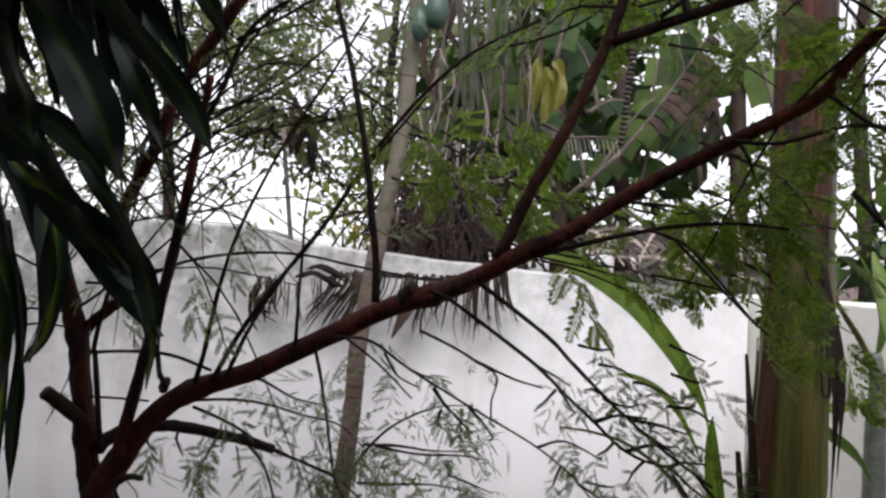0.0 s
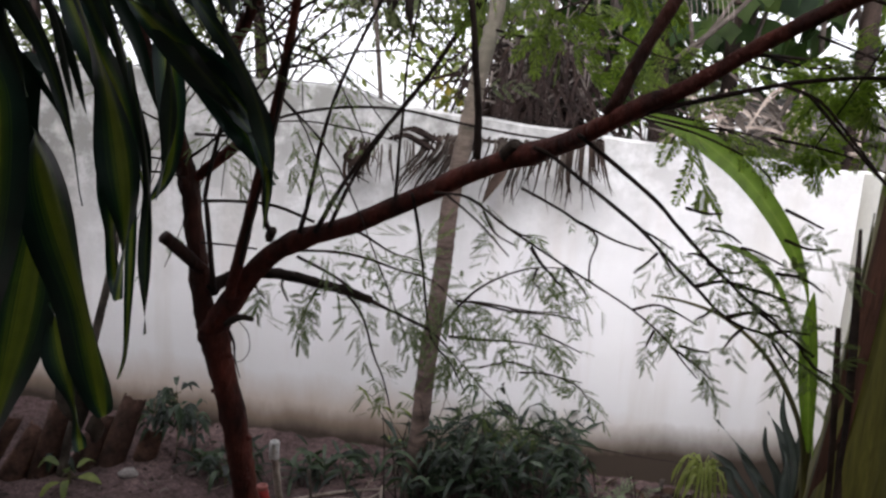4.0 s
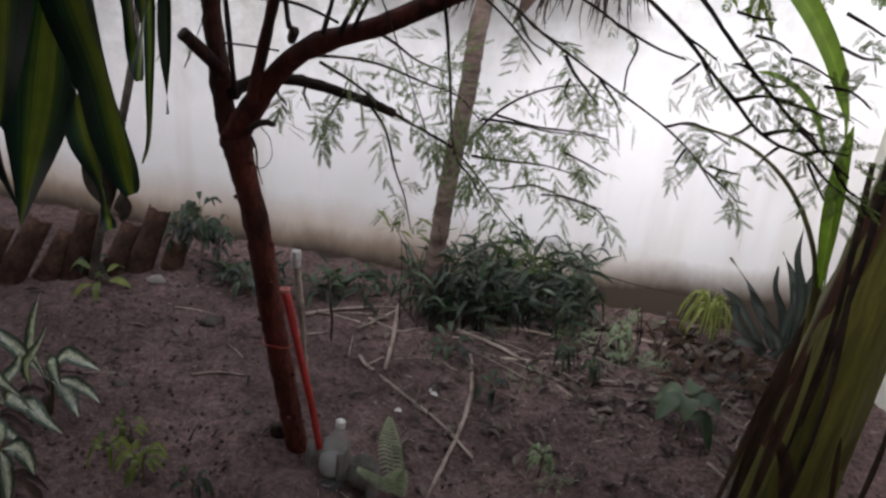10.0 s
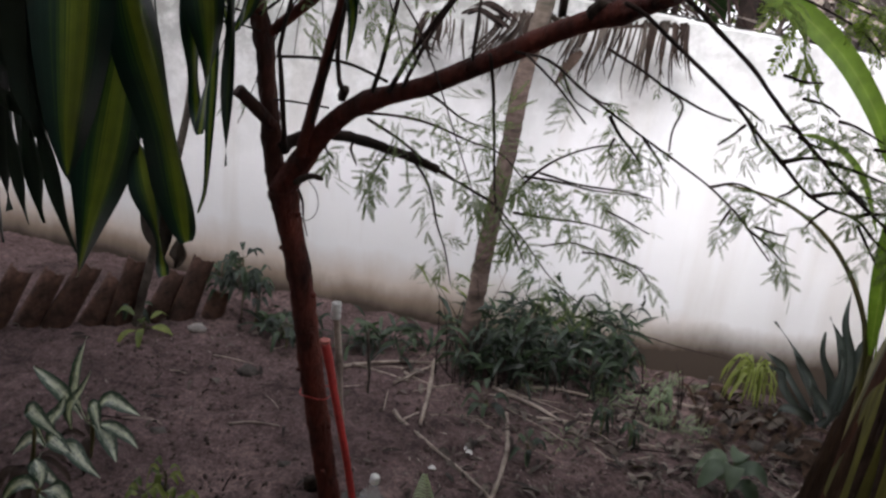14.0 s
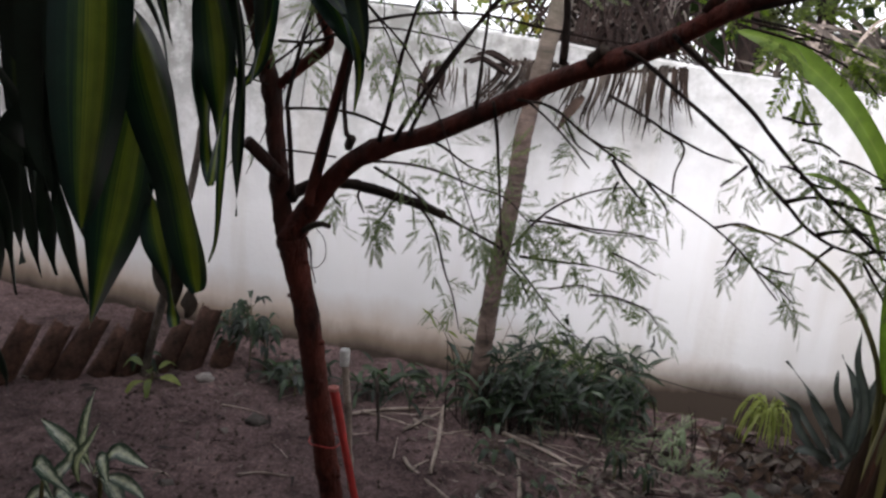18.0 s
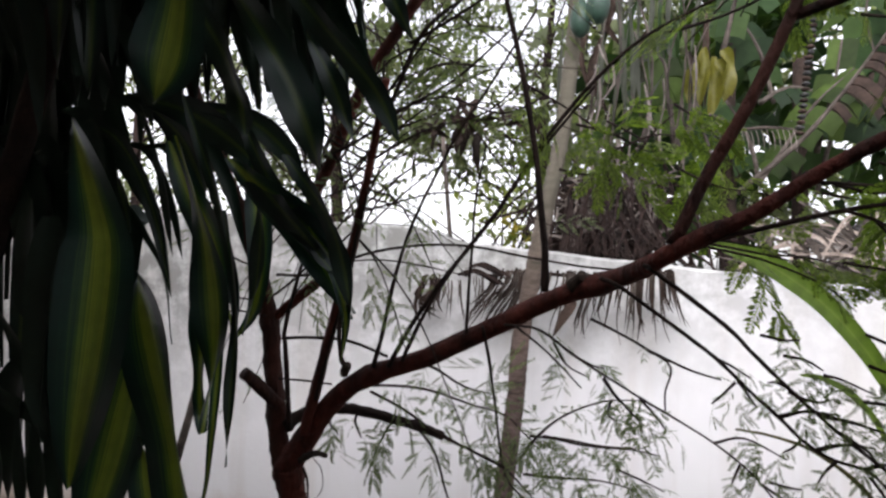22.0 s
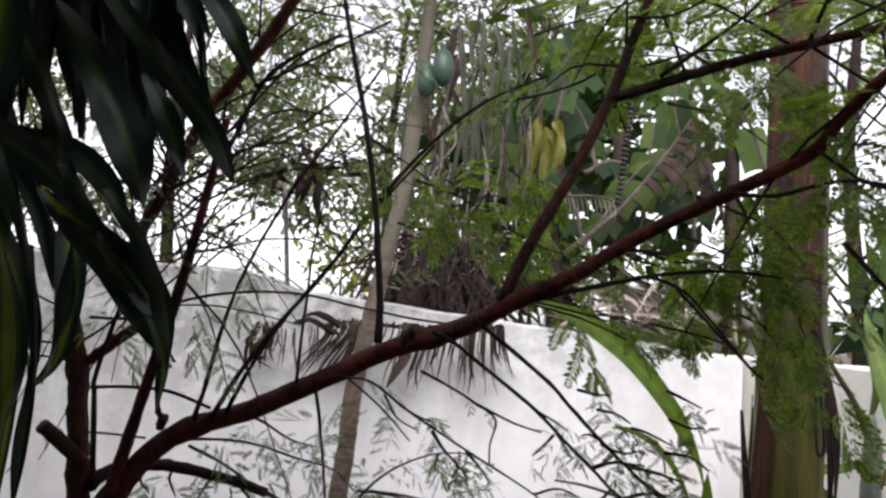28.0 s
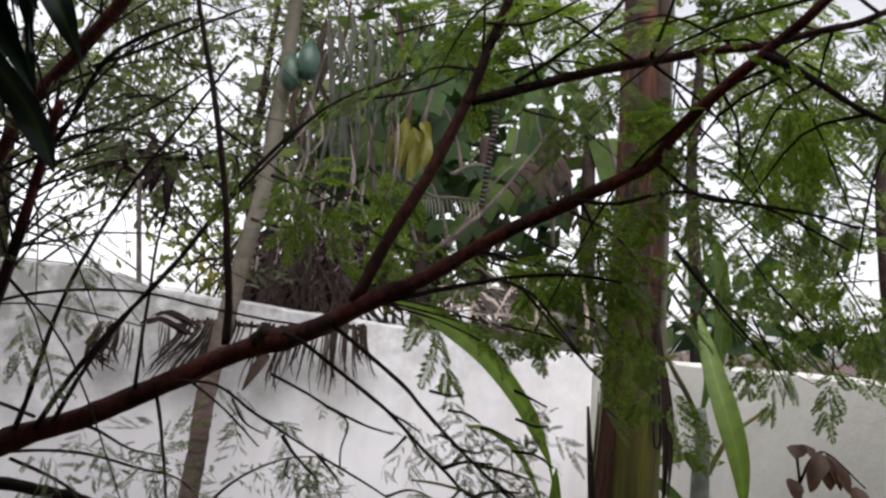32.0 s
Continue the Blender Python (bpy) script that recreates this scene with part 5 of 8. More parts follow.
# the dense inner leaves of the head, mostly near-black to stand for their shade
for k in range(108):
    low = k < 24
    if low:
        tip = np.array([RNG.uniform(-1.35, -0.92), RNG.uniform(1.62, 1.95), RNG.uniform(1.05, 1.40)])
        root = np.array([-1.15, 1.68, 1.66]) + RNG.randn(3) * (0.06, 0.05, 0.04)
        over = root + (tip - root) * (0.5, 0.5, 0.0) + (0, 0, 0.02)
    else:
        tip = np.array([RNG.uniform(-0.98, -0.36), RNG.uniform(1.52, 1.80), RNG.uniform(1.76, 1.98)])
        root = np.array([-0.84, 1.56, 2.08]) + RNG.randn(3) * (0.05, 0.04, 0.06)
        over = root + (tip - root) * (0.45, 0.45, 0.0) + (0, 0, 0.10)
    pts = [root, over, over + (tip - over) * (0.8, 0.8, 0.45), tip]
    part("leaf", blade(pts, RNG.uniform(0.035, 0.065), None, 6, 0.4, 0.5, 0.15, (RNG.uniform(-0.9, 0.9), -1.0, 0.3), 0.12, 5, 0.0, 0.85), SHADED_STRIPED if k % 4 == 0 else SHADED_LEAF, corn)
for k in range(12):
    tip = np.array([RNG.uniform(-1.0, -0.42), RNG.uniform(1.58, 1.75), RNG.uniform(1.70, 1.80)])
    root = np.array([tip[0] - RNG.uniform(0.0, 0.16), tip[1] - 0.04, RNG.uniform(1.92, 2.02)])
    part("leaf", blade([root, root + (tip - root) * (0.5, 0.5, 0.35) + (0.015, 0, 0.02), tip], RNG.uniform(0.03, 0.05), None, 6, 0.4, 0.5, 0.15, (RNG.uniform(-0.8, 0.8), -1.0, 0.3), 0.12, 5, 0.0, 0.85), SHADED_LEAF, corn)
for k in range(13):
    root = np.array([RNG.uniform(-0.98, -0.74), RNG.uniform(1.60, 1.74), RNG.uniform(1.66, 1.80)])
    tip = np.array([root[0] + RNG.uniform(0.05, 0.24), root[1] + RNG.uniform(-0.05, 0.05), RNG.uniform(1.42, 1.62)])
    part("leaf", blade([root, root + (tip - root) * (0.45, 0.5, 0.15) + (0, 0, 0.015), root + (tip - root) * (0.8, 0.8, 0.5), tip], RNG.uniform(0.018, 0.032), None, 6, 0.4, 0.5, 0.15, (RNG.uniform(-0.8, 0.8), -1.0, 0.3), 0.12, 5, 0.0, 0.85), SHADED_STRIPED if k % 3 == 0 else SHADED_LEAF, corn)
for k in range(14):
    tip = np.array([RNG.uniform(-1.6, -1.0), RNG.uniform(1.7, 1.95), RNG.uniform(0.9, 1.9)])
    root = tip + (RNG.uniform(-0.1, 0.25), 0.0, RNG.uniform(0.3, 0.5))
    part("leaf", blade([root, root + (tip - root) * (0.4, 0.4, 0.2) + (0, -0.04, 0.04), tip], RNG.uniform(0.06, 0.09), None, 6, 0.3, 0.5, 0.3, (RNG.uniform(-0.7, 0.7), -1.0, 0.3), 0.1, 5, 0.0, 0.85), SHADED_LEAF, corn)

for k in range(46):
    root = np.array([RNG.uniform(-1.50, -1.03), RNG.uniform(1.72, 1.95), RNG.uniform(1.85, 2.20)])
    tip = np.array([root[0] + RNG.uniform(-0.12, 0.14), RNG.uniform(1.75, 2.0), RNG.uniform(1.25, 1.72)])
    part("leaf", blade([root, root + (tip - root) * 0.4 + (0.02, -0.03, 0.05), tip], RNG.uniform(0.05, 0.085), None, 6, 0.4, 0.5, 0.2, (RNG.uniform(-0.7, 0.7), -1.0, 0.3), 0.1, 5, 0.0, 0.85), SHADED_LEAF, corn)
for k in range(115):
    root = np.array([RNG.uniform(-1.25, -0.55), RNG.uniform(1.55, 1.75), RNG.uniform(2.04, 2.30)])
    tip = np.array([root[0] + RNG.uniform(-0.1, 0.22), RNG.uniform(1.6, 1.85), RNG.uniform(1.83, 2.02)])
    part("leaf", blade([root, root + (tip - root) * 0.4 + (0.02, -0.03, 0.05), tip], RNG.uniform(0.045, 0.075), None, 6, 0.4, 0.5, 0.15, (RNG.uniform(-0.7, 0.7), -1.0, 0.3), 0.1, 5, 0.0, 0.85), SHADED_LEAF, corn)

# ---- papaya tree in front of the wall ----
RNG.seed(23)
papaya = thing("papaya_tree", "slender papaya tree with a pale scarred trunk and green fruit", "tree")
PAP = [(-0.487, 3.4, -0.03), (-0.467, 3.4, 0.096), (-0.45, 3.4, 0.316), (-0.434, 3.4, 0.599), (-0.399, 3.4, 0.955), (-0.383, 3.4, 1.237), (-0.334, 3.4, 1.553), (-0.293, 3.4, 1.801), (-0.25, 3.4, 2.025), (-0.222, 3.4, 2.316), (-0.21, 3.4, 2.496), (-0.19, 3.4, 2.95), (-0.18, 3.4, 3.15)]
part("trunk", tube(PAP, 0.041, 0.026, 16, 16, 0.05), PAPAYA_BARK, papaya)
for x, y, z, s in ((-0.179, 3.3, 2.49, 0.88), (-0.114, 3.28, 2.531, 0.95), (-0.209, 3.48, 2.6, 0.8)):
    prof = [(0.004, 0.0), (0.022, 0.008), (0.040, 0.035), (0.047, 0.075), (0.042, 0.115), (0.028, 0.145), (0.010, 0.162), (0.004, 0.185)]
    part("fruit", lathe([(r * s, h * s) for r, h in prof], 16, (x, y, z - 0.09)), PAPAYA_SKIN, papaya, "unripe green papaya fruit")


def palmate(root, tip, size, stalk, leaf, parent, material, lobes=7):
    """A stalked leaf with long lobes spread like fingers."""
    stem = part(stalk, tube([root, (np.array(root) + tip) / 2 + (0, 0, 0.06), tip], 0.008, 0.005, 6, 4, 0.05), STEM_GREEN, parent)
    out = np.array(tip) - root
    out[2] = 0
    out /= np.linalg.norm(out) + 1e-9
    acr = np.array([-out[1], out[0], 0])
    s = Shape()
    for k in range(lobes):
        g = radians(-125 + 250 * k / (lobes - 1))
        d = out * math.cos(g) + acr * math.sin(g)
        ln = size * (0.65 + 0.35 * math.cos(g / 2))
        p = np.array(tip)
        blade([p, p + d * ln * 0.5 + (0, 0, -0.04), p + d * ln + (0, 0, -0.35 * ln)], size * 0.42, s, 4, 0.2, 0.45, 0.3, (0.2 * out[0], 0.2 * out[1], 1.0))
    part(leaf, s, material, stem)


for k in range(9):
    g = k * 2.4 + 0.4
    root = np.array([-0.19, 3.4, 2.95 + 0.02 * k])
    ln = RNG.uniform(0.35, 0.6)
    palmate(root, root + (ln * math.cos(g), ln * math.sin(g) * 0.8, RNG.uniform(0.15, 0.4)), RNG.uniform(0.2, 0.28), "leaf_stalk", "leaf", papaya, BANANA)

# ---- banana plant in the bed ----
RNG.seed(24)
banana = thing("banana_plant", "stout banana plant with olive sheaths and dry brown strips", "plant")
part("stem", tube([(0.865, 2.62, -0.05), (0.895, 2.60, 0.5), (0.94, 2.60, 1.2), (0.955, 2.6, 1.9), (0.965, 2.62, 2.9)], [0.14, 0.112, 0.092, 0.082, 0.07], None, 28, 8, 0.03), BANANA_STEM, banana, "smooth olive-green stem of rolled sheaths")
for k in range(7):
    g = -math.pi / 2 + (k - 3) * 0.75
    z0, z1 = RNG.uniform(-0.02, 0.3), RNG.uniform(1.2, 2.6)
    pts = []
    for t in (0, 0.35, 0.7, 1.0):
        z = z0 + (z1 - z0) * t
        r = np.interp(z, [0, 0.5, 1.2, 1.9, 2.9], [0.14, 0.112, 0.092, 0.082, 0.07]) + 0.002 + 0.002 * (k % 2)
        pts.append((np.interp(z, [0, 0.5, 1.2, 1.9, 2.9], [0.865, 0.895, 0.94, 0.955, 0.965]) + r * math.cos(g + 0.25 * t), 2.6 + r * math.sin(g + 0.25 * t), z))
    dry = k == 1
    part("dry_sheath" if dry else "sheath", blade(pts, RNG.uniform(0.08, 0.12), None, 6, -0.5, 0.4, 0.8, (math.cos(g), math.sin(g), 0.0), 0.03), STEM_DRY if dry else BANANA_STEM, banana, "dry red-brown sheath strip" if dry else "")
for k in range(7):
    g = -math.pi / 2 + RNG.uniform(-1.2, 1.2)
    z0, z1 = RNG.uniform(2.2, 2.8), RNG.uniform(1.2, 1.7)
    r0, r1 = 0.084, 0.099
    part("dry_sheath", blade([(0.955 + r0 * math.cos(g), 2.605 + r0 * math.sin(g), z0), (0.952 + (r0 + 0.008) * math.cos(g + 0.1), 2.6 + (r0 + 0.008) * math.sin(g + 0.1), (z0 + z1) / 2), (0.942 + r1 * math.cos(g + 0.2), 2.6 + r1 * math.sin(g + 0.2), z1)], RNG.uniform(0.03, 0.06), None, 6, -0.3, 0.4, 0.6, (math.cos(g), math.sin(g), 0.0), 0.08), STEM_DRY if k % 2 else DRY_BROWN, banana, "dry brown sheath clinging to the stem")
for k, (x, z0, z1) in enumerate(((0.985, 1.65, 0.95), (1.0, 1.55, 1.05), (0.80, 1.35, 0.35), (0.785, 1.1, 0.2), (0.83, 0.8, 0.05), (1.01, 0.7, 0.02))):
    part("dry_sheath", blade([(x - 0.02, 2.5, z0), (x + 0.012, 2.485, (z0 + z1) / 2), (x, 2.47, z1)], 0.020, None, 6, 0.4, 0.4, 0.5, (0.2, -1, 0), 0.15), DRY_BROWN, banana, "hanging dry sheath strip")

for line, wide in (
        ([(0.679, 2.46, 0.028), (0.696, 2.46, 0.317), (0.707, 2.46, 0.523), (0.718, 2.46, 0.68)], 0.055),
        ([(0.73, 2.46, 0.043), (0.74, 2.46, 0.25), (0.75, 2.46, 0.442), (0.757, 2.46, 0.603)], 0.045),
        ([(0.824, 2.46, 0.048), (0.803, 2.46, 0.187), (0.761, 2.46, 0.275), (0.734, 2.46, 0.307)], 0.06),
        ([(0.945, 2.46, 0.104), (0.927, 2.46, 0.2), (0.912, 2.46, 0.294), (0.904, 2.46, 0.35)], 0.022),
        ([(0.642, 2.46, 0.039), (0.669, 2.46, 0.291), (0.689, 2.46, 0.465), (0.696, 2.46, 0.59)], 0.03),):
    part("dry_sheath", blade(line, wide * 0.65, None, 6, -0.4, 0.45, 0.5, (-0.5, -1.0, 0.1), 0.1), ROTTEN, banana, "rotten dark brown sheath")

sucker = thing("banana_sucker", "young banana shoot with arching green leaf stalks", "plant")
part("stem", tube([(0.76, 2.72, -0.07), (0.795, 2.74, 0.197), (0.826, 2.75, 0.418), (0.833, 2.75, 0.568), (0.822, 2.75, 0.696)], 0.030, 0.014, 12, 6, 0.04), STEM_GREEN, sucker)
part("leaf_stalk", tube([(0.834, 2.74, 0.554), (0.811, 2.74, 0.698), (0.738, 2.73, 0.855), (0.642, 2.72, 0.975), (0.528, 2.71, 1.054), (0.421, 2.7, 1.086), (0.333, 2.7, 1.095)], 0.009, 0.003, 8, 6, 0.05), STEM_GREEN, sucker, "thin arching stalk")
part("leaf_stalk", tube([(0.841, 2.74, 0.575), (0.845, 2.7, 0.724), (0.857, 2.66, 0.829), (0.862, 2.6, 0.934)], 0.012, 0.006, 8, 5, 0.05), STEM_GREEN, sucker)
part("leaf_stalk", tube([(0.835, 2.72, 0.456), (0.806, 2.72, 0.678), (0.767, 2.72, 0.798), (0.711, 2.72, 0.892)], 0.010, 0.004, 8, 5, 0.05), STEM_GREEN, sucker)
part("leaf", blade([(0.828, 2.64, 0.539), (0.777, 2.64, 0.881), (0.72, 2.6, 1.141), (0.679, 2.58, 1.235), (0.6, 2.52, 1.345), (0.496, 2.47, 1.454), (0.393, 2.43, 1.528), (0.305, 2.4, 1.571), (0.224, 2.4, 1.589)], 0.056, None, 6, 0.2, 0.76, 0.05, (0.1, -1.0, 0.25), 0.02, 5, 0.24), BLADE, sucker, "long bright green strap leaf")
part("leaf", blade([(0.705, 2.6, 1.043), (0.642, 2.6, 1.166), (0.583, 2.6, 1.229), (0.519, 2.6, 1.261), (0.47, 2.6, 1.268)], 0.035, None, 5, 0.25, 0.5, 0.2, (0.3, -0.6, 1.0), 0.03), BLADE, sucker)
part("leaf", blade([(0.821, 2.72, 0.673), (0.784, 2.68, 0.857), (0.751, 2.64, 1.041), (0.732, 2.6, 1.166)], 0.05, None, 5, 0.3, 0.5, 0.2, (-0.6, -0.8, 0.3), 0.03), BLADE, sucker)

# ---- leafy plants by the side wall ----
side_plant = thing("arrow_leaf_plant", "pale-stemmed plant with long bright green leaves by the side wall", "plant")
part("stem", tube([(1.323, 2.9, 0.828), (1.323, 2.9, 1.057), (1.33, 2.9, 1.22), (1.314, 2.9, 1.328)], 0.034, 0.022, 12, 6, 0.05), GREY_STEM, side_plant, "grey-green stem")
part("leaf_stalk", tube([(1.317, 2.9, 1.255), (1.28, 2.9, 1.353), (1.208, 2.88, 1.451), (1.157, 2.86, 1.521)], 0.012, 0.006, 8, 5, 0.05), STEM_GREEN, side_plant)
part("leaf_stalk", tube([(1.347, 2.9, 1.112), (1.401, 2.88, 1.227), (1.427, 2.86, 1.267), (1.55, 2.84, 1.364)], 0.010, 0.006, 8, 5, 0.05), STEM_GREEN, side_plant)
part("leaf", blade([(1.251, 2.8, 1.638), (1.256, 2.72, 1.482), (1.275, 2.66, 1.338), (1.296, 2.62, 1.2), (1.305, 2.6, 1.049)], 0.075, None, 6, 0.2, 0.5, 0.08, (-0.3, -1, 0.2), 0.02), BLADE, side_plant, "hanging bright green blade")
part("leaf", blade([(1.295, 2.88, 1.182), (1.209, 2.86, 1.163), (1.115, 2.84, 1.155), (1.032, 2.82, 1.144)], 0.04, None, 5, 0.2, 0.5, 0.2, (0, -0.7, 1), 0.03), BLADE, side_plant)
part("leaf", blade([(1.022, 2.8, 1.185), (1.117, 2.8, 1.105), (1.212, 2.8, 1.033), (1.27, 2.8, 0.943)], 0.05, None, 5, 0.2, 0.5, 0.3, (0.4, -0.7, 0.6), 0.03), BANANA, side_plant)
part("leaf", blade([(1.321, 2.9, 1.31), (1.337, 2.9, 1.421), (1.308, 2.9, 1.531), (1.26, 2.9, 1.64)], 0.05, None, 5, 0.2, 0.5, 0.3, (0.4, -0.7, 0.6), 0.03), BANANA, side_plant)
part("leaf", blade([(1.358, 2.9, 1.386), (1.371, 2.88, 1.573), (1.354, 2.86, 1.796), (1.278, 2.84, 1.977)], 0.07, None, 5, 0.2, 0.5, 0.3, (0.2, -0.9, 0.3), 0.03), BANANA, side_plant)

rust = thing("rust_leaved_shrub", "small shrub with rust-brown drooping leaves", "shrub")
part("stem", tube([(1.307, 2.3, 0.908), (1.282, 2.3, 1.102), (1.268, 2.3, 1.234), (1.26, 2.3, 1.294)], 0.005, 0.003, 6, 5, 0.08), BARK_DARK, rust)
part("stem", tube([(1.27, 2.3, 1.207), (1.302, 2.3, 1.269), (1.347, 2.3, 1.285), (1.453, 2.3, 1.203)], 0.004, 0.002, 6, 5, 0.08), BARK_DARK, rust)
for x, y, dx, dy in ((1440, 800, -15, 22), (1450, 798, 8, 22), (1490, 812, -30, 50), (1500, 815, 14, 60), (1488, 815, 6, 60), (1510, 830, 22, 50), (1428, 860, 0, 35), (1560, 870, -10, 40), (1470, 830, -16, 50), (1575, 890, 10, 50)):
    k = 1.72 / 1255
    base = np.array([(1.256, 2.28, 1.251)][0]) + ((x - 1448) * k, 0, -(y - 840) * k)
    part("leaf", blade([base, base + (dx * k * 0.5, -0.02, -dy * k * 0.45), base + (dx * k, -0.03, -dy * k)], 0.045, None, 4, 0.3, 0.45, 0.1, (0.3 * RNG.randn(), -1, 0.4)), BROWN_LEAF, rust)

# ---- undergrowth round the foot of the papaya ----
CLUMPS = [(-0.467, 3.486, 0), (-0.337, 3.462, 0), (-0.422, 3.295, 0), (-0.37, 3.466, 0), (-0.256, 3.348, 0), (-0.197, 3.523, 0), (-0.082, 3.434, 0), (0.003, 3.594, 0), (0.127, 3.481, 0), (0.206, 3.665, 0), (-0.413, 3.604, 0), (-0.238, 3.694, 0), (-0.026, 3.738, 0), (0.161, 3.768, 0), (-0.591, 3.647, 0), (-0.722, 3.474, 0), (-0.883, 3.423, 0), (-1.008, 3.424, 0), (-1.126, 3.34, 0), (-1.231, 3.325, 0), (-1.276, 3.248, 0), (-0.915, 3.361, 0), (-0.8, 3.382, 0), (-1.382, 3.291, 0)]
for k, (cx, cy, cz) in enumerate(CLUMPS):
    tall = RNG.uniform(0.18, 0.36) if k < 14 else 0.10
    if k == 14:
        tall = 0.42
    herb = thing("cane_grass", "dark green cane grass with narrow pointed leaves", "plant", "undergrowth by the wall")
    herb.location = (cx, cy, 0)
    canes, leaves = Shape(), Shape()
    for c in range(9 if k < 14 else 3):
        g, h = RNG.uniform(0, 2 * math.pi), tall * RNG.uniform(0.45, 1.3)
        off = np.array([RNG.uniform(-0.07, 0.07), RNG.uniform(-0.06, 0.06), -0.01])
        lean = RNG.uniform(0.1, 0.6)
        top = off + (lean * h * math.cos(g), lean * h * math.sin(g), h)
        mid = off + (0.3 * lean * h * math.cos(g), 0.3 * lean * h * math.sin(g), 0.6 * h)
        tube([off, mid, top], 0.0028, 0.0012, 5, 3, 0.1, canes)
        for j in range(6):
            t = RNG.uniform(0.2, 1.0)
            p = off + (top - off) * t
            a2 = RNG.uniform(0, 2 * math.pi)
            d = np.array([math.cos(a2), math.sin(a2), RNG.uniform(-0.5, 1.1)])
            d /= np.linalg.norm(d)
            ln = RNG.uniform(0.07, 0.15)
            blade([p, p + d * ln * 0.5 + (0, 0, 0.008), p + d * ln + (0, 0, -RNG.uniform(0.0, 0.05))], RNG.uniform(0.011, 0.021), leaves, 3, 0.25, 0.4, 0.15, RNG.randn(3) * 0.5 + (0, -0.4, 0.8), 0, 3)
    cane = part("cane", canes, HERB, herb)
    part("leaves", leaves, LIME if k == 14 else HERB, cane)

# bare canes and dry stalks that rise out of the undergrowth
for k in range(44):
    x, y = RNG.uniform(-0.62, -0.2) if k % 3 else RNG.uniform(-0.6, 0.55), RNG.uniform(3.25, 3.6)
    h = RNG.uniform(0.15, 0.45 if x < -0.1 else 0.22)
    lean = RNG.uniform(-0.35, 0.35) * h
    cane = thing("dry_cane", "thin bare cane standing in the undergrowth", "stalk", "canes by the wall")
    part("cane", tube([(x, y, -0.01), (x + lean * 0.4, y + 0.02, h * 0.6), (x + lean, y + RNG.uniform(-0.05, 0.05), h)], RNG.uniform(0.002, 0.0045), 0.0012, 5, 4, 0.1), STICK if k % 4 == 0 else BARK_DARK, cane)

# ---- snake plants near the corner ----
SNAKE = [
    [(0.945, 3.4, 0.142), (0.872, 3.4, 0.29), (0.794, 3.4, 0.397), (0.72, 3.4, 0.485)],
    [(0.935, 3.38, 0.124), (0.846, 3.38, 0.256), (0.764, 3.38, 0.324), (0.696, 3.38, 0.37)],
    [(0.959, 3.36, 0.141), (0.901, 3.36, 0.254), (0.851, 3.36, 0.342), (0.795, 3.36, 0.398)],
    [(1.012, 3.4, 0.133), (0.993, 3.4, 0.308), (0.947, 3.4, 0.444), (0.902, 3.4, 0.544)],
    [(1.032, 3.42, 0.153), (1.006, 3.42, 0.351), (0.988, 3.42, 0.517), (0.953, 3.42, 0.654)],
    [(0.972, 3.34, 0.156), (0.957, 3.34, 0.279), (0.959, 3.34, 0.378), (0.953, 3.34, 0.447)],
    [(0.942, 3.32, 0.134), (0.986, 3.3, 0.22), (1.025, 3.28, 0.278), (1.058, 3.26, 0.285)],
    [(0.926, 3.3, 0.141), (0.862, 3.26, 0.198), (0.787, 3.22, 0.22), (0.752, 3.2, 0.189)],
]
snake = thing("snake_plant", "dull green snake plant with upright pointed leaves", "plant")
for line in SNAKE:
    line = [p if j in (0, 3) else (p[0] + 0.02 * RNG.randn(), p[1], p[2]) for j, p in enumerate(line)]
    part("leaf", blade(line, 0.032, None, 8, 0.45, 0.35, 0.3, (0.6 * RNG.randn(), -1, 0.2), 0.3, 5, 0.0, 1.1), SWORD, snake)
for line in ([(0.995, 3.36, 0.125), (0.962, 3.36, 0.294), (0.905, 3.36, 0.404), (0.889, 3.36, 0.496)], [(1.044, 3.38, 0.152), (1.051, 3.38, 0.307), (1.026, 3.38, 0.423), (1.04, 3.38, 0.51)], [(0.9, 3.28, 0.145), (0.785, 3.28, 0.267), (0.757, 3.28, 0.333), (0.711, 3.28, 0.347)], [(0.945, 3.26, 0.156), (0.94, 3.24, 0.229), (0.862, 3.22, 0.316), (0.838, 3.2, 0.356)]):
    part("leaf", blade(line, 0.03, None, 6, 0.4, 0.4, 0.4, (0.6 * RNG.randn(), -1, 0.2), 0.2), SWORD, snake)

# ---- drooping yellow-green seedling beside them ----
lime = thing("lime_shrub", "yellow-green seedling with drooping feathery leaves", "plant")
LB = np.array([(0.779, 3.528, 0)][0])
lime.location = LB
part("stem", tube([(0, 0, -0.01), (-0.02, 0, 0.12), (-0.055, 0, 0.24)], 0.005, 0.003, 6, 4, 0.1), STEM_GREEN, lime)
for k in range(44):
    g = k * 2.4
    p = np.array([-0.055 + 0.02 * math.cos(g), 0.015 * math.sin(g), RNG.uniform(0.15, 0.25)])
    r, h = RNG.uniform(0.02, 0.10), RNG.uniform(0.03, 0.15)
    d = np.array([math.cos(g), 0.7 * math.sin(g), 0])
    part("leaf", blade([p, p + d * r * 0.6 + (0, 0, 0.02), p + d * r + (0, 0, -h * 0.4), p + d * r * 1.15 + (0, 0, -h)], RNG.uniform(0.007, 0.013), None, 4, 0.3, 0.5, 0.2, (d[0], d[1] - 0.5, 0.6), 0.25, 5), LIME, lime)

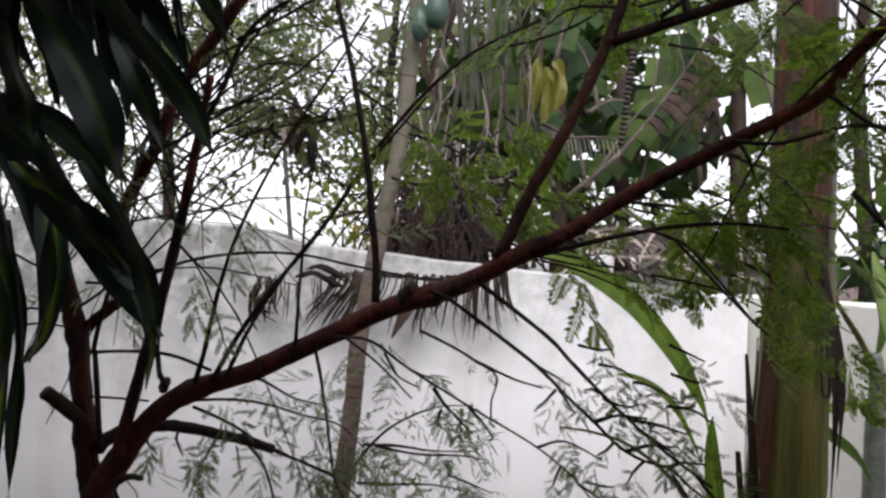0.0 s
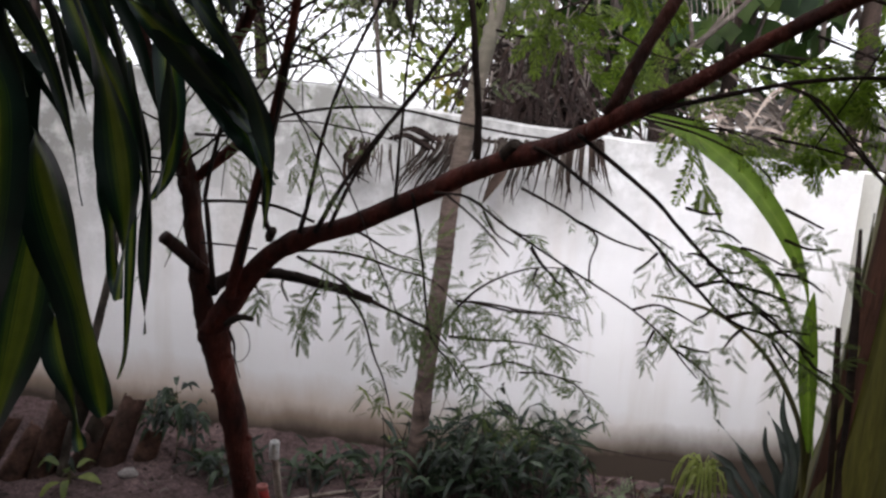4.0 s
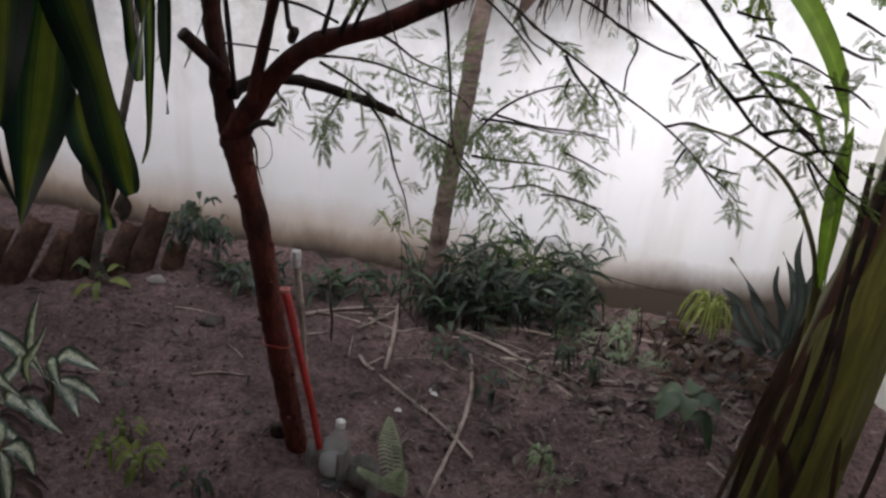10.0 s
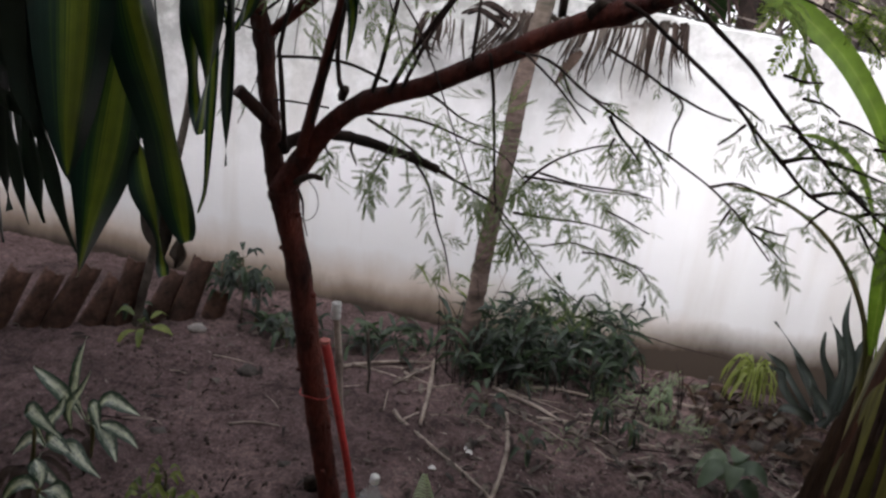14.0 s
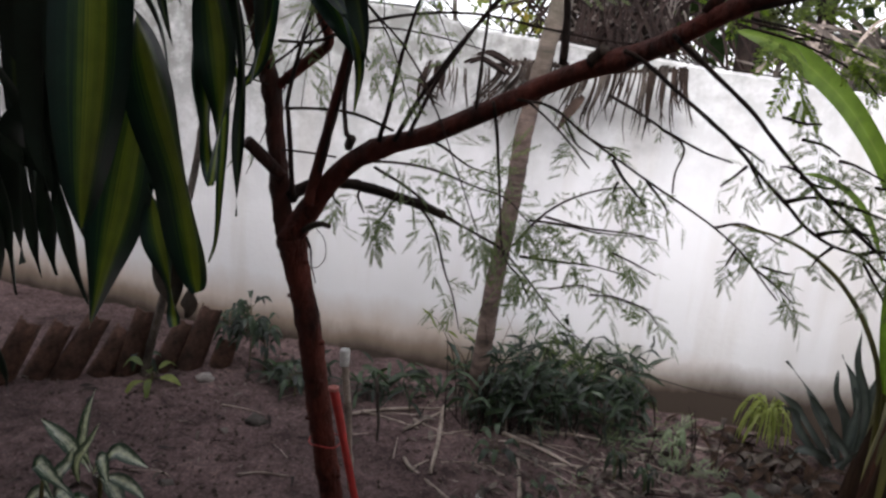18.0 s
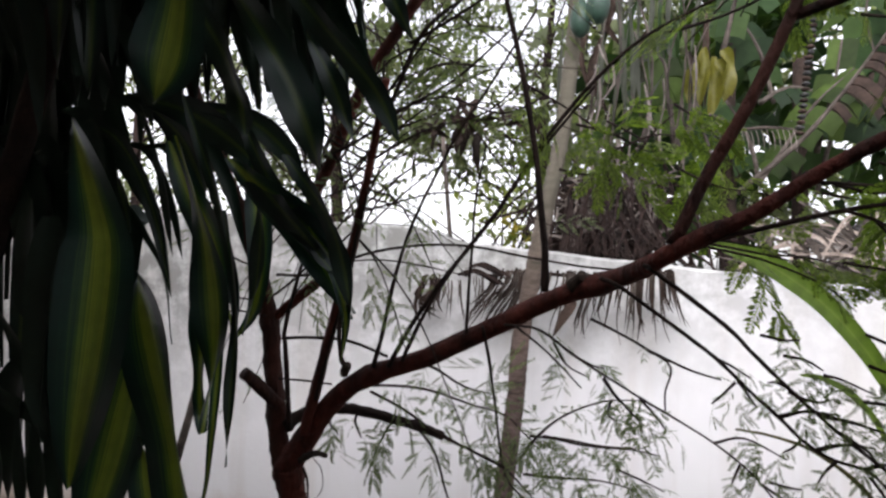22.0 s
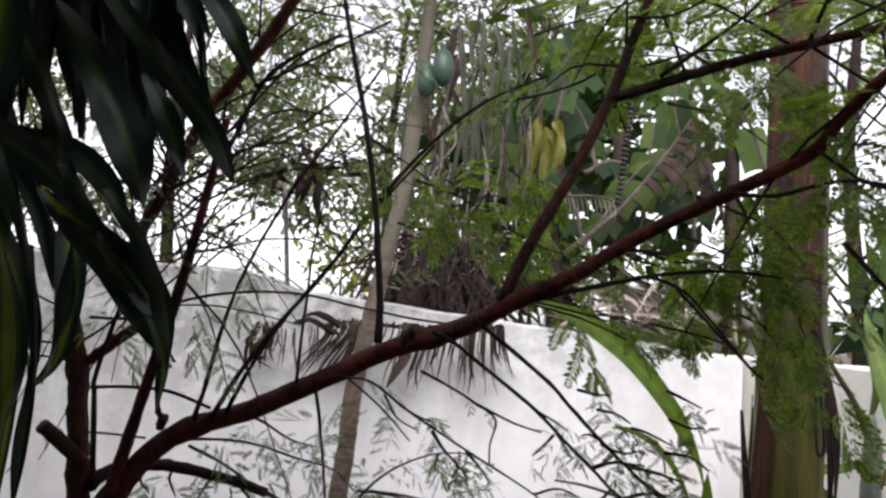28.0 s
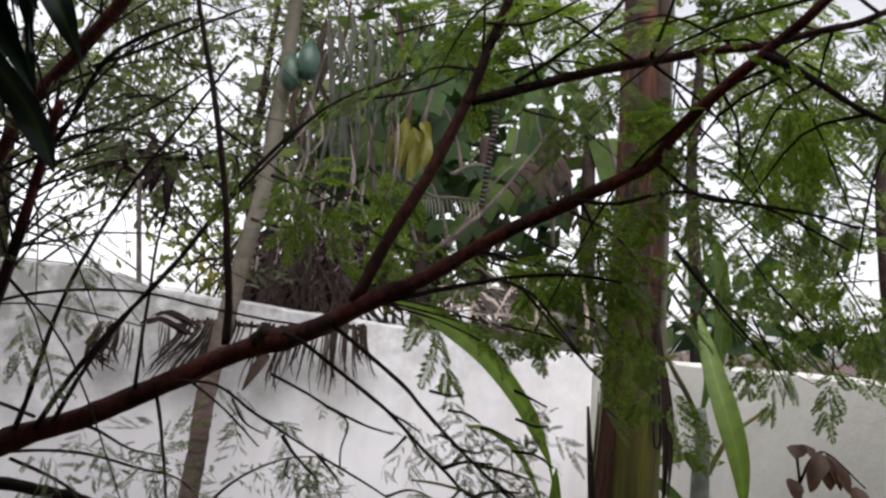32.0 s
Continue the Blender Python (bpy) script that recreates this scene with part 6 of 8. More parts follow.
# ---- cream-and-green plant and seedlings on the open soil ----
def variegated_plant(root, crown, leaves):
    ag = thing("variegated_plant", "low plant with cream and green streaked leaves", "plant", "variegated plants on the soil")
    part("stem", tube([(root[0], root[1], -0.01), ((root[0] + crown[0]) / 2 + 0.006, crown[1], crown[2] * 0.5), crown], 0.008, 0.006, 8, 3, 0.1), STEM_GREEN, ag)
    for line in leaves:
        part("leaf", blade(line, RNG.uniform(0.038, 0.05), None, 6, 0.35, 0.42, 0.1, (RNG.uniform(-0.4, 0.4), -0.8, 0.8), 0.05, 5, 0.08, 1.0), VARIEGATED, ag)
    for k in range(5):
        g = RNG.uniform(0, 6.28)
        d = np.array([math.cos(g), math.sin(g), 0])
        c = np.array([root[0], root[1], 0])
        part("withered_leaf", blade([c + d * 0.01 + (0, 0, 0.07), c + d * 0.06 + (0, 0, 0.08), c + d * 0.10 + (0, 0, 0.04), c + d * 0.12 + (0, 0, 0.01)], 0.03, None, 5, 0.5, 0.5, 0.1, (d[0] * -0.3, d[1] * -0.3, 1.0), 0.1, 5), DRY_BROWN, ag, "withered brown leaf")


variegated_plant((-1.421, 2.239), (-1.398, 2.239, 0.183), (
    [(-1.428, 2.239, 0.13), (-1.484, 2.266, 0.193), (-1.488, 2.292, 0.289), (-1.478, 2.319, 0.372)],
    [(-1.429, 2.239, 0.119), (-1.38, 2.219, 0.204), (-1.351, 2.199, 0.173), (-1.322, 2.179, 0.146)],
    [(-1.419, 2.239, 0.132), (-1.329, 2.222, 0.234), (-1.258, 2.206, 0.238), (-1.189, 2.189, 0.233)],
    [(-1.421, 2.239, 0.121), (-1.309, 2.212, 0.15), (-1.23, 2.186, 0.152), (-1.177, 2.159, 0.143)],
    [(-1.417, 2.239, 0.118), (-1.329, 2.206, 0.124), (-1.277, 2.172, 0.108), (-1.237, 2.139, 0.09)],
    [(-1.44, 2.239, 0.127), (-1.505, 2.259, 0.171), (-1.601, 2.279, 0.209), (-1.679, 2.299, 0.228)],
    [(-1.482, 2.239, 0.043), (-1.455, 2.206, 0.172), (-1.376, 2.172, 0.279), (-1.31, 2.139, 0.377)]))
variegated_plant((-1.481, 2.055), (-1.439, 2.055, 0.207), (
    [(-1.405, 2.055, 0.157), (-1.43, 2.038, 0.273), (-1.371, 2.022, 0.257), (-1.3, 2.005, 0.235)],
    [(-1.397, 2.055, 0.15), (-1.288, 2.022, 0.2), (-1.216, 1.988, 0.195), (-1.134, 1.955, 0.189)],
    [(-1.397, 2.055, 0.15), (-1.363, 2.035, 0.2), (-1.31, 2.015, 0.198), (-1.248, 1.995, 0.196)],
    [(-1.418, 2.055, 0.131), (-1.417, 2.028, 0.094), (-1.346, 2.002, 0.099), (-1.275, 1.975, 0.097)],
    [(-1.406, 2.055, 0.147), (-1.459, 2.072, 0.152), (-1.519, 2.088, 0.106), (-1.584, 2.105, 0.037)],
    [(-1.395, 2.055, 0.16), (-1.393, 2.072, 0.226), (-1.376, 2.088, 0.258), (-1.372, 2.105, 0.302)]))
variegated_plant((-1.27, 1.855), (-1.234, 1.855, 0.194), (
    [(-1.236, 1.855, 0.184), (-1.195, 1.828, 0.172), (-1.17, 1.802, 0.129), (-1.153, 1.775, 0.094)],
    [(-1.236, 1.855, 0.184), (-1.271, 1.855, 0.202), (-1.318, 1.855, 0.172), (-1.364, 1.855, 0.106)],
    [(-1.236, 1.855, 0.184), (-1.242, 1.875, 0.212), (-1.27, 1.895, 0.226), (-1.305, 1.915, 0.225)],
    [(-1.236, 1.855, 0.184), (-1.166, 1.842, 0.221), (-1.125, 1.828, 0.208), (-1.103, 1.815, 0.172)]))


def seedling(x, y, height, count, size, material, label, spread_=0.6, droop=0.05, wide=0.35):
    s = thing("seedling", label, "plant")
    s.location = (x, y, 0)
    stems, leaves = Shape(), Shape()
    tube([(0, 0, -0.01), (0.005, 0, height * 0.6), (0, 0.004, height)], 0.003, 0.002, 5, 3, 0.1, stems)
    for k in range(count):
        g = k * 2.4 + RNG.rand()
        z = height * RNG.uniform(0.45, 1.0)
        d = np.array([math.cos(g), math.sin(g), 0])
        p = np.array([0, 0, z])
        rise = RNG.uniform(-0.5, 0.9)
        e = p + (d + (0, 0, rise)) * size * spread_ * 0.7 + (0, 0, 0.01)
        tube([p, e], 0.0015, 0.001, 4, 1, 0.0, stems)
        blade([e, e + (d + (0, 0, rise * 0.6)) * size * 0.5 + (0, 0, 0.008), e + (d + (0, 0, rise * 0.3)) * size + (0, 0, -droop * RNG.uniform(0.2, 1.2))], size * wide, leaves, 4, 0.25, 0.45, 0.15, (d[0] * 0.2, d[1] * 0.2 - 0.3, 1.0), 0.02, 5)
    stalk = part("stem", stems, STEM_GREEN, s)
    part("leaves", leaves, material, stalk)
    return s


for (x, y, _), h, n, size, m, label in zip([(0.569, 2.809, 0), (-0.97, 2.044, 0), (-1.1, 2.083, 0), (-1.111, 2.194, 0), (-0.824, 2.053, 0), (-1.547, 3.378, 0), (-1.658, 3.391, 0), (-1.476, 3.382, 0), (-1.833, 3.048, 0), (-1.229, 3.21, 0), (-0.297, 3.072, 0), (-0.095, 2.823, 0), (0.117, 2.458, 0), (0.152, 3.098, 0), (0.371, 3.337, 0), (0.263, 3.063, 0), (-1.964, 3.146, 0)],
        (0.17, 0.10, 0.07, 0.06, 0.05, 0.30, 0.24, 0.22, 0.05, 0.10, 0.05, 0.06, 0.08, 0.10, 0.12, 0.08, 0.05),
        (8, 16, 10, 8, 6, 46, 34, 28, 7, 18, 8, 8, 16, 22, 26, 16, 8),
        (0.10, 0.05, 0.045, 0.04, 0.045, 0.07, 0.06, 0.06, 0.09, 0.07, 0.07, 0.05, 0.03, 0.03, 0.035, 0.03, 0.07),
        (SEED_LEAF, LIME, LIME, LIME, HERB, HERB, HERB, HERB, LIME, HERB, HERB, HERB, FERN, HERB, FERN, HERB, HERB),
        ("dull green broad-leaved seedling on the soil", "yellow-green weed seedling on the soil", "yellow-green weed on bare soil", "small yellow weed on the soil", "tiny green weed on the soil", "bushy green shrub beside the roof tiles", "green shrub beside the roof tiles", "low green shrub by the wall", "broad-leaved green weed by the tiles", "green weed at the wall foot", "trailing green weed on soil", "small green weed among litter", "pale small-leaved weed on soil", "low weed among litter", "pale wiry weed by the clump", "low weed among dry litter", "broad-leaved green weed by the tiles")):
    seedling(x, y, h, n, size, m, label, 0.25 if h == 0.17 else 0.6, 0.10 if h == 0.17 else 0.05, 0.62 if h == 0.17 else 0.35)

for (x, y, _), n, size in zip([(0.302, 3.353, 0), (0.417, 3.301, 0), (0.168, 3.419, 0), (0.009, 2.99, 0), (0.162, 2.449, 0), (0.5, 3.663, 0), (0.373, 3.6, 0), (-0.179, 3.331, 0), (0.559, 3.239, 0)], (9, 9, 10, 6, 8, 7, 8, 6, 6), (0.10, 0.09, 0.12, 0.06, 0.06, 0.07, 0.10, 0.07, 0.06)):
    weed = thing("fern_weed", "low grey-green weed with ferny leaves on the soil", "weed", "ferny weeds on the soil")
    weed.location = (x, y, soil_height(x, y))
    part("leaves", scatter_feathers([(np.array([0.01 * math.cos(g), 0.01 * math.sin(g), 0.0]), (math.cos(g), math.sin(g), RNG.uniform(0.3, 1.6)), size * RNG.uniform(0.6, 1.1)) for g in np.linspace(0, 6, n)], FEATHERS), FERN, weed)

fern = thing("fern", "pale green upright fern beside the bottle", "fern")
FB = np.array((-0.292, 2.216, 0))
fern.location = FB
for k, (dx, dy, h) in enumerate(((-0.02, 0.0, 0.265), (-0.085, -0.03, 0.10), (0.035, -0.02, 0.12))):
    pts = curve_points([(0.02, 0.01, 0), (dx * 0.4, dy * 0.4, h * 0.6), (dx, dy, h)], 10)
    s = Shape()
    for i in range(2, len(pts)):
        t = i / (len(pts) - 1)
        for sg in (-1, 1):
            ln = 0.032 * math.sin(math.pi * (0.12 + 0.86 * t)) + 0.006
            blade([pts[i], pts[i] + (sg * ln * 0.6, -0.006, 0.010), pts[i] + (sg * ln, -0.014, 0.004)], 0.0055, s, 2, 0.1, 0.4, 0.4, (0, -1, 0.6), 0, 3)
    tube(pts[::4], 0.002, 0.001, 5, 2, 0.0, s)
    part("frond", s, PALE_FERN, fern)

# ---- dead palm frond caught on the wall ----
dead = thing("dead_palm_frond", "dry grey-brown palm frond hanging over the wall", "palm frond")
RACHIS = [(-0.589, 3.68, 1.474), (-0.48, 3.68, 1.496), (-0.356, 3.68, 1.498), (-0.234, 3.68, 1.493), (-0.102, 3.68, 1.489), (0.014, 3.68, 1.503), (0.128, 3.68, 1.514), (0.184, 3.68, 1.512)]
part("rachis", tube(RACHIS, 0.009, 0.005, 8, 6, 0.1), DRY_BROWN, dead)
line = curve_points(RACHIS, 14)
for k in range(118):
    i = int(RNG.uniform(0.02, 1.0) * (len(line) - 1))
    p = line[i]
    fx = i / len(line)
    ln = RNG.uniform(0.14, 0.29) * (1.0 if fx < 0.85 else 0.8)
    lean = -0.62 + 0.95 * fx + RNG.uniform(-0.12, 0.12)
    d = np.array([lean, RNG.uniform(-0.06, 0.02), -1.0])
    hook = RNG.uniform(0.0, 0.022)
    pts = [p, p + (0.014 + 0.01 * lean, -0.015, hook), p + d * ln * 0.35 + (0.03 * (1 - fx), -0.02, 0.01), p + d * ln * 0.7, p + d * ln + (RNG.uniform(-0.02, 0.02), 0, 0)]
    part("leaflet", blade(pts, RNG.uniform(0.005, 0.012), None, 3, 0.6, 0.3, 0.5, (RNG.uniform(-0.8, 0.8), -1, 0), 0.15, 3), DRY if k % 3 == 0 else DRY_BROWN, dead)
for k in range(16):
    p = np.array((-0.854, 3.69, 1.464)) + RNG.randn(3) * (0.018, 0.01, 0.012)
    ln = RNG.uniform(0.12, 0.24)
    part("leaflet", blade([p, p + (RNG.uniform(-0.04, 0.02), -0.01, -ln * 0.4), p + (RNG.uniform(-0.05, 0.0), 0, -ln * 0.75), p + (RNG.uniform(-0.02, 0.06), 0, -ln)], RNG.uniform(0.006, 0.016), None, 4, 0.6, 0.4, 0.4, (RNG.uniform(-0.8, 0.8), -1, 0), 0.2, 3), DRY_BROWN, dead, "curled dry leaflet")
for k in range(14):
    p = np.array((-0.694, 3.69, 1.465)) + (RNG.uniform(-0.10, 0.10), 0, RNG.uniform(-0.02, 0.02))
    ln = RNG.uniform(0.10, 0.18)
    part("leaflet", blade([p, p + (0.005, -0.01, -ln * 0.4), p + (RNG.uniform(-0.02, 0.03), 0, -ln)], RNG.uniform(0.004, 0.009), None, 3, 0.5, 0.4, 0.4, (RNG.uniform(-0.6, 0.6), -1, 0), 0.1, 3), DRY, dead)
for k in range(5):
    p = np.array((-0.559, 3.66, 1.48)) + (RNG.uniform(-0.06, 0.05), 0, RNG.uniform(-0.02, 0.02))
    part("leaflet", blade([p + (-0.10, 0, 0.01), p + (-0.03, -0.02, 0.03), p + (0.06, -0.01, -0.01), p + (0.09, 0, -0.03)], 0.018, None, 4, 0.6, 0.5, 0.3, (RNG.uniform(-0.3, 0.3), -1, 0.6), 0.2, 3), BARK_DARK, dead, "folded black leaflet")
part("leaf_base", blade([(-0.189, 3.62, 1.383), (-0.234, 3.62, 1.321), (-0.283, 3.62, 1.23)], 0.045, None, 6, 0.35, 0.35, 0.4, (-0.3, -1, 0.2)), DRY_BROWN, dead, "broad dry leaf base")

# ---- beyond the wall: palm with a skirt of dead fronds ----
RNG.seed(25)
palm = thing("palm_tree", "palm beyond the wall with a skirt of dead grey fronds", "palm")
PX, PY = -0.126, 4.6
part("trunk", tube([(PX, PY, -0.05), (PX + 0.02, PY, 1.2), (PX + 0.03, PY, 1.8), (PX + 0.03, PY, 2.2)], 0.07, 0.05, 14, 8, 0.08), BARK_DARK, palm)
for k in range(290):
    g = RNG.uniform(-math.pi, 0.3)
    z = RNG.uniform(1.60, 2.02)
    r = 0.11
    p = np.array([PX + r * math.cos(g) + RNG.uniform(-0.22, 0.22), PY + r * math.sin(g), z])
    o = np.array([math.cos(g) * RNG.uniform(0.1, 0.5), math.sin(g) * 0.25, 0])
    ln = RNG.uniform(0.2, 0.5)
    pts = [p, p + o * 0.5 + (0, 0, RNG.uniform(-0.05, 0.12)), p + o + (RNG.uniform(-0.1, 0.1), 0, -ln * 0.6), p + o * 1.1 + (RNG.uniform(-0.15, 0.15), 0, -ln)]
    if k % 3:
        w = RNG.randn(3) * (0.10, 0.05, 0.09)
        pts = [p - w, p + (0, -0.05, 0.02), p + w]
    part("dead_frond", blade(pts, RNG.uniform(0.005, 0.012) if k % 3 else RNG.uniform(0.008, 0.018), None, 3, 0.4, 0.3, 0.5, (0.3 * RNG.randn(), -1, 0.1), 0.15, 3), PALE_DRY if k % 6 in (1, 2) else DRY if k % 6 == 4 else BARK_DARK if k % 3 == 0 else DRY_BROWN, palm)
# dark blades behind the skirt, filling its shaded gaps with colour
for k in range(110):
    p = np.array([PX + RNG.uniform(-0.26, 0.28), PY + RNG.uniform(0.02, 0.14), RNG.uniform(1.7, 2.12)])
    part("dead_frond", blade([p, p + (RNG.uniform(-0.06, 0.06), 0, -0.15), p + (RNG.uniform(-0.1, 0.1), 0, -RNG.uniform(0.25, 0.45))], RNG.uniform(0.02, 0.04), None, 3, 0.4, 0.4, 0.4, (0.4 * RNG.randn(), -1, 0.1), 0.1, 3), BARK_DARK, palm, "dark frond standing for the shaded gaps")
for k in range(8):
    x0 = PX + RNG.uniform(-0.12, 0.42)
    z0, z1 = RNG.uniform(1.9, 2.4), RNG.uniform(2.6, 3.6)
    part("frond_stalk", tube([(x0, PY - 0.1, z0), (x0 + RNG.uniform(-0.05, 0.1), PY - 0.12, (z0 + z1) / 2), (x0 + RNG.uniform(-0.15, 0.25), PY - 0.15, z1)], RNG.uniform(0.004, 0.012), 0.004, 6, 4, 0.08), DRY, palm)

for k in range(44):
    x, z, ln = PX + RNG.uniform(-0.20, 0.46), RNG.uniform(1.95, 2.75), RNG.uniform(0.12, 0.40)
    part("dead_frond", blade([(x, PY - 0.16, z), (x + RNG.uniform(-0.04, 0.04), PY - 0.18, z - ln * 0.5), (x + RNG.uniform(-0.10, 0.10), PY - 0.17, z - ln)], RNG.uniform(0.006, 0.014), None, 3, 0.4, 0.3, 0.5, (0.3 * RNG.randn(), -1, 0.1), 0.15, 3), PALE_DRY if k % 2 else DRY, palm)

# ---- beyond the wall: banana clump with torn leaves ----
clump = thing("banana_clump", "clump of banana plants with torn and yellowing leaves beyond the wall", "plant")
for x, y in ((0.55, 5.1), (1.0, 5.4), (1.55, 4.8)):
    part("stem", tube([(x, y, -0.05), (x + 0.02, y, 1.2), (x - 0.02, y, 2.9)], 0.07, 0.04, 14, 6, 0.05), DRY_BROWN, clump)


def torn_leaf(points, width, material, parent, label="", tears=7, hang=0.6, sides=(-1, 1), fill=0.92, first=0.12):
    """A broad leaf split into ribbons on both sides of a pale midrib."""
    line = curve_points(points, 8)
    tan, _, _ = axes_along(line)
    s = Shape()
    n = len(line)
    for sg in sides:
        for k in range(tears):
            i0, i1 = int(n * (first + (0.98 - first) * k / tears)), min(n - 1, int(n * (first + (0.98 - first) * (k + fill) / tears)))
            a, b = line[i0], line[i1]
            side = np.cross(tan[i0], (0, -0.6, 1.0)) * sg
            side /= np.linalg.norm(side) + 1e-9
            t = (k + 0.5) / tears
            w = width * math.sin(math.pi * (0.12 + 0.8 * t)) * RNG.uniform(0.7, 1.1)
            rows, uv = [], []
            for j in range(5):
                u = j / 4
                off = side * w * u + np.array([0, 0, -hang * w * u * u]) + tan[i0] * w * 0.35 * u
                rows += [a + off, (a + b) / 2 + off + (0, 0, 0.01), b + off]
            s.add(rows, [(j * 3 + c, j * 3 + c + 1, j * 3 + c + 4, j * 3 + c + 3) for j in range(4) for c in range(2)])
    whole = part("leaf", s, material, parent, label)
    part("midrib", tube(points, 0.016, 0.005, 8, 6, 0.05), DRY, whole)


torn_leaf([(0.533, 4.5, 1.943), (0.85, 4.5, 2.24), (1.092, 4.5, 2.569), (1.27, 4.5, 2.857)], 0.20, DRY_BROWN, clump, "torn dry banana leaf on a pale midrib", 22, 0.9, (1,), 0.6, 0.45)
torn_leaf([(0.663, 4.7, 2.022), (0.768, 4.7, 2.179), (0.922, 4.7, 2.432), (1.11, 4.7, 2.623)], 0.16, BANANA, clump, "", 6, 0.5, (-1, 1), 0.9)
torn_leaf([(0.964, 4.8, 2.198), (0.997, 4.8, 2.375), (1.04, 4.8, 2.553), (1.073, 4.8, 2.811)], 0.15, BANANA, clump, "olive banana leaf", 4, 0.4, (-1, 1), 0.95)
torn_leaf([(0.502, 4.9, 2.043), (0.42, 4.9, 2.248), (0.336, 4.9, 2.479), (0.129, 4.9, 2.717)], 0.2, BROAD_DARK, clump, "", 5, 0.6, (-1, 1), 0.9)
torn_leaf([(0.255, 4.7, 2.173), (0.19, 4.7, 2.456), (0.164, 4.7, 2.681), (0.084, 4.7, 2.766)], 0.14, BANANA, clump, "", 4, 0.5, (-1, 1), 0.9)
for line, wide in (
        ([(0.72, 5.05, 2.05), (0.66, 5.05, 2.30), (0.52, 5.05, 2.55), (0.36, 5.05, 2.66)], 0.22),
        ([(1.02, 5.05, 2.0), (1.10, 5.05, 2.35), (1.22, 5.05, 2.62), (1.40, 5.05, 2.75)], 0.22),
        ([(0.80, 5.15, 2.55), (0.72, 5.15, 2.85), (0.60, 5.15, 3.05), (0.42, 5.15, 3.12)], 0.24),
        ([(0.24, 5.05, 2.0), (0.16, 5.05, 2.25), (0.10, 5.05, 2.46), (-0.02, 5.05, 2.6)], 0.16)):
    torn_leaf(line, wide, BROAD_DARK, clump, "", 5, 0.6, (-1, 1), 0.93)
torn_leaf([(0.684, 4.9, 2.498), (0.833, 4.9, 2.58), (0.981, 4.9, 2.537), (1.091, 4.9, 2.395)], 0.2, BROAD_DARK, clump, "", 6, 0.8, (-1, 1), 0.85)
torn_leaf([(0.486, 4.9, 2.795), (0.53, 4.9, 3.027), (0.556, 4.9, 3.197), (0.514, 4.9, 3.35)], 0.16, BROAD_DARK, clump, "", 4, 0.5, (-1, 1), 0.95)
torn_leaf([(1.773, 4.8, 2.422), (1.664, 4.8, 2.767), (1.525, 4.8, 3.004), (1.373, 4.8, 3.133)], 0.2, BANANA, clump, "bright green banana leaf", 3, 0.4, (-1, 1), 0.97)
torn_leaf([(1.391, 5, 2.092), (1.364, 5, 2.529), (1.246, 5, 2.926), (1.25, 5, 3.152)], 0.22, BROAD_DARK, clump, "", 5, 0.7, (-1, 1), 0.9)
torn_leaf([(1.611, 5, 2.112), (1.518, 5, 2.433), (1.433, 5, 2.609), (1.242, 5, 2.701)], 0.12, DRY_BROWN, clump, "", 12, 1.4, (-1,), 0.5)
torn_leaf([(2.168, 5.2, 2.531), (2.109, 5.2, 2.916), (1.994, 5.2, 3.222), (1.905, 5.2, 3.412)], 0.16, BROAD_DARK, clump, "", 4, 0.6, (-1, 1), 0.9)
def hanging_leaf(line, wide):
    part("leaf", blade(line, wide * 0.6, None, 6, 0.7, 0.45, 0.3, (RNG.uniform(-0.8, 0.8), -1, 0), 0.3), GREY_HANG, clump, "hanging grey-green dead leaf")


hanging_leaf([(-0.128, 4.62, 3.268), (-0.095, 4.62, 2.994), (-0.065, 4.62, 2.684), (-0.04, 4.62, 2.378)], 0.07)
hanging_leaf([(-0.067, 4.62, 3.222), (-0.034, 4.62, 2.93), (-0.01, 4.62, 2.642), (-0.01, 4.62, 2.338)], 0.06)
hanging_leaf([(0.011, 4.62, 3.239), (0.023, 4.62, 2.969), (0.02, 4.62, 2.682), (0.04, 4.62, 2.418)], 0.05)
hanging_leaf([(-0.161, 4.62, 3.06), (-0.169, 4.62, 2.831), (-0.178, 4.62, 2.521), (-0.211, 4.62, 2.236)], 0.05)
hanging_leaf([(0.071, 4.62, 3.173), (0.093, 4.62, 2.966), (0.076, 4.62, 2.762), (0.093, 4.62, 2.559)], 0.045)
hanging_leaf([(-0.028, 4.62, 2.929), (-0.071, 4.62, 2.622), (-0.1, 4.62, 2.419), (-0.099, 4.62, 2.156)], 0.04)
hanging_leaf([(0.164, 4.62, 2.618), (0.11, 4.62, 2.518), (0.055, 4.62, 2.418), (0.02, 4.62, 2.318)], 0.03)
hanging_leaf([(-0.399, 4.62, 2.943), (-0.409, 4.62, 2.691), (-0.42, 4.62, 2.441), (-0.388, 4.62, 2.152)], 0.035)
for k in range(30):
    x, z = RNG.uniform(-0.30, 0.40), RNG.uniform(2.75, 3.5)
    ln = RNG.uniform(0.3, 0.55)
    part("leaf", blade([(x, 4.75, z), (x + RNG.uniform(-0.06, 0.06), 4.72, z - ln * 0.5), (x + RNG.uniform(-0.12, 0.12), 4.74, z - ln)], RNG.uniform(0.015, 0.05), None, 5, 0.7, 0.45, 0.3, (RNG.uniform(-0.8, 0.8), -1, 0), 0.15), (GREY_HANG, DRY_BROWN, BROAD_DARK)[k % 3], clump, "hanging dead leaf")
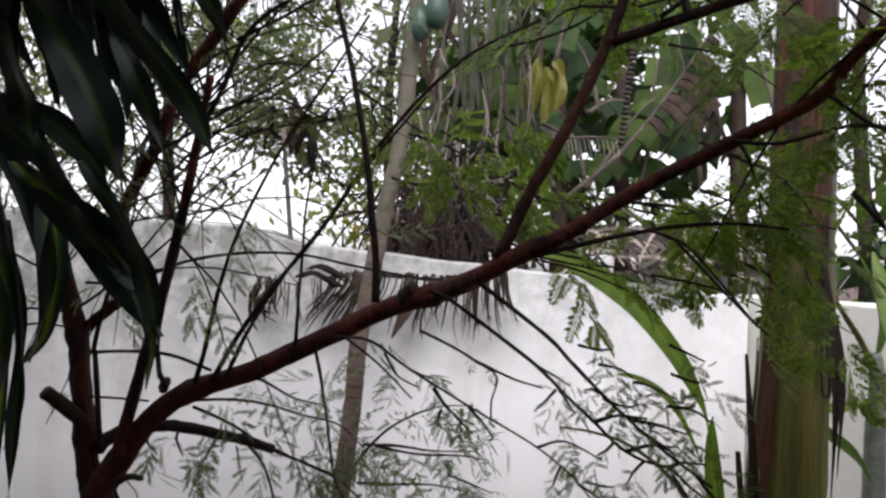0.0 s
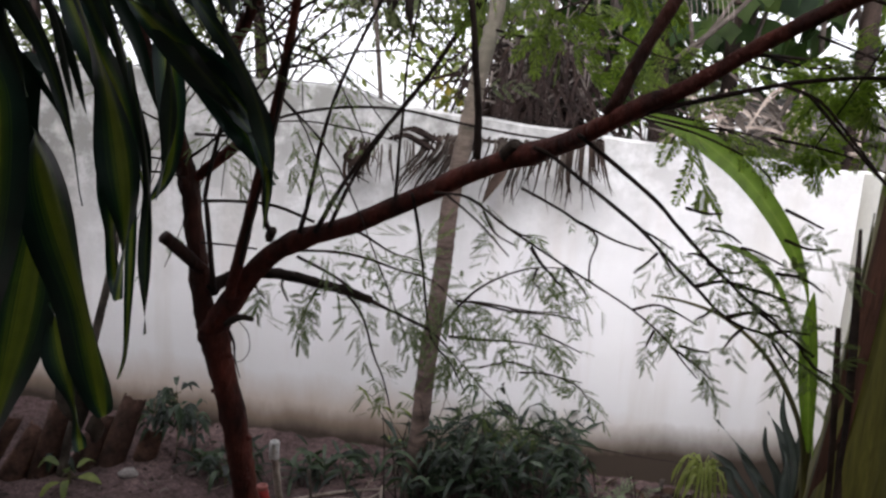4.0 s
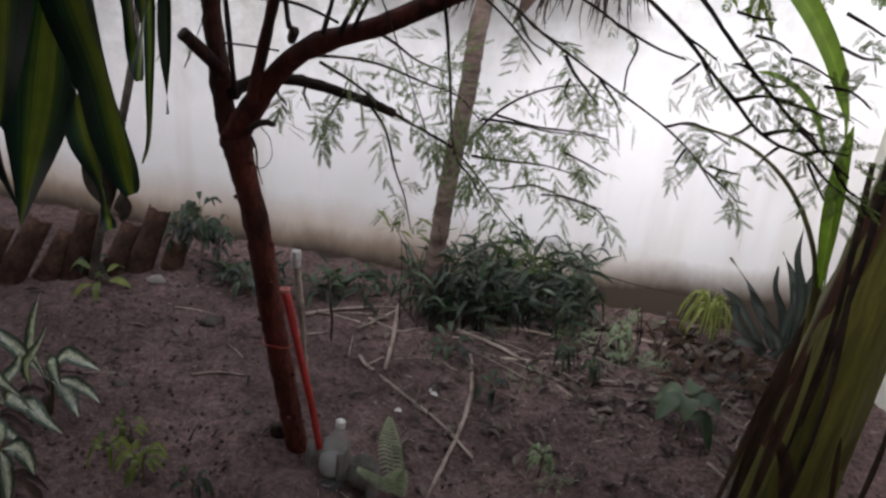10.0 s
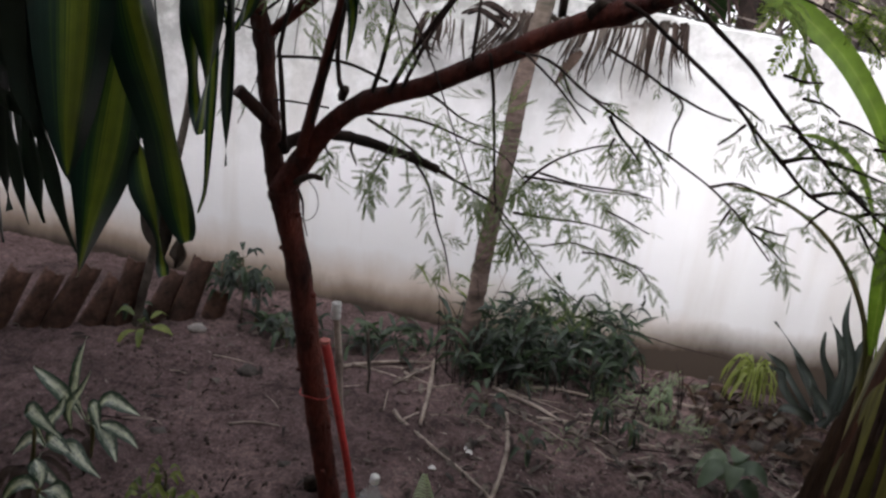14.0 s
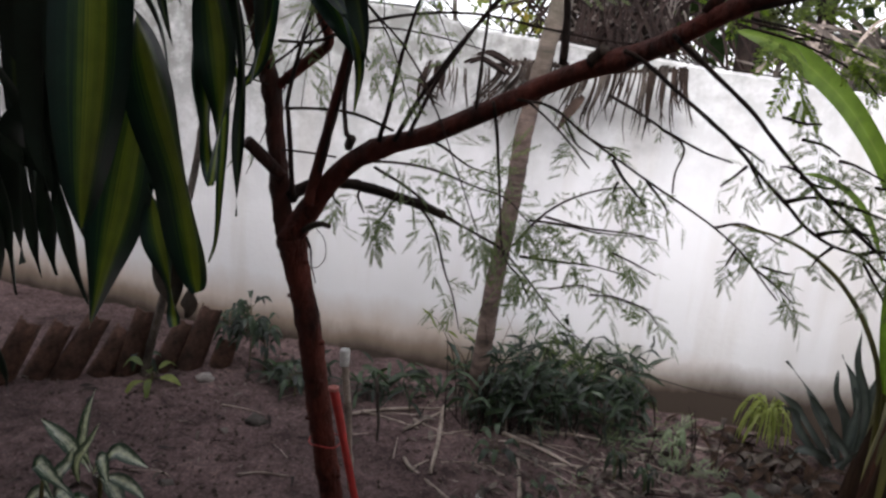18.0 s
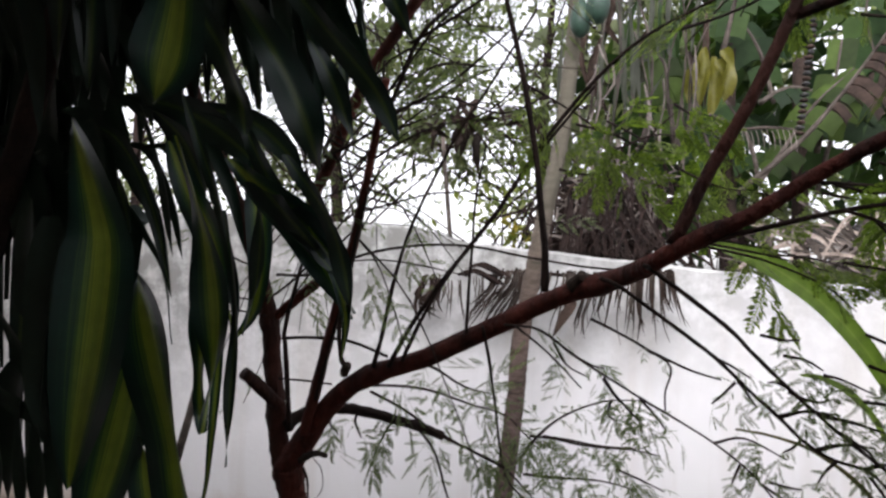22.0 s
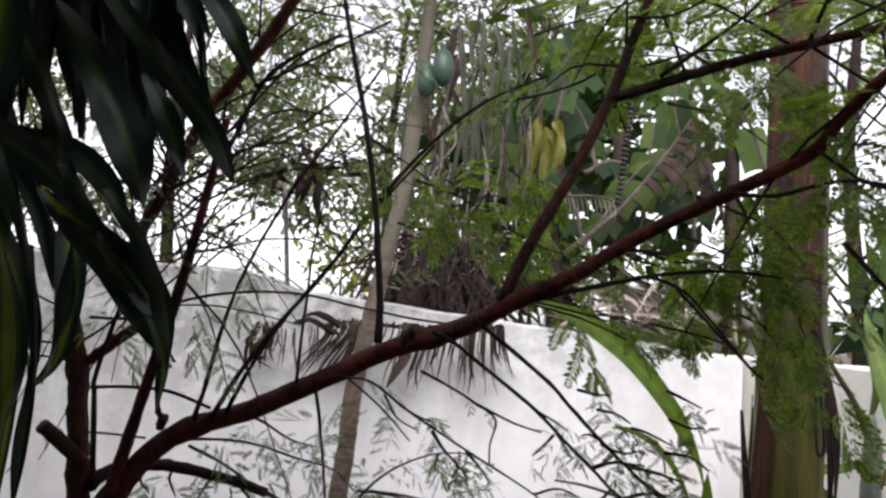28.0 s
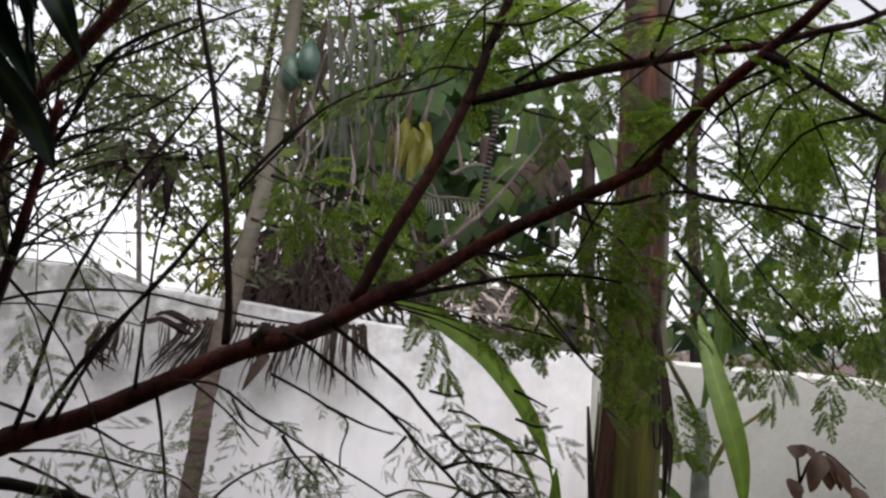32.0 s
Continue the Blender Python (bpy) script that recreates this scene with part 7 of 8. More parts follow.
for line, wide in (
        ([(0.358, 4.55, 2.723), (0.356, 4.55, 2.557), (0.324, 4.55, 2.382)], 0.075),
        ([(0.408, 4.55, 2.673), (0.421, 4.55, 2.497), (0.388, 4.55, 2.333)], 0.07),
        ([(0.452, 4.55, 2.711), (0.476, 4.55, 2.593), (0.458, 4.55, 2.42)], 0.075),
        ([(0.426, 4.55, 2.653), (0.456, 4.55, 2.536), (0.502, 4.55, 2.458)], 0.065),
        ([(0.327, 4.55, 2.655), (0.302, 4.55, 2.538), (0.287, 4.55, 2.421)], 0.075),):
    part("leaf", blade(line, wide, None, 6, 0.9, 0.5, 0.3, (RNG.uniform(-0.6, 0.6), -1, 0), 0.35), YELLOW, clump, "hanging yellow leaf")

# comb-like dry frond and pale tangle over the coping
comb = thing("dry_fan_frond", "pale comb-like dry palm frond beyond the wall", "palm frond")
R2 = [(0.376, 4.4, 2.33), (0.445, 4.4, 2.302), (0.531, 4.4, 2.257), (0.649, 4.4, 2.262), (0.772, 4.4, 2.252)]
part("rachis", tube(R2, 0.012, 0.006, 6, 5, 0.05), DRY, comb)
l2 = curve_points(R2, 10)
for k in range(0, len(l2), 2):
    part("leaflet", blade([l2[k], l2[k] + (0.015, -0.01, -0.06), l2[k] + (0.02, 0, -0.12)], 0.011, None, 3, 0.3, 0.4, 0.5, (-0.032, 0.018, 0), 0, 3), PALE_DRY, comb)
tangle = thing("dry_frond_heap", "bleached tangle of dry fronds on the wall top", "palm frond")
for k in range(46):
    p = np.array((0.917, 4.2, 1.621)) + (RNG.uniform(-0.30, 0.22), RNG.uniform(-0.15, 0.35), RNG.uniform(-0.1, 0.12))
    d = np.array([RNG.uniform(-1, 1), RNG.uniform(-0.3, 0.3), RNG.uniform(-0.7, 0.9)])
    d /= np.linalg.norm(d)
    ln = RNG.uniform(0.12, 0.3)
    part("dead_frond", blade([p - d * ln, p + (0, 0, 0.03), p + d * ln + (0, 0, -0.05)], RNG.uniform(0.008, 0.024), None, 4, 0.3, 0.4, 0.5, (RNG.uniform(-0.5, 0.5), -1, 0.3), 0.1, 3), DRY if k % 4 else STICK, tangle)
for (x0, y0, z0), (x1, y1, z1) in zip([(1.044, 4.1, 1.467), (1.332, 4.1, 1.514), (1.292, 4.1, 1.538), (0.79, 4.1, 1.53)], [(1.06, 4.1, 1.819), (1.283, 4.1, 1.888), (1.383, 4.1, 1.544), (1.076, 4.1, 1.711)]):
    part("dead_frond", tube([(x0, y0, z0), ((x0 + x1) / 2 + 0.01, y0, (z0 + z1) / 2), (x1, y1, z1)], 0.014, 0.007, 6, 4, 0.1), STICK if x0 > 1 else DRY, tangle)

# dark ridged flower stalk hanging from the clump
VL = curve_points([(0.881, 4.5, 3.232), (0.874, 4.5, 2.986), (0.863, 4.5, 2.741), (0.843, 4.5, 2.499), (0.819, 4.5, 2.249)], 9)
part("flower_stalk", tube(VL[::4], 0.008, 0.006, 6, 3, 0.0), CORD, clump, "dark ridged flower stalk")
for k, p in enumerate(VL):
    part("bract", lathe([(0.006, -0.012), (0.020, -0.006), (0.022, 0.004), (0.007, 0.012)], 8, tuple(p)), CORD if k % 2 else DRY_BROWN, clump)

nest = thing("dry_leaf_nest", "clump of brown dry leaves caught in twigs", "dry leaves")
NB = np.array((-0.417, 2.6, 1.932))
for k in range(34):
    p = NB + RNG.randn(3) * (0.07, 0.04, 0.035)
    d = RNG.randn(3)
    d /= np.linalg.norm(d)
    part("leaf", blade([p, p + d * 0.05 + (0, 0, 0.01), p + d * 0.08 + (0, 0, -0.02)], 0.022, None, 3, 0.4, 0.5, 0.2, RNG.randn(3), 0.1, 3), DRY_BROWN, nest)


# ---- trees and shrubs beyond the wall ----
RNG.seed(26)
def leaf_cloud(centres, per, spreadv, size, shape=None):
    """Many small pointed leaves round the given centres."""
    c = np.repeat(np.asarray(centres, float), per, 0)
    n = len(c)
    p = c + RNG.randn(n, 3) * spreadv
    d = RNG.randn(n, 3) + (0, 0, -0.35)
    d /= np.linalg.norm(d, axis=1)[:, None]
    s = np.cross(d, RNG.randn(n, 3))
    s /= np.linalg.norm(s, axis=1)[:, None] + 1e-9
    ln = (size * RNG.uniform(0.6, 1.3, n))[:, None]
    nrm = np.cross(d, s)
    v = np.stack([p, p + d * ln * 0.45 + s * ln * 0.24 + nrm * ln * 0.06, p + d * ln, p + d * ln * 0.45 - s * ln * 0.24 + nrm * ln * 0.06], 1).reshape(-1, 3)
    sh = shape or Shape()
    return sh.add(v, [(4 * i, 4 * i + 1, 4 * i + 2, 4 * i + 3) for i in range(n)])


def far_tree(x, y, height, width, clumps, per, size, label, low=1.6, material=FAR_LEAF):
    t = thing("background_tree", label, "tree", "trees beyond the wall")
    t.location = (x, y, 0)
    part("trunk", tube([(0, 0, -0.1), (0.05, 0, height * 0.3), (-0.05, 0.05, height * 0.65), (0.05, 0, height)], 0.10, 0.03, 10, 6, 0.06), BARK_DARK, t)
    centres = []
    for k in range(clumps):
        g, z = RNG.uniform(0, 2 * math.pi), RNG.uniform(low, height)
        r = width * math.sqrt(RNG.rand())
        e = np.array([r * math.cos(g), r * math.sin(g) * 0.6, z])
        b = np.array([0, 0, max(0.5, z - r * 0.7)])
        if k % 3 == 0:
            part("branch", tube([b, (b + e) / 2 + (0, 0, 0.08), e], 0.018, 0.004, 5, 4, 0.1), BARK_DARK, t)
        centres.append(e)
    twigs = Shape()
    for e in centres:
        for j in range(5):
            d = RNG.randn(3) * (0.5, 0.3, 0.4)
            tube([e, e + d * 0.5 + RNG.randn(3) * 0.05, e + d], 0.009, 0.003, 4, 3, 0.1, twigs)
    tagged(part("brushwood", twigs, BARK_DARK, t), "fine bare twigs of the crown", kind="stuff")
    part("crown", leaf_cloud(centres, per, (0.17, 0.16, 0.11), size), material, t)


far_tree(-3.4, 8.2, 5.2, 2.0, 56, 84, 0.11, "sparse leafy tree beyond the wall", 2.5)
far_tree(-1.0, 8.6, 5.2, 2.1, 72, 84, 0.11, "thin-leaved tree beyond the wall", 2.4)
far_tree(0.9, 7.6, 5.2, 1.4, 62, 100, 0.10, "leafy green tree beyond the wall", 1.8)
far_tree(3.3, 6.8, 5.0, 1.4, 22, 80, 0.09, "dense dark green tree beyond the wall", 1.2)
far_tree(4.8, 6.2, 4.6, 1.6, 30, 80, 0.09, "dense dark green tree beyond the side wall", 1.0)
far_tree(-6.0, 8.0, 4.6, 2.0, 40, 70, 0.11, "leafy tree beyond the wall", 1.6)
for cx, cy, cz, wide, high, n, m, label in (
        (0.35, 5.6, 2.3, 0.4, 0.6, 9, BROAD_DARK, "broad-leaved dark shrub beyond the wall"), (1.1, 5.9, 2.8, 0.5, 0.8, 15, BROAD_DARK, "broad-leaved dark shrub beyond the wall"),
        (0.6, 6.2, 3.3, 0.6, 0.6, 18, BANANA, "broad-leaved green shrub beyond the wall"), (1.9, 5.8, 3.2, 0.5, 0.6, 3, BANANA, "broad-leaved green shrub beyond the wall"),
        (-0.1, 6.4, 2.9, 0.4, 0.6, 9, FAR_LEAF, "thin leafy shrub beyond the wall"), (2.6, 5.0, 2.0, 0.5, 0.5, 6, BROAD_DARK, "dark shrub beyond the side wall")):
    bush = thing("background_shrub", label, "shrub", "shrubs beyond the wall")
    part("stem", tube([(cx, cy, -0.05), (cx + 0.05, cy, cz * 0.5), (cx, cy, cz)], 0.03, 0.01, 8, 5, 0.1), BARK_DARK, bush)
    cs = np.array([cx, cy, cz]) + RNG.uniform(-1, 1, (n, 3)) * (wide, 0.3, high)
    part("leaves", leaf_cloud(cs, 22, (0.16, 0.12, 0.14), 0.24), m, bush)
shrub = thing("background_shrub", "light green shrub with orange leaves just over the wall", "shrub")
SC = [(-0.766, 4.6, 1.8), (-0.61, 4.5, 1.707), (-0.58, 4.6, 1.908), (-0.862, 4.7, 1.902)]
part("leaves", leaf_cloud(SC, 45, (0.10, 0.08, 0.08), 0.07), LIME, shrub)
part("dry_leaves", leaf_cloud([(-0.595, 4.4, 1.733), (-0.545, 4.4, 1.69)], 14, (0.05, 0.04, 0.03), 0.06), YELLOW, shrub)
part("stem", tube([(-0.657, 4.6, 1.267), (-0.699, 4.6, 1.58), (-0.706, 4.6, 1.868)], 0.012, 0.004, 6, 4, 0.1), BARK_DARK, shrub)
post = thing("utility_post", "thin grey post beyond the wall", "post")
part("shaft", tube([(-1.048, 6, -1.351), (-1.243, 6, 0.4), (-1.418, 6, 1.967), (-1.485, 6, 2.566)], 0.02, 0.018, 8, 3, 0.0), DRY, post)

# ---- things on the soil and against the wall ----
def barrel_tile():
    """A half-round clay roof tile, tapered, with thickness."""
    v, f = [], []
    n, m = 9, 7
    for layer in (1.0, 0.84):
        for i in range(m):
            rise = 0.42 * i / (m - 1)
            r = (0.088 - 0.018 * i / (m - 1)) * layer
            for j in range(n):
                a = math.pi * j / (n - 1)
                k = 1 + 0.02 * noise.noise(Vector((i * 0.7, j * 0.5, layer)))
                v.append((r * k * math.cos(a), -r * k * math.sin(a), rise + (0.012 * noise.noise(Vector((j * 0.9, layer, 3))) if i == m - 1 else 0.0)))
    for i in range(m - 1):
        for j in range(n - 1):
            a = i * n + j
            f.append((a, a + 1, a + n + 1, a + n))
            b = a + n * m
            f.append((b + n, b + n + 1, b + 1, b))
    o = n * m
    for i in range(m - 1):
        for j in (0, n - 1):
            a = i * n + j
            q = (a, a + n, a + n + o, a + o)
            f.append(q if j == 0 else q[::-1])
    for i in (0, m - 1):
        for j in range(n - 1):
            a = i * n + j
            q = (a, a + o, a + 1 + o, a + 1)
            f.append(q if i == 0 else q[::-1])
    return Shape().add(v, f)


tile_mesh = barrel_tile().mesh("clay_tile", TILE)
for k in range(10):
    f = k / 9
    x, y = -2.66 + 0.95 * f + RNG.uniform(-0.012, 0.012), 2.64 + 0.70 * f
    t = new("roof_tile", tile_mesh)
    t.matrix_world = pose(x, y + 0.02 * (k % 2), -0.07 + 0.012 * RNG.randn(), -6 + 3 * RNG.randn(), 20 + 3 * RNG.randn() + (8 if k in (3, 5) else 0), 32 + RNG.uniform(-12, 12))
    t.scale = (0.60 + 0.10 * RNG.rand(), 0.75, (0.72 + 0.16 * RNG.rand()) * (0.55 if k == 9 else 1.0))
    tagged(t, "old clay barrel roof tile standing on end in the soil", "roof tile", "roof tiles edging the bed")

leaning = thing("wooden_pole", "weathered wooden pole stuck in the soil before the tiles", "pole")
part("shaft", tube([(-1.949, 3.12, -0.097), (-1.9, 3.12, 0.101), (-1.838, 3.12, 0.323), (-1.694, 3.12, 0.846), (-1.654, 3.12, 1.028), (-1.624, 3.12, 1.224)], 0.021, 0.012, 10, 5, 0.06), DRY, leaning)

PINK = rough_mat("worn_red_paint", (0.42, 0.12, 0.10), (0.55, 0.22, 0.18), 30, 90, 0.6, 0.2)
tool = thing("red_pipe", "red painted metal pipe leaning on the trunk", "pipe")
RP = [(-0.631, 2.22, 0.592), (-0.613, 2.22, 0.529), (-0.589, 2.21, 0.452), (-0.555, 2.2, 0.341), (-0.524, 2.19, 0.235), (-0.5, 2.18, 0.143)]
part("shaft", tube(RP, [0.0125, 0.0125, 0.0105, 0.010, 0.010, 0.010], None, 12, 4, 0.02), RED, tool)
part("rim", lathe([(0.0135, -0.004), (0.0145, 0.0), (0.0145, 0.004), (0.010, 0.006), (0.007, 0.002)], 14, tuple(np.array(RP[0]) + (0, -0.001, 0.004))), PINK, tool, "worn pale end")
trunk_ring = thing("red_ring", "thin red ring round the trunk", "string")
c0 = np.array((-0.683, 2.305, 0.387))
part("loop", tube([c0 + (0.046 * math.cos(g), 0.046 * math.sin(g), 0.004 * math.sin(3 * g)) for g in np.linspace(0, 2 * math.pi, 14)], 0.0022, 0.0022, 6, 3, 0.1), RED, trunk_ring)

stake = thing("wooden_stake", "thin wooden stake with a white plastic cap", "stake")
SK = [(-0.697, 2.45, 0.587), (-0.689, 2.45, 0.517), (-0.678, 2.45, 0.424), (-0.666, 2.45, 0.309), (-0.652, 2.45, 0.145)]
part("shaft", tube(SK, 0.011, 0.010, 8, 5, 0.15), STICK, stake)
part("cap", lathe([(0.013, -0.03), (0.0145, -0.028), (0.0145, 0.018), (0.013, 0.022), (0.010, 0.022), (0.010, 0.012)], 14, tuple(np.array(SK[0]) + (0, 0, 0.0))), WHITE_CAP, stake)
part("wrap", tube([np.array(SK[1]) + (0.084, 0.039, 0), np.array(SK[2]) + (0.085, 0.039, 0), np.array(SK[3]) + (0.078, 0.038, 0)], 0.006, 0.004, 6, 5, 0.3), DRY, stake)

bottle = thing("plastic_bottle", "clear plastic bottle half full of cloudy water", "bottle")
BT = np.array((-0.489, 2.26, 0.198))
tilt = Matrix.Rotation(radians(7), 3, "Y")
bb = Vector((BT[0] - 0.012, BT[1], BT[2] - 0.285))
outer = [(0.030, 0.0), (0.041, 0.006), (0.043, 0.02), (0.043, 0.15), (0.042, 0.175), (0.036, 0.20), (0.024, 0.225), (0.0145, 0.245), (0.0135, 0.262)]
part("body", lathe(outer, 24, bb, tilt), PET, bottle)
part("water", lathe([(0.027, 0.004), (0.038, 0.010), (0.040, 0.02), (0.040, 0.135), (0.002, 0.136)], 24, bb, tilt), SILT, bottle, "cloudy grey water")
part("cap", lathe([(0.0135, 0.258), (0.0140, 0.261), (0.0140, 0.277), (0.0125, 0.280), (0.002, 0.281)], 20, bb, tilt), WHITE_CAP, bottle, "white screw cap")


def shard(cx, cy, r, a0, a1, height, thick=0.008, z0=-0.03):
    """A curved piece of a broken pot."""
    v, f = [], []
    n = 12
    for rr in (r, r - thick):
        for z in (z0, z0 + height):
            for i in range(n):
                a = a0 + (a1 - a0) * i / (n - 1)
                v.append((cx + rr * math.cos(a), cy + rr * math.sin(a), z + (0.012 * noise.noise(Vector((i * 0.5, r * 9, 0))) if z > z0 else 0)))
    for i in range(n - 1):
        f += [(i, i + 1, n + i + 1, n + i), (2 * n + i + 1, 2 * n + i, 3 * n + i, 3 * n + i + 1), (n + i, n + i + 1, 3 * n + i + 1, 3 * n + i)]
    f += [(0, n, 3 * n, 2 * n), (n - 1, 3 * n - 1, 4 * n - 1, 2 * n - 1)]
    return Shape().add(v, f)


pot = thing("broken_pot", "broken grey pot pieces standing in the soil", "pot")
pb = (-0.545, 2.14, 0)
part("shard", shard(bb.x, bb.y, 0.064, 2.5, 3.95, 0.13), ROOF_GREY, pot)
part("shard", shard(bb.x, bb.y, 0.064, -0.8, 0.6, 0.13), ROOF_GREY, pot)
part("shard", shard(bb.x, bb.y, 0.066, 0.9, 2.2, 0.10), ROOF_GREY, pot)
# near-black lump painted in for the shade inside the pot
part("dark_hollow", lump((bb.x + 0.01, bb.y - 0.05, 0.004), (0.062, 0.05, 0.012), None, 0.2, 2, 8), CORD, pot, "black lump standing for the pot's shaded hollow")
part("shard", shard(-0.385, 2.235, 0.05, -1.0, 0.6, 0.105), ROOF_GREY, pot, "pale broken rim piece")
stump = thing("soil_mound", "low mound of packed soil by the trunk", "mound")
part("body", lump((pb[0] - 0.02, pb[1] - 0.02, 0.0), (0.10, 0.10, 0.055), None, 0.2, 3, 5), SOIL, stump)
block = thing("concrete_block", "mossy grey concrete lump beside the bottle", "stone")
kb = (-0.371, 2.261, 0)
part("body", lump((kb[0] - 0.03, kb[1] + 0.02, 0.01), (0.05, 0.05, 0.045), None, 0.35, 3, 2), MOSS, block)
root = thing("root_stub", "dark root stub at the foot of the trunk", "stub")
rb = (-0.684, 2.33, 0)
part("body", tube([(rb[0], rb[1], -0.02), (rb[0] - 0.005, rb[1] - 0.005, 0.035), (rb[0] - 0.01, rb[1] - 0.01, 0.075)], 0.025, 0.017, 10, 4, 0.12), CUT, root)

def fallen_stick(line, r):
    r *= 1.2
    pts = [(x, y, soil_height(x, y) + r * 0.9) for x, y, z in line]
    if len(pts) == 2:
        pts = [pts[0], tuple((np.array(pts[0]) + pts[1]) / 2), pts[1]]
    s = thing("fallen_stick", "pale dry stick lying on the soil", "stick", "sticks on the soil")
    part("stick", tube(pts, r, r * 0.6, 7, 5, 0.12), STICK, s)


fallen_stick([(-0.621, 2.919, 0), (-0.559, 2.858, 0), (-0.366, 2.722, 0), (-0.212, 2.594, 0), (-0.096, 2.468, 0)], 0.007)
fallen_stick([(-0.217, 3.11, 0), (-0.167, 2.87, 0), (-0.159, 2.617, 0), (-0.174, 2.425, 0), (-0.194, 2.255, 0)], 0.008)
fallen_stick([(-0.595, 3.4, 0), (-0.538, 3.103, 0), (-0.498, 2.855, 0)], 0.009)
fallen_stick([(-0.95, 3.154, 0), (-0.827, 3.27, 0), (-0.695, 3.349, 0), (-0.552, 3.398, 0)], 0.007)
fallen_stick([(-0.306, 3.28, 0), (-0.108, 3.19, 0), (0.062, 3.11, 0)], 0.008)
fallen_stick([(-0.099, 3.127, 0), (0.123, 3.198, 0), (0.327, 3.231, 0)], 0.008)
fallen_stick([(0.36, 3.495, 0), (0.541, 3.508, 0), (0.807, 3.531, 0)], 0.009)
fallen_stick([(-0.692, 3.123, 0), (-0.641, 3.259, 0), (-0.579, 3.384, 0)], 0.006)
fallen_stick([(-0.902, 3.196, 0), (-0.776, 3.202, 0), (-0.643, 3.185, 0)], 0.005)
fallen_stick([(-0.688, 3.246, 0), (-0.548, 3.204, 0), (-0.425, 3.21, 0)], 0.005)
fallen_stick([(-0.234, 3.359, 0), (-0.04, 3.399, 0), (0.156, 3.413, 0)], 0.006)
fallen_stick([(0.072, 3.247, 0), (0.256, 3.283, 0), (0.481, 3.204, 0)], 0.004)
fallen_stick([(0.262, 3.104, 0), (0.435, 3.14, 0), (0.61, 3.197, 0)], 0.004)
fallen_stick([(0.659, 2.708, 0), (0.689, 2.662, 0), (0.718, 2.619, 0)], 0.005)
fallen_stick([(-1.126, 2.574, 0), (-1.061, 2.617, 0), (-0.961, 2.638, 0)], 0.004)
fallen_stick([(-0.572, 2.897, 0), (-0.535, 2.96, 0)], 0.005)
fallen_stick([(0.413, 3.131, 0), (0.562, 3.114, 0), (0.718, 3.203, 0)], 0.004)
fallen_stick([(-0.911, 2.974, 0), (-0.815, 3.041, 0)], 0.003)
fallen_stick([(0.137, 3.007, 0), (0.224, 2.965, 0), (0.349, 3.039, 0)], 0.004)
fallen_stick([(-0.107, 2.897, 0), (0.003, 2.867, 0)], 0.003)
for k in range(70):
    x, y = RNG.uniform(-0.75, 0.9), RNG.uniform(2.95, 3.6)
    a, ln = RNG.uniform(0, math.pi), RNG.uniform(0.05, 0.22)
    if k % 2:
        x, y = RNG.uniform(-1.6, 1.0), RNG.uniform(2.1, 3.6)
        ln *= 0.5
    z = soil_height(x, y) + 0.006
    d = np.array([math.cos(a), 0.6 * math.sin(a), 0]) * ln
    s = thing("twig_litter", "short dry twig on the soil", "twig", "twigs on the soil")
    part("twig", tube([np.array([x, y, z]) - d, (x, y, z + 0.006), np.array([x, y, z]) + d], RNG.uniform(0.0015, 0.004), 0.0012, 5, 3, 0.15), STICK if k % 3 else BARK_DARK, s)

for x, y, z in [(-0.311, 2.797, 0), (-0.275, 2.762, 0), (-0.375, 2.644, 0), (-0.326, 3.097, 0)]:
    p = thing("fallen_petal", "small white fallen petal on the soil", "petal", "petals on the soil")
    z = soil_height(x, y) + 0.006
    a = RNG.uniform(0, 6)
    part("petal", blade([(x, y, z), (x + 0.012 * math.cos(a), y + 0.012 * math.sin(a), z + 0.008), (x + 0.026 * math.cos(a), y + 0.026 * math.sin(a), z + 0.002)], 0.014, None, 3, 0.3, 0.5, 0.2, (0, -0.5, 1), 0, 3), PETAL, p)

for (x, y, z), s in zip([(-1.653, 3.184, 0), (-1.313, 2.437, 0), (-1.264, 2.956, 0), (0.688, 3.436, 0), (0.865, 3.333, 0), (0.918, 3.271, 0), (0.992, 3.434, 0), (0.749, 3.281, 0), (0.323, 3.577, 0), (-0.824, 2.414, 0), (-1.127, 2.202, 0), (1.016, 3.691, 0)], (0.045, 0.03, 0.05, 0.05, 0.06, 0.05, 0.05, 0.04, 0.03, 0.025, 0.025, 0.05)):
    r = thing("stone", "grey-brown stone half sunk in the soil", "stone", "stones on the soil")
    part("body", lump((x, y, soil_height(x, y)), (s, s * 0.8, s * 0.55), None, 0.4, 2, s * 99 + x), PALE_STONE if s == 0.045 else STONE, r)

hang = thing("black_cord", "black cord looped beside the banana stem", "cord")
part("cord", tube([(0.974, 2.5, 1.49), (0.985, 2.5, 1.371), (0.992, 2.5, 1.274), (0.983, 2.5, 1.249), (0.973, 2.5, 1.273), (0.968, 2.5, 1.4), (0.967, 2.5, 1.505)], 0.004, 0.004, 6, 5, 0.03), CORD, hang)

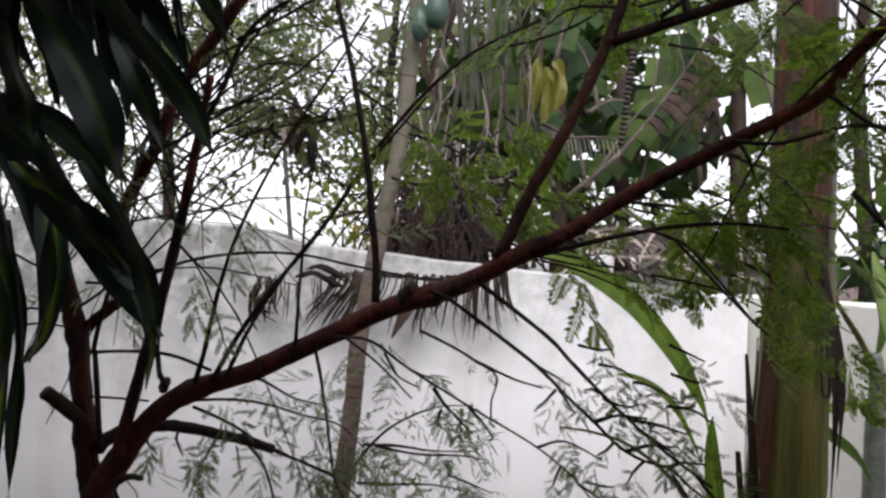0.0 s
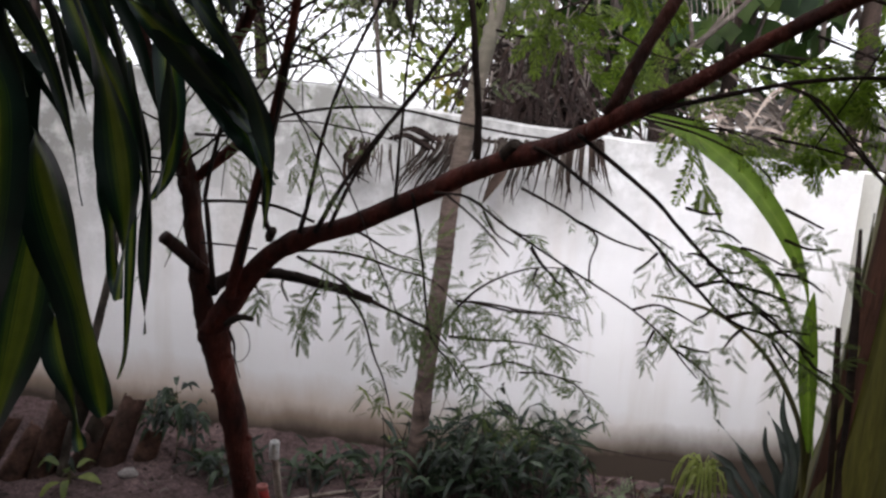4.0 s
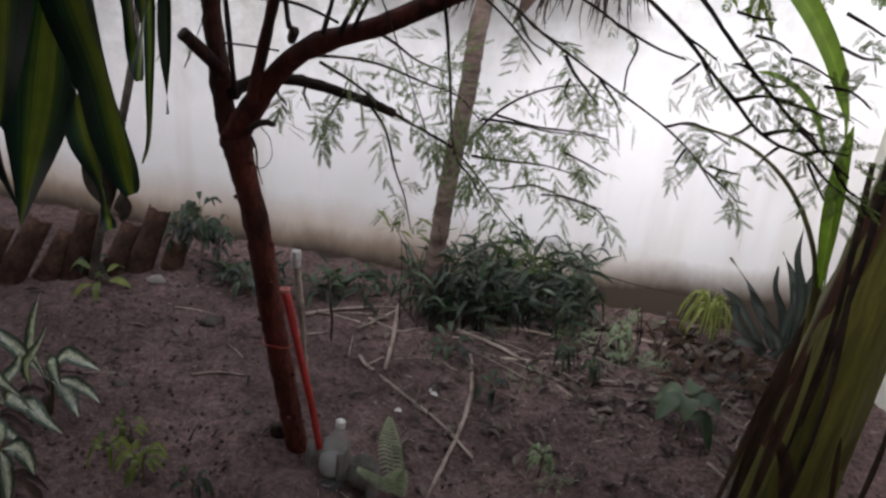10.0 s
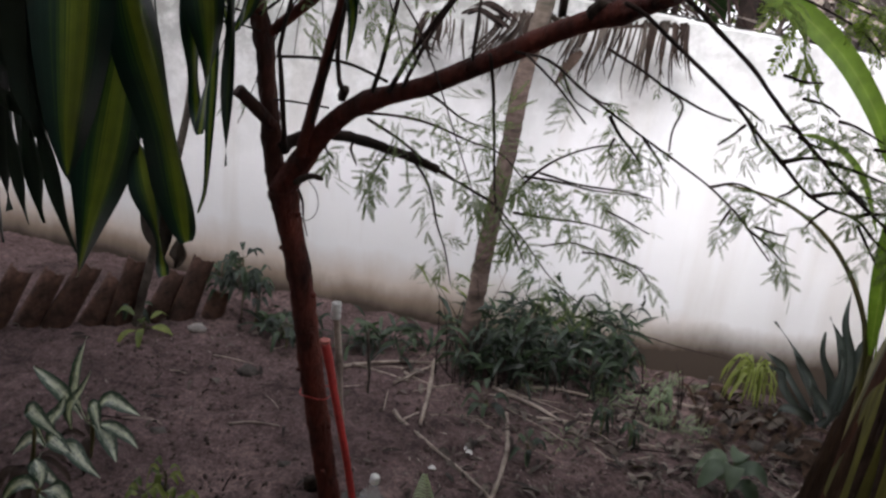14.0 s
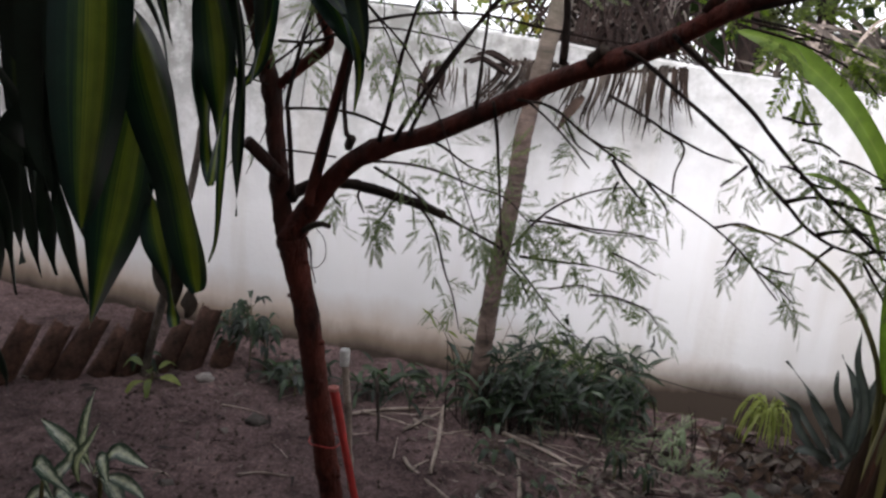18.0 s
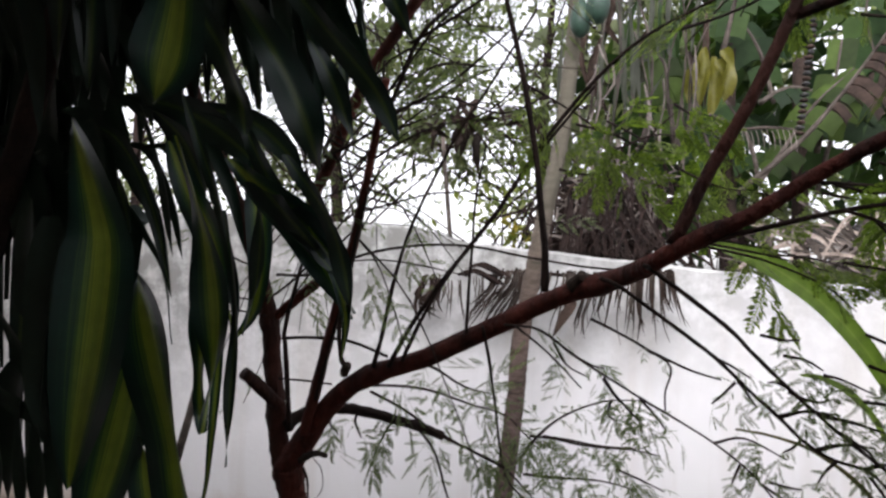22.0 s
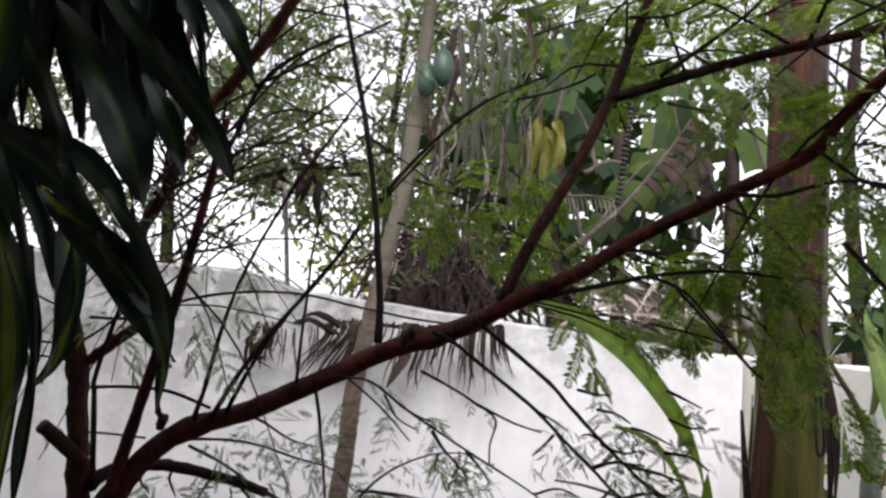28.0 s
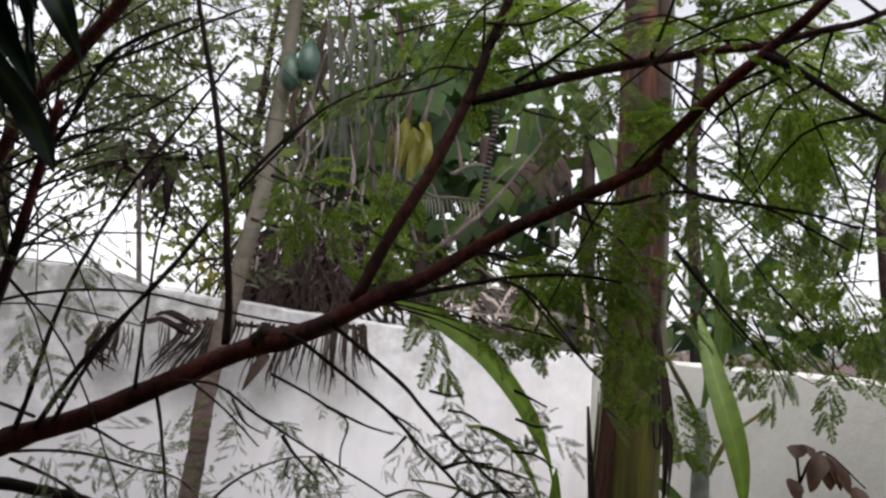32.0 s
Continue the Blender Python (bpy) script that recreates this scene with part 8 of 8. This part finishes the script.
# dark leaf debris, heaped up to darken soil that lies in the banana's shade
heap = thing("dead_leaf_heap", "dark leaf debris heaped beside the snake plant to stand for shade", "dead leaves")
for k in range(90):
    p = np.array([0.824 + 0.20 * RNG.randn(), 3.445 + 0.14 * RNG.randn(), 0.0])
    if p[1] > 3.74 or p[0] > 1.16:
        continue
    p[2] = soil_height(p[0], p[1]) + RNG.uniform(0.005, 0.06)
    a, ln = RNG.uniform(0, 6.28), RNG.uniform(0.06, 0.16)
    d = np.array([math.cos(a), math.sin(a), 0]) * ln
    part("leaf", blade([p, p + d * 0.5 + (0, 0, RNG.uniform(0.01, 0.05)), p + d + (0, 0, RNG.uniform(-0.02, 0.03))], ln * RNG.uniform(0.12, 0.3), None, 4, RNG.uniform(0, 0.8), 0.45, 0.15, (0.4 * RNG.randn(), 0.4 * RNG.randn(), 1.0), 0.08, 3), ROTTEN if k % 4 else DRY, heap)

# dry leaves and crumbs of soil
RNG.seed(27)
litter = Shape()
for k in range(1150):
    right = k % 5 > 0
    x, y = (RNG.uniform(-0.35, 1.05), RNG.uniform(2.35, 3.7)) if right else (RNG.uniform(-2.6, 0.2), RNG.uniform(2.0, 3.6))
    # extra leaves piled here darken the ground in place of the plants' shade
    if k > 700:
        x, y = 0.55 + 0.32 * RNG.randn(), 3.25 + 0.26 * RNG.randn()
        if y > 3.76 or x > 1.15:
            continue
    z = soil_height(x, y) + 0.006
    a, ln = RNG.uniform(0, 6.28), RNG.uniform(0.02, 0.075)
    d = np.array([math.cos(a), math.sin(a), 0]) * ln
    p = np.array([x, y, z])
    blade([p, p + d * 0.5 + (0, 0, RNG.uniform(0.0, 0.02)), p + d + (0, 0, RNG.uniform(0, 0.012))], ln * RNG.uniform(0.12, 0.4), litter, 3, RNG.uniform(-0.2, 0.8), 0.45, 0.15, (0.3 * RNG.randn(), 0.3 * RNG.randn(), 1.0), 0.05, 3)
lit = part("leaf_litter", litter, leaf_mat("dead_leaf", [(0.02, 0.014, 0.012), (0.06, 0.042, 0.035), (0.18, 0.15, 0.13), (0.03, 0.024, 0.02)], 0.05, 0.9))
tagged(lit, "brown and grey dead leaves on the soil, thickened in places to stand for shade", "leaf litter", kind="stuff")
crumbs = Shape()
base = [(0, 0, 1), (0.9, 0, -0.2), (-0.45, 0.8, -0.3), (-0.5, -0.75, -0.2), (0.1, 0.1, -0.9)]
tri = [(0, 1, 2), (0, 2, 3), (0, 3, 1), (4, 2, 1), (4, 3, 2), (4, 1, 3)]
for k in range(9000):
    x, y = RNG.uniform(-2.8, 1.3), RNG.uniform(1.8, 3.75)
    s = 0.0025 + 0.011 * RNG.rand() ** 4
    q = np.array(base) * s * RNG.uniform(0.6, 1.3, (5, 3))
    a = RNG.uniform(0, 6.28)
    q = np.stack([q[:, 0] * math.cos(a) - q[:, 1] * math.sin(a), q[:, 0] * math.sin(a) + q[:, 1] * math.cos(a), q[:, 2]], 1)
    crumbs.add(q + (x, y, soil_height(x, y) + s * 0.2), tri)
chaff = Shape()
for k in range(3200):
    x, y = (RNG.uniform(-0.5, 1.1), RNG.uniform(2.1, 3.7)) if k % 6 else (RNG.uniform(-2.5, 0.3), RNG.uniform(1.9, 3.6))
    a, ln, w = RNG.uniform(0, 6.28), 0.003 + 0.020 * RNG.rand() ** 3, RNG.uniform(0.001, 0.0035)
    c, s = math.cos(a), math.sin(a)
    z = soil_height(x, y) + 0.008
    up = RNG.uniform(-0.004, 0.006)
    chaff.add([(x - c * ln, y - s * ln, z), (x + s * w, y - c * w, z + 0.003), (x + c * ln, y + s * ln, z + up), (x - s * w, y + c * w, z + 0.002)], [(0, 1, 2, 3)])
ch = part("straw_chaff", chaff, leaf_mat("pale_chaff", [(0.12, 0.09, 0.075), (0.26, 0.21, 0.18), (0.06, 0.045, 0.04), (0.38, 0.33, 0.29)], 0.05, 0.9))
tagged(ch, "pale bits of straw and bark on the soil", "debris", kind="stuff")
cr = part("soil_crumbs", crumbs, CLOD)
tagged(cr, "loose crumbs of dark soil", "soil", kind="stuff")
